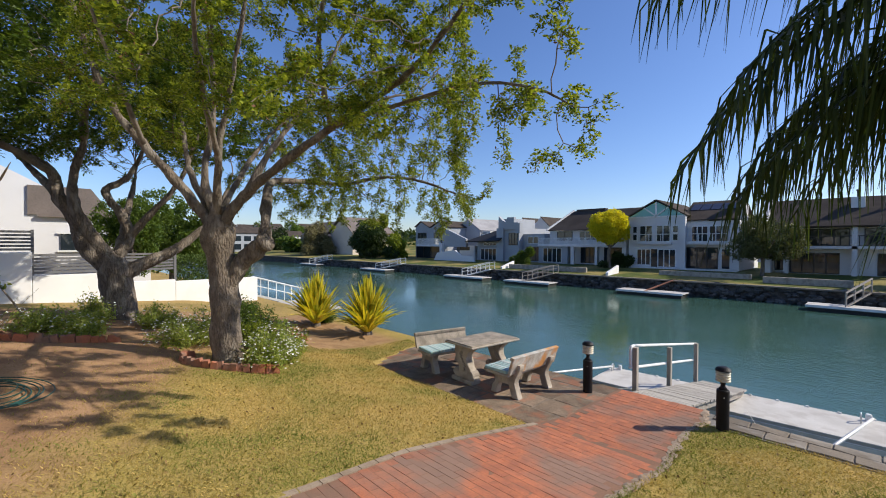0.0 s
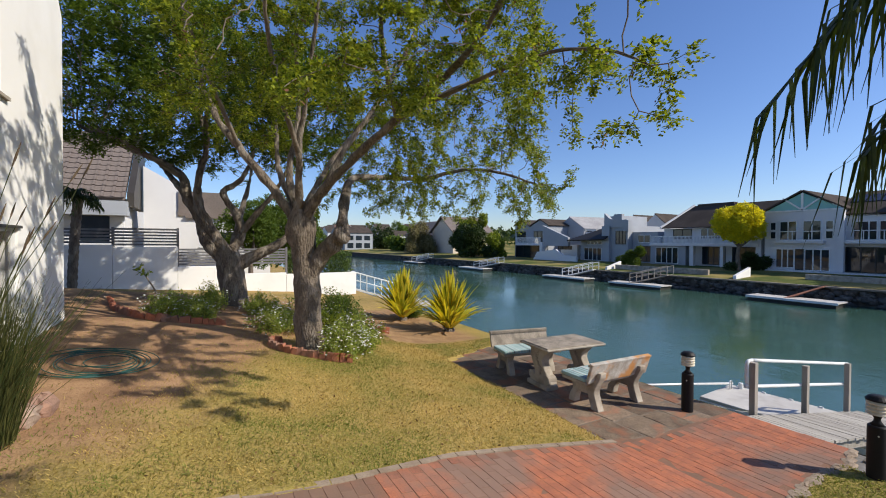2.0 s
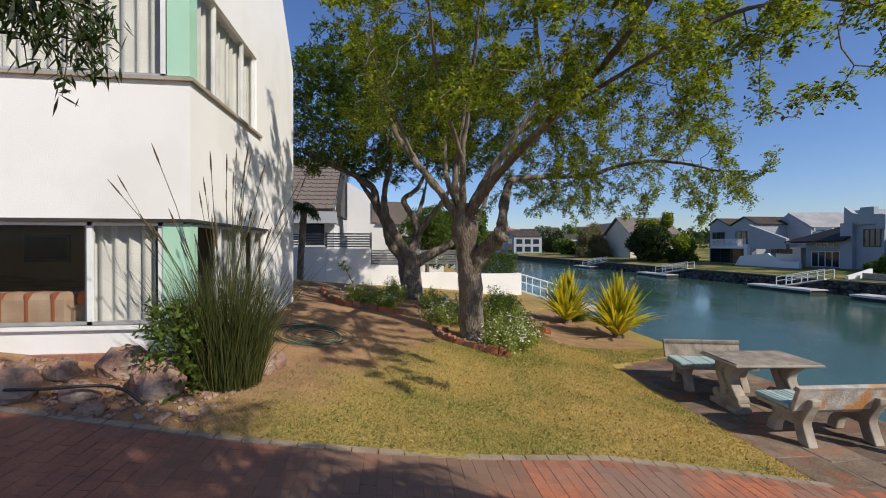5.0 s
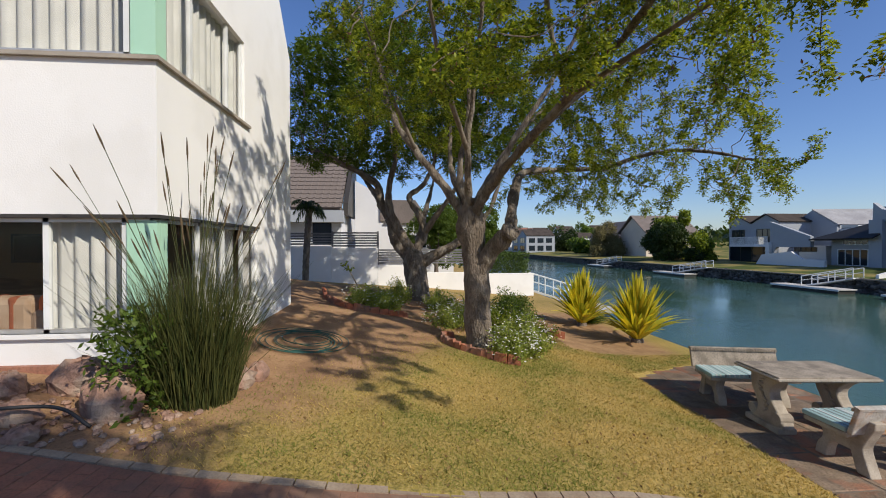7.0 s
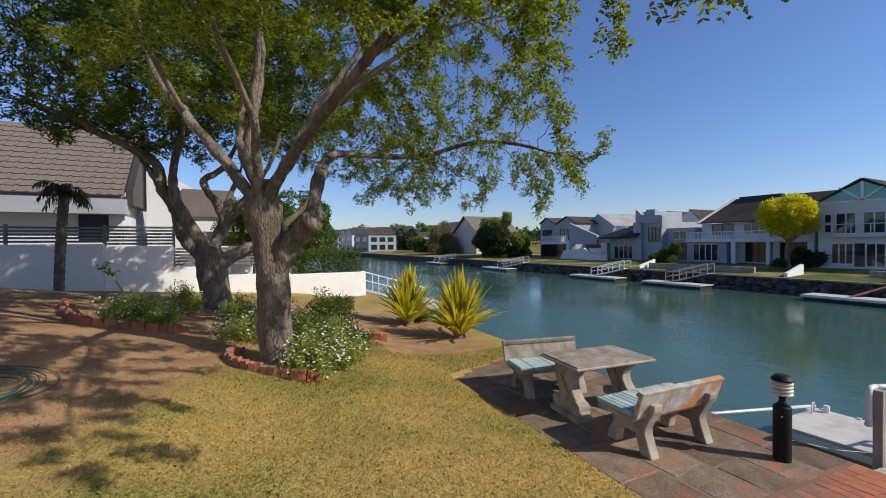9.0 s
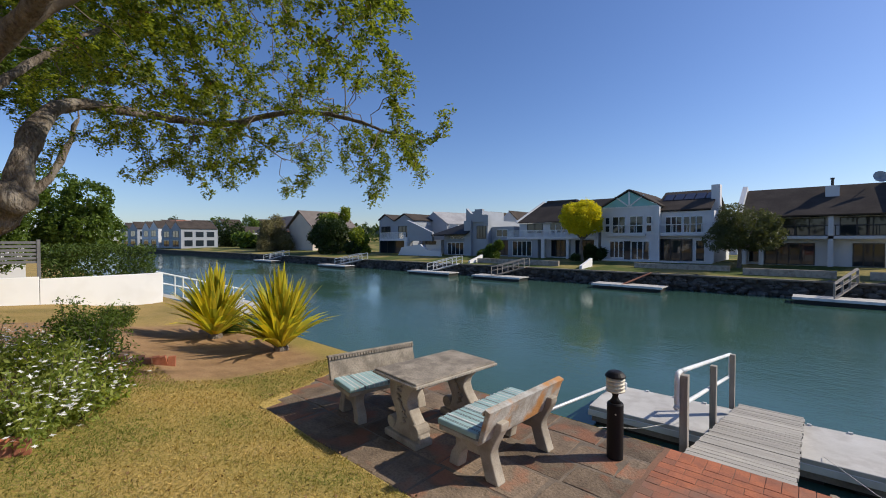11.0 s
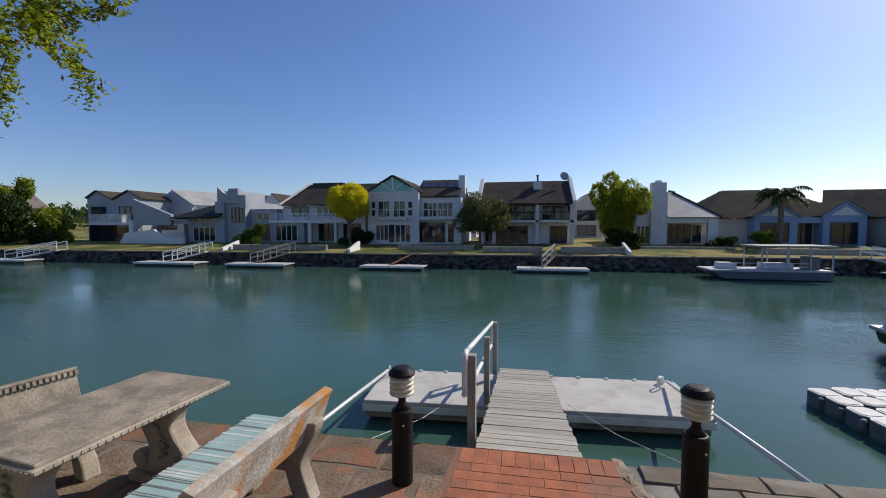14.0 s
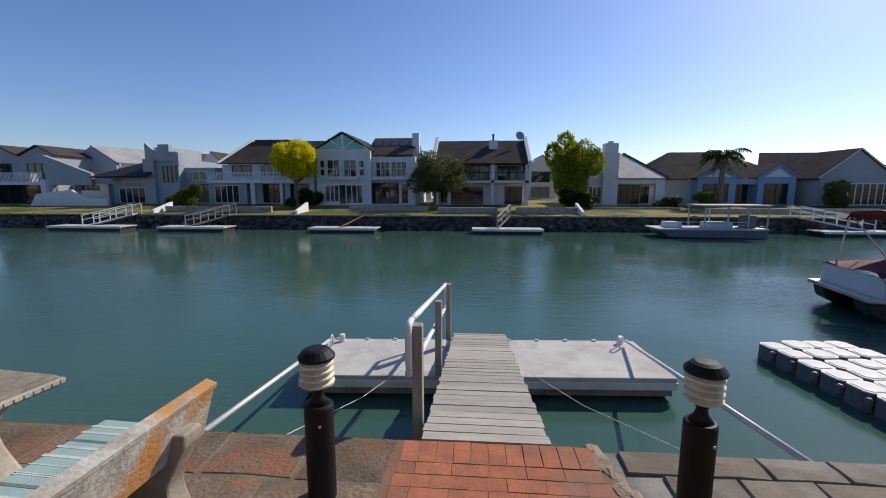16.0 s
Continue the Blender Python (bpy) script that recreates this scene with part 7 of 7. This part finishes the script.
def edging(name, ctrl, label, seed):
    """Red bricks set on edge along a bed, each leaning a little."""
    r = random.Random(seed)
    e = thing(name, (0, 0, 0), label, "bed edging", "brick edgings")
    line = smooth_line([(x, y, 0) for x, y in ctrl], 12)
    d = np.concatenate([[0], np.cumsum(np.linalg.norm(np.diff(line, axis=0), axis=1))])
    first = None
    s = 0.0
    while s < d[-1]:
        x, y = np.interp(s, d, line[:, 0]), np.interp(s, d, line[:, 1])
        x2, y2 = np.interp(s + 0.05, d, line[:, 0]), np.interp(s + 0.05, d, line[:, 1])
        if first is None:
            first = part("brick", Geo().box(-0.05, 0.05, -0.035, 0.035, -0.08, 0.12), M_brick, e)
            ob = first
        else:
            ob = new("brick", first.data)
            ob.parent = e
        ob.matrix_basis = pose(float(x), float(y), ground_z(x, y) + r.uniform(-0.02, 0.03), r.uniform(-14, 14), r.uniform(-16, 16), math.degrees(math.atan2(y2 - y, x2 - x)) + r.uniform(-12, 12))
        s += r.uniform(0.095, 0.115)
    return e


edging("brick_edging", [(-4.78, -4.9), (-4.55, -5.1), (-4.15, -4.98), (-3.78, -4.62), (-3.5, -4.25), (-3.42, -3.95)], "tumbled red brick edging round the tree bed", 1)
edging("brick_edging", [(-8.3, -7.95), (-7.3, -7.7), (-6.6, -7.2), (-6.32, -6.5), (-6.2, -5.75)], "curved red brick edging of the flower bed", 2)
edging("brick_edging", [(-6.5, -2.95), (-6.3, -2.5), (-6.15, -2.1)], "short row of half-buried red edging bricks", 3)

# ---- reed clump, rocks and hoses by the building ----
reed = thing("reed_clump", (-1.08, -7.78, 0.82), "tall dark green reed clump with dry seed heads", "reed clump")
rr = np.random.default_rng(71)
sq = []
for i in range(2600):
    a, u = rr.uniform(0, 2 * math.pi), math.sqrt(rr.uniform(0, 1))
    b0 = np.array([math.cos(a) * 0.33 * u, math.sin(a) * 0.33 * u, -0.03])
    L = rr.uniform(0.5, 1.5) * (1.05 - 0.2 * u)
    lean_ = abs(rr.normal(0.04, 0.11)) + 0.15 * u
    way = np.array([math.cos(a) + rr.normal(0, 0.5), math.sin(a) + rr.normal(0, 0.5), 0]) * lean_
    tip = b0 + way * L + np.array([0, 0, L])
    s = unit(np.cross(tip - b0, rr.normal(0, 1, 3))) * rr.uniform(0.002, 0.0042)
    m_ = b0 + way * L * 0.35 + np.array([0, 0, 0.52 * L]) + rr.normal(0, 0.022, 3)
    sq += [[b0 - s, b0 + s, m_ + s, m_ - s], [m_ - s, m_ + s, tip + s * 0.3, tip - s * 0.3]]
quads("stem_mass", np.array(sq), M_reed, reed)["kind"] = "stuff"
for i in range(46):
    a = rr.uniform(0, 2 * math.pi)
    k = rr.uniform(0.15, 0.95)
    tip = np.array([math.cos(a) * k, math.sin(a) * k, rr.uniform(1.55, 2.5) - 0.25 * k])
    ln = bend((0, 0, 0.3), tip, rr, 6, 0.06, 0.03)
    part("flower_stalk", Geo().tube(ln, 0.003, 4), M_reed, reed)
    d = unit(ln[-1] - ln[-2])
    part("seed_head", Geo().tube([ln[-1] - d * 0.02, ln[-1] + d * 0.04, ln[-1] + d * 0.1, ln[-1] + d * 0.17], [0.004, 0.008, 0.007, 0.002], 5), M_reed_head, reed, "dry brown seed head")
quads("undergrowth", leaves_at(np.stack([rr.uniform(0.2, 0.62, 90), rr.uniform(-0.55, -0.12, 90), rr.uniform(0.0, 0.95, 90)], 1), rr, 0.07, 0.034, 0.05, per=14), M_leaf2, reed, "bright green broad leaves")

rk = random.Random(17)
for i, (x, y, s, h, lab) in enumerate(((-0.62, -8.25, 0.26, 0.24, "large reddish rock"), (-1.0, -8.75, 0.24, 0.22, "large reddish rock"), (-0.35, -8.75, 0.16, 0.12, "reddish rock"), (-0.1, -8.5, 0.11, 0.08, "small orange rock"), (-1.45, -7.6, 0.26, 0.14, "pale banded rock"), (-1.75, -7.45, 0.16, 0.13, "pale rock"), (-0.3, -9.3, 0.28, 0.2, "large shaded rock"), (-0.8, -9.2, 0.18, 0.14, "reddish rock"), (-0.5, -9.6, 0.2, 0.15, "grey rock"))):
    g = Geo().blob((0, 0, h * 0.35), (s, s * 0.75, h), rk, 14, 0.14)
    ob = part("rock", g, M_rock)
    ob.matrix_basis = pose(x, y, ground_z(x, y), 0, 0, rk.uniform(0, 180))
    tagged(ob, lab + " lying in the bed by the building", "rock", "bed rocks")
pebbles = Geo()
for i in range(260):
    x, y = rk.uniform(-1.15, 0.0), rk.uniform(-9.8, -7.6)
    s = rk.uniform(0.015, 0.05)
    pebbles.blob((x, y, ground_z(x, y) + s * 0.3), (s, s * 0.8, s * 0.6), rk, 6, 0.2)
tagged(part("pebbles", pebbles, M_rock), "scattered small pale pebbles in the bed", "pebbles", kind="stuff")

coil = []
for i in range(300):
    a = i * 0.16
    q = 0.42 + 0.15 * math.sin(i * 0.031) + 0.10 * math.sin(i * 0.113 + 1.0)
    x, y = -3.4 + 0.07 * math.sin(i * 0.024) + math.cos(a) * q * 1.15, -7.32 + 0.08 * math.sin(i * 0.017) + math.sin(a) * q
    coil.append((x, y, ground_z(x, y) + 0.022 + 0.008 * (1 + math.sin(i * 0.07))))
tagged(part("garden_hose", Geo().tube(coil, 0.0065, 6), M_hose, smooth=True), "coiled green garden hose lying on bare soil", "garden hose")
h2 = smooth_line([(0.02, -9.9, 1.1), (-0.15, -9.3, 1.14), (-0.1, -8.9, 1.16), (-0.3, -8.45, 1.1), (-0.32, -8.2, 0.93)], 8)
tagged(part("irrigation_hose", Geo().tube(h2, 0.014, 6), M_hose_dark, smooth=True), "black irrigation hose arching over the rocks", "hose")

# ---- tree beside the path, one branch overhead ----
side_tree = thing("willowy_tree", (3.5, -9.4, ground_z(3.5, -9.4)), "slender tree with narrow hanging dark leaves", "tree")
part("trunk", Geo().tube(smooth_line([(0, 0, -0.2), (0.05, 0, 1.2), (0, 0.1, 2.6), (0.1, 0.2, 4.2)]), list(np.linspace(0.11, 0.05, 16)), 8), M_bark, side_tree, smooth=True)
rw = np.random.default_rng(91)
tips, br = [], Geo()
for a, b in (((0, 0.1, 2.5), (-1.75, 1.85, 2.4)), ((0, 0.1, 2.4), (-1.5, 1.7, 2.6)), ((0.05, 0.2, 3.4), (-1.2, 1.2, 3.6)), ((0.05, 0.2, 3.6), (1.0, 0.8, 4.2)), ((0, 0.1, 3.0), (0.7, -1.2, 3.5)), ((0, 0.1, 3.2), (-1.1, -0.8, 3.9))):
    ln = bend(a, b, rw, 8, 0.12, 0.12)
    br.tube(ln, list(np.linspace(0.03, 0.008, 8)), 6)
    for p in ln[3:]:
        for k in range(4):
            e = p + unit(rw.normal(0, 1, 3) + np.array([0, 0, -0.5])) * rw.uniform(0.12, 0.32)
            br.tube([p, (p + e) / 2 + np.array([0, 0, 0.02]), e], [0.006, 0.005, 0.003], 4)
            tips += [e, (p + e) / 2]
for k in range(26):
    p = np.array([-1.97, 1.78, 2.5]) + rw.normal(0, 1, 3) * np.array([0.2, 0.15, 0.06])
    e = p + np.array([rw.normal(0, 0.09), rw.normal(0, 0.09), -rw.uniform(0.1, 0.4)])
    br.tube(bend((-1.75, 1.9, 2.4), p, rw, 4, 0.2), [0.007, 0.006, 0.005, 0.004], 4)
    ln = bend(p, e, rw, 5, 0.15)
    br.tube(ln, [0.005, 0.004, 0.004, 0.003, 0.002], 4)
    tips += list(ln[1:])
part("branch_mass", br, M_bark, side_tree)["kind"] = "stuff"
quads("crown", leaves_at(np.array(tips), rw, 0.10, 0.015, 0.035, droop=1.3, per=9), M_palm, side_tree)

# ---- lawn blades ----
rg = np.random.default_rng(101)
n_bl = 330000
gx, gy = rg.uniform(-6.5, 5.0, n_bl), rg.uniform(-9.4, 0.45, n_bl)
wild = np.array([noise.noise((x * 0.9, y * 0.9, 3)) for x, y in zip(gx[::10], gy[::10])]).repeat(10)[:n_bl]
dry = -0.26 * gx - 0.42 * gy + 0.8 + 0.9 * wild
keep = rg.uniform(0, 1, n_bl) < np.clip((4.3 - dry) / 0.9, 0.03, 1)
pe = np.array([path_edges(y) for y in np.linspace(-9.5, 0.6, 200)])
li, ri = np.interp(gy, np.linspace(-9.5, 0.6, 200), pe[:, 0]), np.interp(gy, np.linspace(-9.5, 0.6, 200), pe[:, 1])
keep &= ~((gx > li - 0.1) & (gx < ri + 0.03))
keep &= ~((gy > -1.86) & (gx < 0.4) & (gx > -4.45 + 0.42 * np.maximum(0, -0.4 - gy)))
keep &= ~((gx > 1.6) & (gy > 0.02)) & ~((gx < -1.0) & (gy < -8.1)) & ~((gx < 0) & (gy < -7.9))
keep &= ~((gx < -4.6) & (gy > 0.2)) & ~((gx < -5.15) & (gy > -2.4))
gx, gy = gx[keep], gy[keep]
gz = np.array([sheet_z(x, y) for x, y in zip(gx, gy)]) - 0.004
k = len(gx)
p = np.stack([gx, gy, gz], 1)
a = rg.uniform(0, 2 * np.pi, k)
d = np.stack([np.cos(a), np.sin(a), np.zeros(k)], 1)
s = np.stack([-np.sin(a), np.cos(a), np.zeros(k)], 1) * rg.uniform(0.0018, 0.0036, (k, 1))
L = rg.uniform(0.012, 0.036, (k, 1))
tilt = rg.uniform(0.2, 1.5, (k, 1))
tip = p + d * L * tilt + np.array([0, 0, 1]) * L
mid = p + d * L * tilt * 0.35 + np.array([0, 0, 0.6]) * L
tagged(quads("grass", np.stack([p - s, p + s, tip, mid - s * 0.9], 1), M_blade), "short dry yellow-green lawn grass", "grass", kind="stuff")
fall = rg.choice(k, 2600, replace=False)
tagged(quads("fallen_leaves", leaves_at(p[fall] + np.array([0, 0, 0.018]), rg, 0.035, 0.02, 0.01, per=1), mat("fallen_leaf", (0.22, 0.12, 0.05), (0.30, 0.2, 0.07))), "small brown fallen leaves on the lawn", "leaf litter", kind="stuff")

# ---- paving: path, patio, quay edge ----
walkway = thing("brick_path", (0, 0, 0), "red brick garden path in running bond", "path")
walkway["kind"] = "structure"
bedv, nseg = [], 60
for i in range(nseg + 1):
    y = -9.9 + (0.55 + 9.9) * i / nseg
    a_, b_ = path_edges(y)
    z = ground_z(0.8, y) - 0.0005
    bedv += [(a_ - 0.06, y, z), (b_ + 0.05, y, z)]
part("joint_sand", Geo().add(bedv, [(2 * i, 2 * i + 1, 2 * i + 3, 2 * i + 2) for i in range(nseg)]), M_joint, walkway)
rq = random.Random(31)
BL, BW, BH, GAP = 0.222, 0.108, 0.07, 0.005


def brick_geo(g, m, l_=BL, w_=BW):
    c = 0.002
    x, y = l_ / 2, w_ / 2
    v = [(-x, -y, -BH), (x, -y, -BH), (x, y, -BH), (-x, y, -BH), (-x, -y, -c), (x, -y, -c), (x, y, -c), (-x, y, -c), (-x + c, -y + c, 0), (x - c, -y + c, 0), (x - c, y - c, 0), (-x + c, y - c, 0)]
    f = [(8, 9, 10, 11)] + [(i, (i + 1) % 4, (i + 1) % 4 + 4, i + 4) for i in range(4)] + [(i + 4, (i + 1) % 4 + 4, (i + 1) % 4 + 8, i + 8) for i in range(4)]
    g.add([m @ Vector(q) for q in v], f)


full = Geo()
brick_geo(full, Matrix.Identity(4))
head = Geo()
brick_geo(head, Matrix.Identity(4), BW, BL)
full_ob = head_ob = None
rest = Geo()
count = 0
y = 0.55 - BL / 2
a_, b_ = path_edges(0.45)
x = a_ + BW / 2
while x < b_ - 0.02:
    if head_ob is None:
        head_ob = part("brick", head, M_brick, walkway)
        ob = head_ob
    else:
        ob = new("brick", head_ob.data)
        ob.parent = walkway
    ob.matrix_basis = pose(x, y, 0.004 + rq.uniform(-0.003, 0.003), rq.uniform(-0.8, 0.8), rq.uniform(-0.8, 0.8), rq.uniform(-1, 1))
    x += BW + GAP
y = 0.55 - BL - GAP - BW / 2
row = 0
while y > -9.6:
    a_, b_ = path_edges(y)
    z = ground_z(0.8, y)
    tilt_ = -math.degrees(math.atan2(ground_z(0.8, y - 0.05) - ground_z(0.8, y + 0.05), 0.1))
    x = a_ + (BL / 2 if row % 2 else 0.0) - rq.uniform(0, 0.02)
    while x < b_ - 0.06:
        l_ = BL
        if x - BL / 2 < a_ - 0.03:
            l_ = BL / 2
            x = a_ + l_ / 2
        m = pose(x, y, z + 0.002 + rq.uniform(-0.002, 0.002), tilt_ + rq.uniform(-0.5, 0.5), rq.uniform(-0.4, 0.4), rq.uniform(-1.2, 1.2))
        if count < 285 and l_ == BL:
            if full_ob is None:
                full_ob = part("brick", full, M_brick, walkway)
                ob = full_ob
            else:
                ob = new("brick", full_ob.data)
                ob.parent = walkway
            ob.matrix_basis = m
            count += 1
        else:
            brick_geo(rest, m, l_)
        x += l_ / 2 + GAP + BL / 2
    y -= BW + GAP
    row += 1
# Remaining bricks, in a darker and browner base colour than the first ones.
part("brick_rest", rest, M_brick_rest, walkway, "duller brownish-red paving bricks")["kind"] = "stuff"
kerb = Geo()
for i in range(36):
    y0, y1 = -9.6 + i * 0.218, -9.6 + (i + 1) * 0.218 - 0.012
    xa, xb = path_edges(y0)[0], path_edges(y1)[0]
    za, zb = ground_z(0.3, y0) + 0.012, ground_z(0.3, y1) + 0.012
    kerb.add([(xa - 0.085, y0, za - 0.1), (xa - 0.01, y0, za - 0.1), (xb - 0.01, y1, zb - 0.1), (xb - 0.085, y1, zb - 0.1), (xa - 0.085, y0, za), (xa - 0.01, y0, za), (xb - 0.01, y1, zb), (xb - 0.085, y1, zb)], [(4, 5, 6, 7), (0, 1, 5, 4), (1, 2, 6, 5), (2, 3, 7, 6), (3, 0, 4, 7)])
    if i % 3 == 2:
        part("kerb", kerb, M_verge, walkway, "worn concrete kerb")
        kerb = Geo()

patio = thing("flagstone_patio", (0, 0, 0), "worn brown sandstone flagstone patio by the water", "patio")
patio["kind"] = "structure"
part("mortar_bed", Geo().prism([(-3.85, -1.84), (0.16, -1.84), (0.3, -1.2), (0.37, 0.55), (-4.45, 0.55), (-4.42, -0.4)], -0.12, -0.004, "z"), M_mortar, patio)


def flag(x0, x1, y0, y1, r, parent, m, z=0.0, rough=0.02):
    """One stone slab with an uneven outline, a worn bevel and a slightly tilted top."""
    base = [(x0, y0), ((x0 + x1) / 2, y0), (x1, y0), (x1, (y0 + y1) / 2), (x1, y1), ((x0 + x1) / 2, y1), (x0, y1), (x0, (y0 + y1) / 2)]
    o = [(a + r.uniform(-rough, rough), b + r.uniform(-rough, rough)) for a, b in base]
    cx, cy = (x0 + x1) / 2, (y0 + y1) / 2
    h = [z + r.uniform(-0.006, 0.006) for _ in o]
    inn = [(cx + (a - cx) * 0.965, cy + (b - cy) * 0.955) for a, b in o]
    v = [(a, b, z - 0.07) for a, b in o] + [(a, b, q - 0.008) for (a, b), q in zip(o, h)] + [(a, b, q) for (a, b), q in zip(inn, h)] + [(cx, cy, z + r.uniform(-0.003, 0.006))]
    f = [(i, (i + 1) % 8, (i + 1) % 8 + 8, i + 8) for i in range(8)] + [(i + 8, (i + 1) % 8 + 8, (i + 1) % 8 + 16, i + 16) for i in range(8)] + [(i + 16, (i + 1) % 8 + 16, 24) for i in range(8)]
    return part("flagstone", Geo().add(v, f), m, parent)


rf = random.Random(23)
y = -1.82
while y < 0.5:
    hgt = min(rf.uniform(0.36, 0.56), 0.545 - y)
    if 0.545 - (y + hgt) < 0.2:
        hgt = 0.545 - y
    ym = y + hgt / 2
    x = -4.42 + 0.42 * max(0, -0.4 - ym) + 0.0
    xe = float(np.interp(ym, (-1.84, -1.2, 0.56), (0.12, 0.28, 0.35)))
    while x < xe - 0.05:
        w_ = min(rf.uniform(0.34, 0.78), xe - x)
        if xe - (x + w_) < 0.18:
            w_ = xe - x
        flag(x + 0.012, x + w_ - 0.012, y + 0.012, y + hgt - 0.012, rf, patio, M_flag, 0.0, 0.014)
        x += w_
    y += hgt
low = thing("patio_kerb", (0, 0, 0), "rough stone edging between patio and lawn", "kerb")
low["kind"] = "structure"
for i in range(9):
    x0 = -3.75 + i * 0.43
    flag(x0, x0 + 0.41, -1.93, -1.845, rf, low, M_slab, 0.015, 0.012)

edge = thing("quay_edge", (0, 0, 0), "grey concrete slabs along the quay", "quay edge")
edge["kind"] = "structure"
part("mortar_bed", Geo().box(1.62, 14, 0.06, 0.548, -0.12, -0.025), M_hull, edge)
for j, (y0, y1, off) in enumerate(((0.335, 0.545, 0.0), (0.085, 0.325, 0.2))):
    x = 1.78 + off
    while x < 9:
        flag(x + 0.006, x + 0.424, y0, y1, rf, edge, M_slab, -0.004, 0.005)
        x += 0.43
verge = Geo()
for i in range(44):
    y = 0.5 - i * 0.082 + rf.uniform(-0.02, 0.02)
    xr = path_edges(y)[1]
    verge.blob((xr + 0.03 + rf.uniform(-0.015, 0.02), y, ground_z(1.7, y) - 0.012), (rf.uniform(0.03, 0.075), rf.uniform(0.07, 0.12), rf.uniform(0.014, 0.026)), rf, 8, 0.25)
part("verge", verge, M_verge, walkway, "crumbling mortar verge")["kind"] = "stuff"
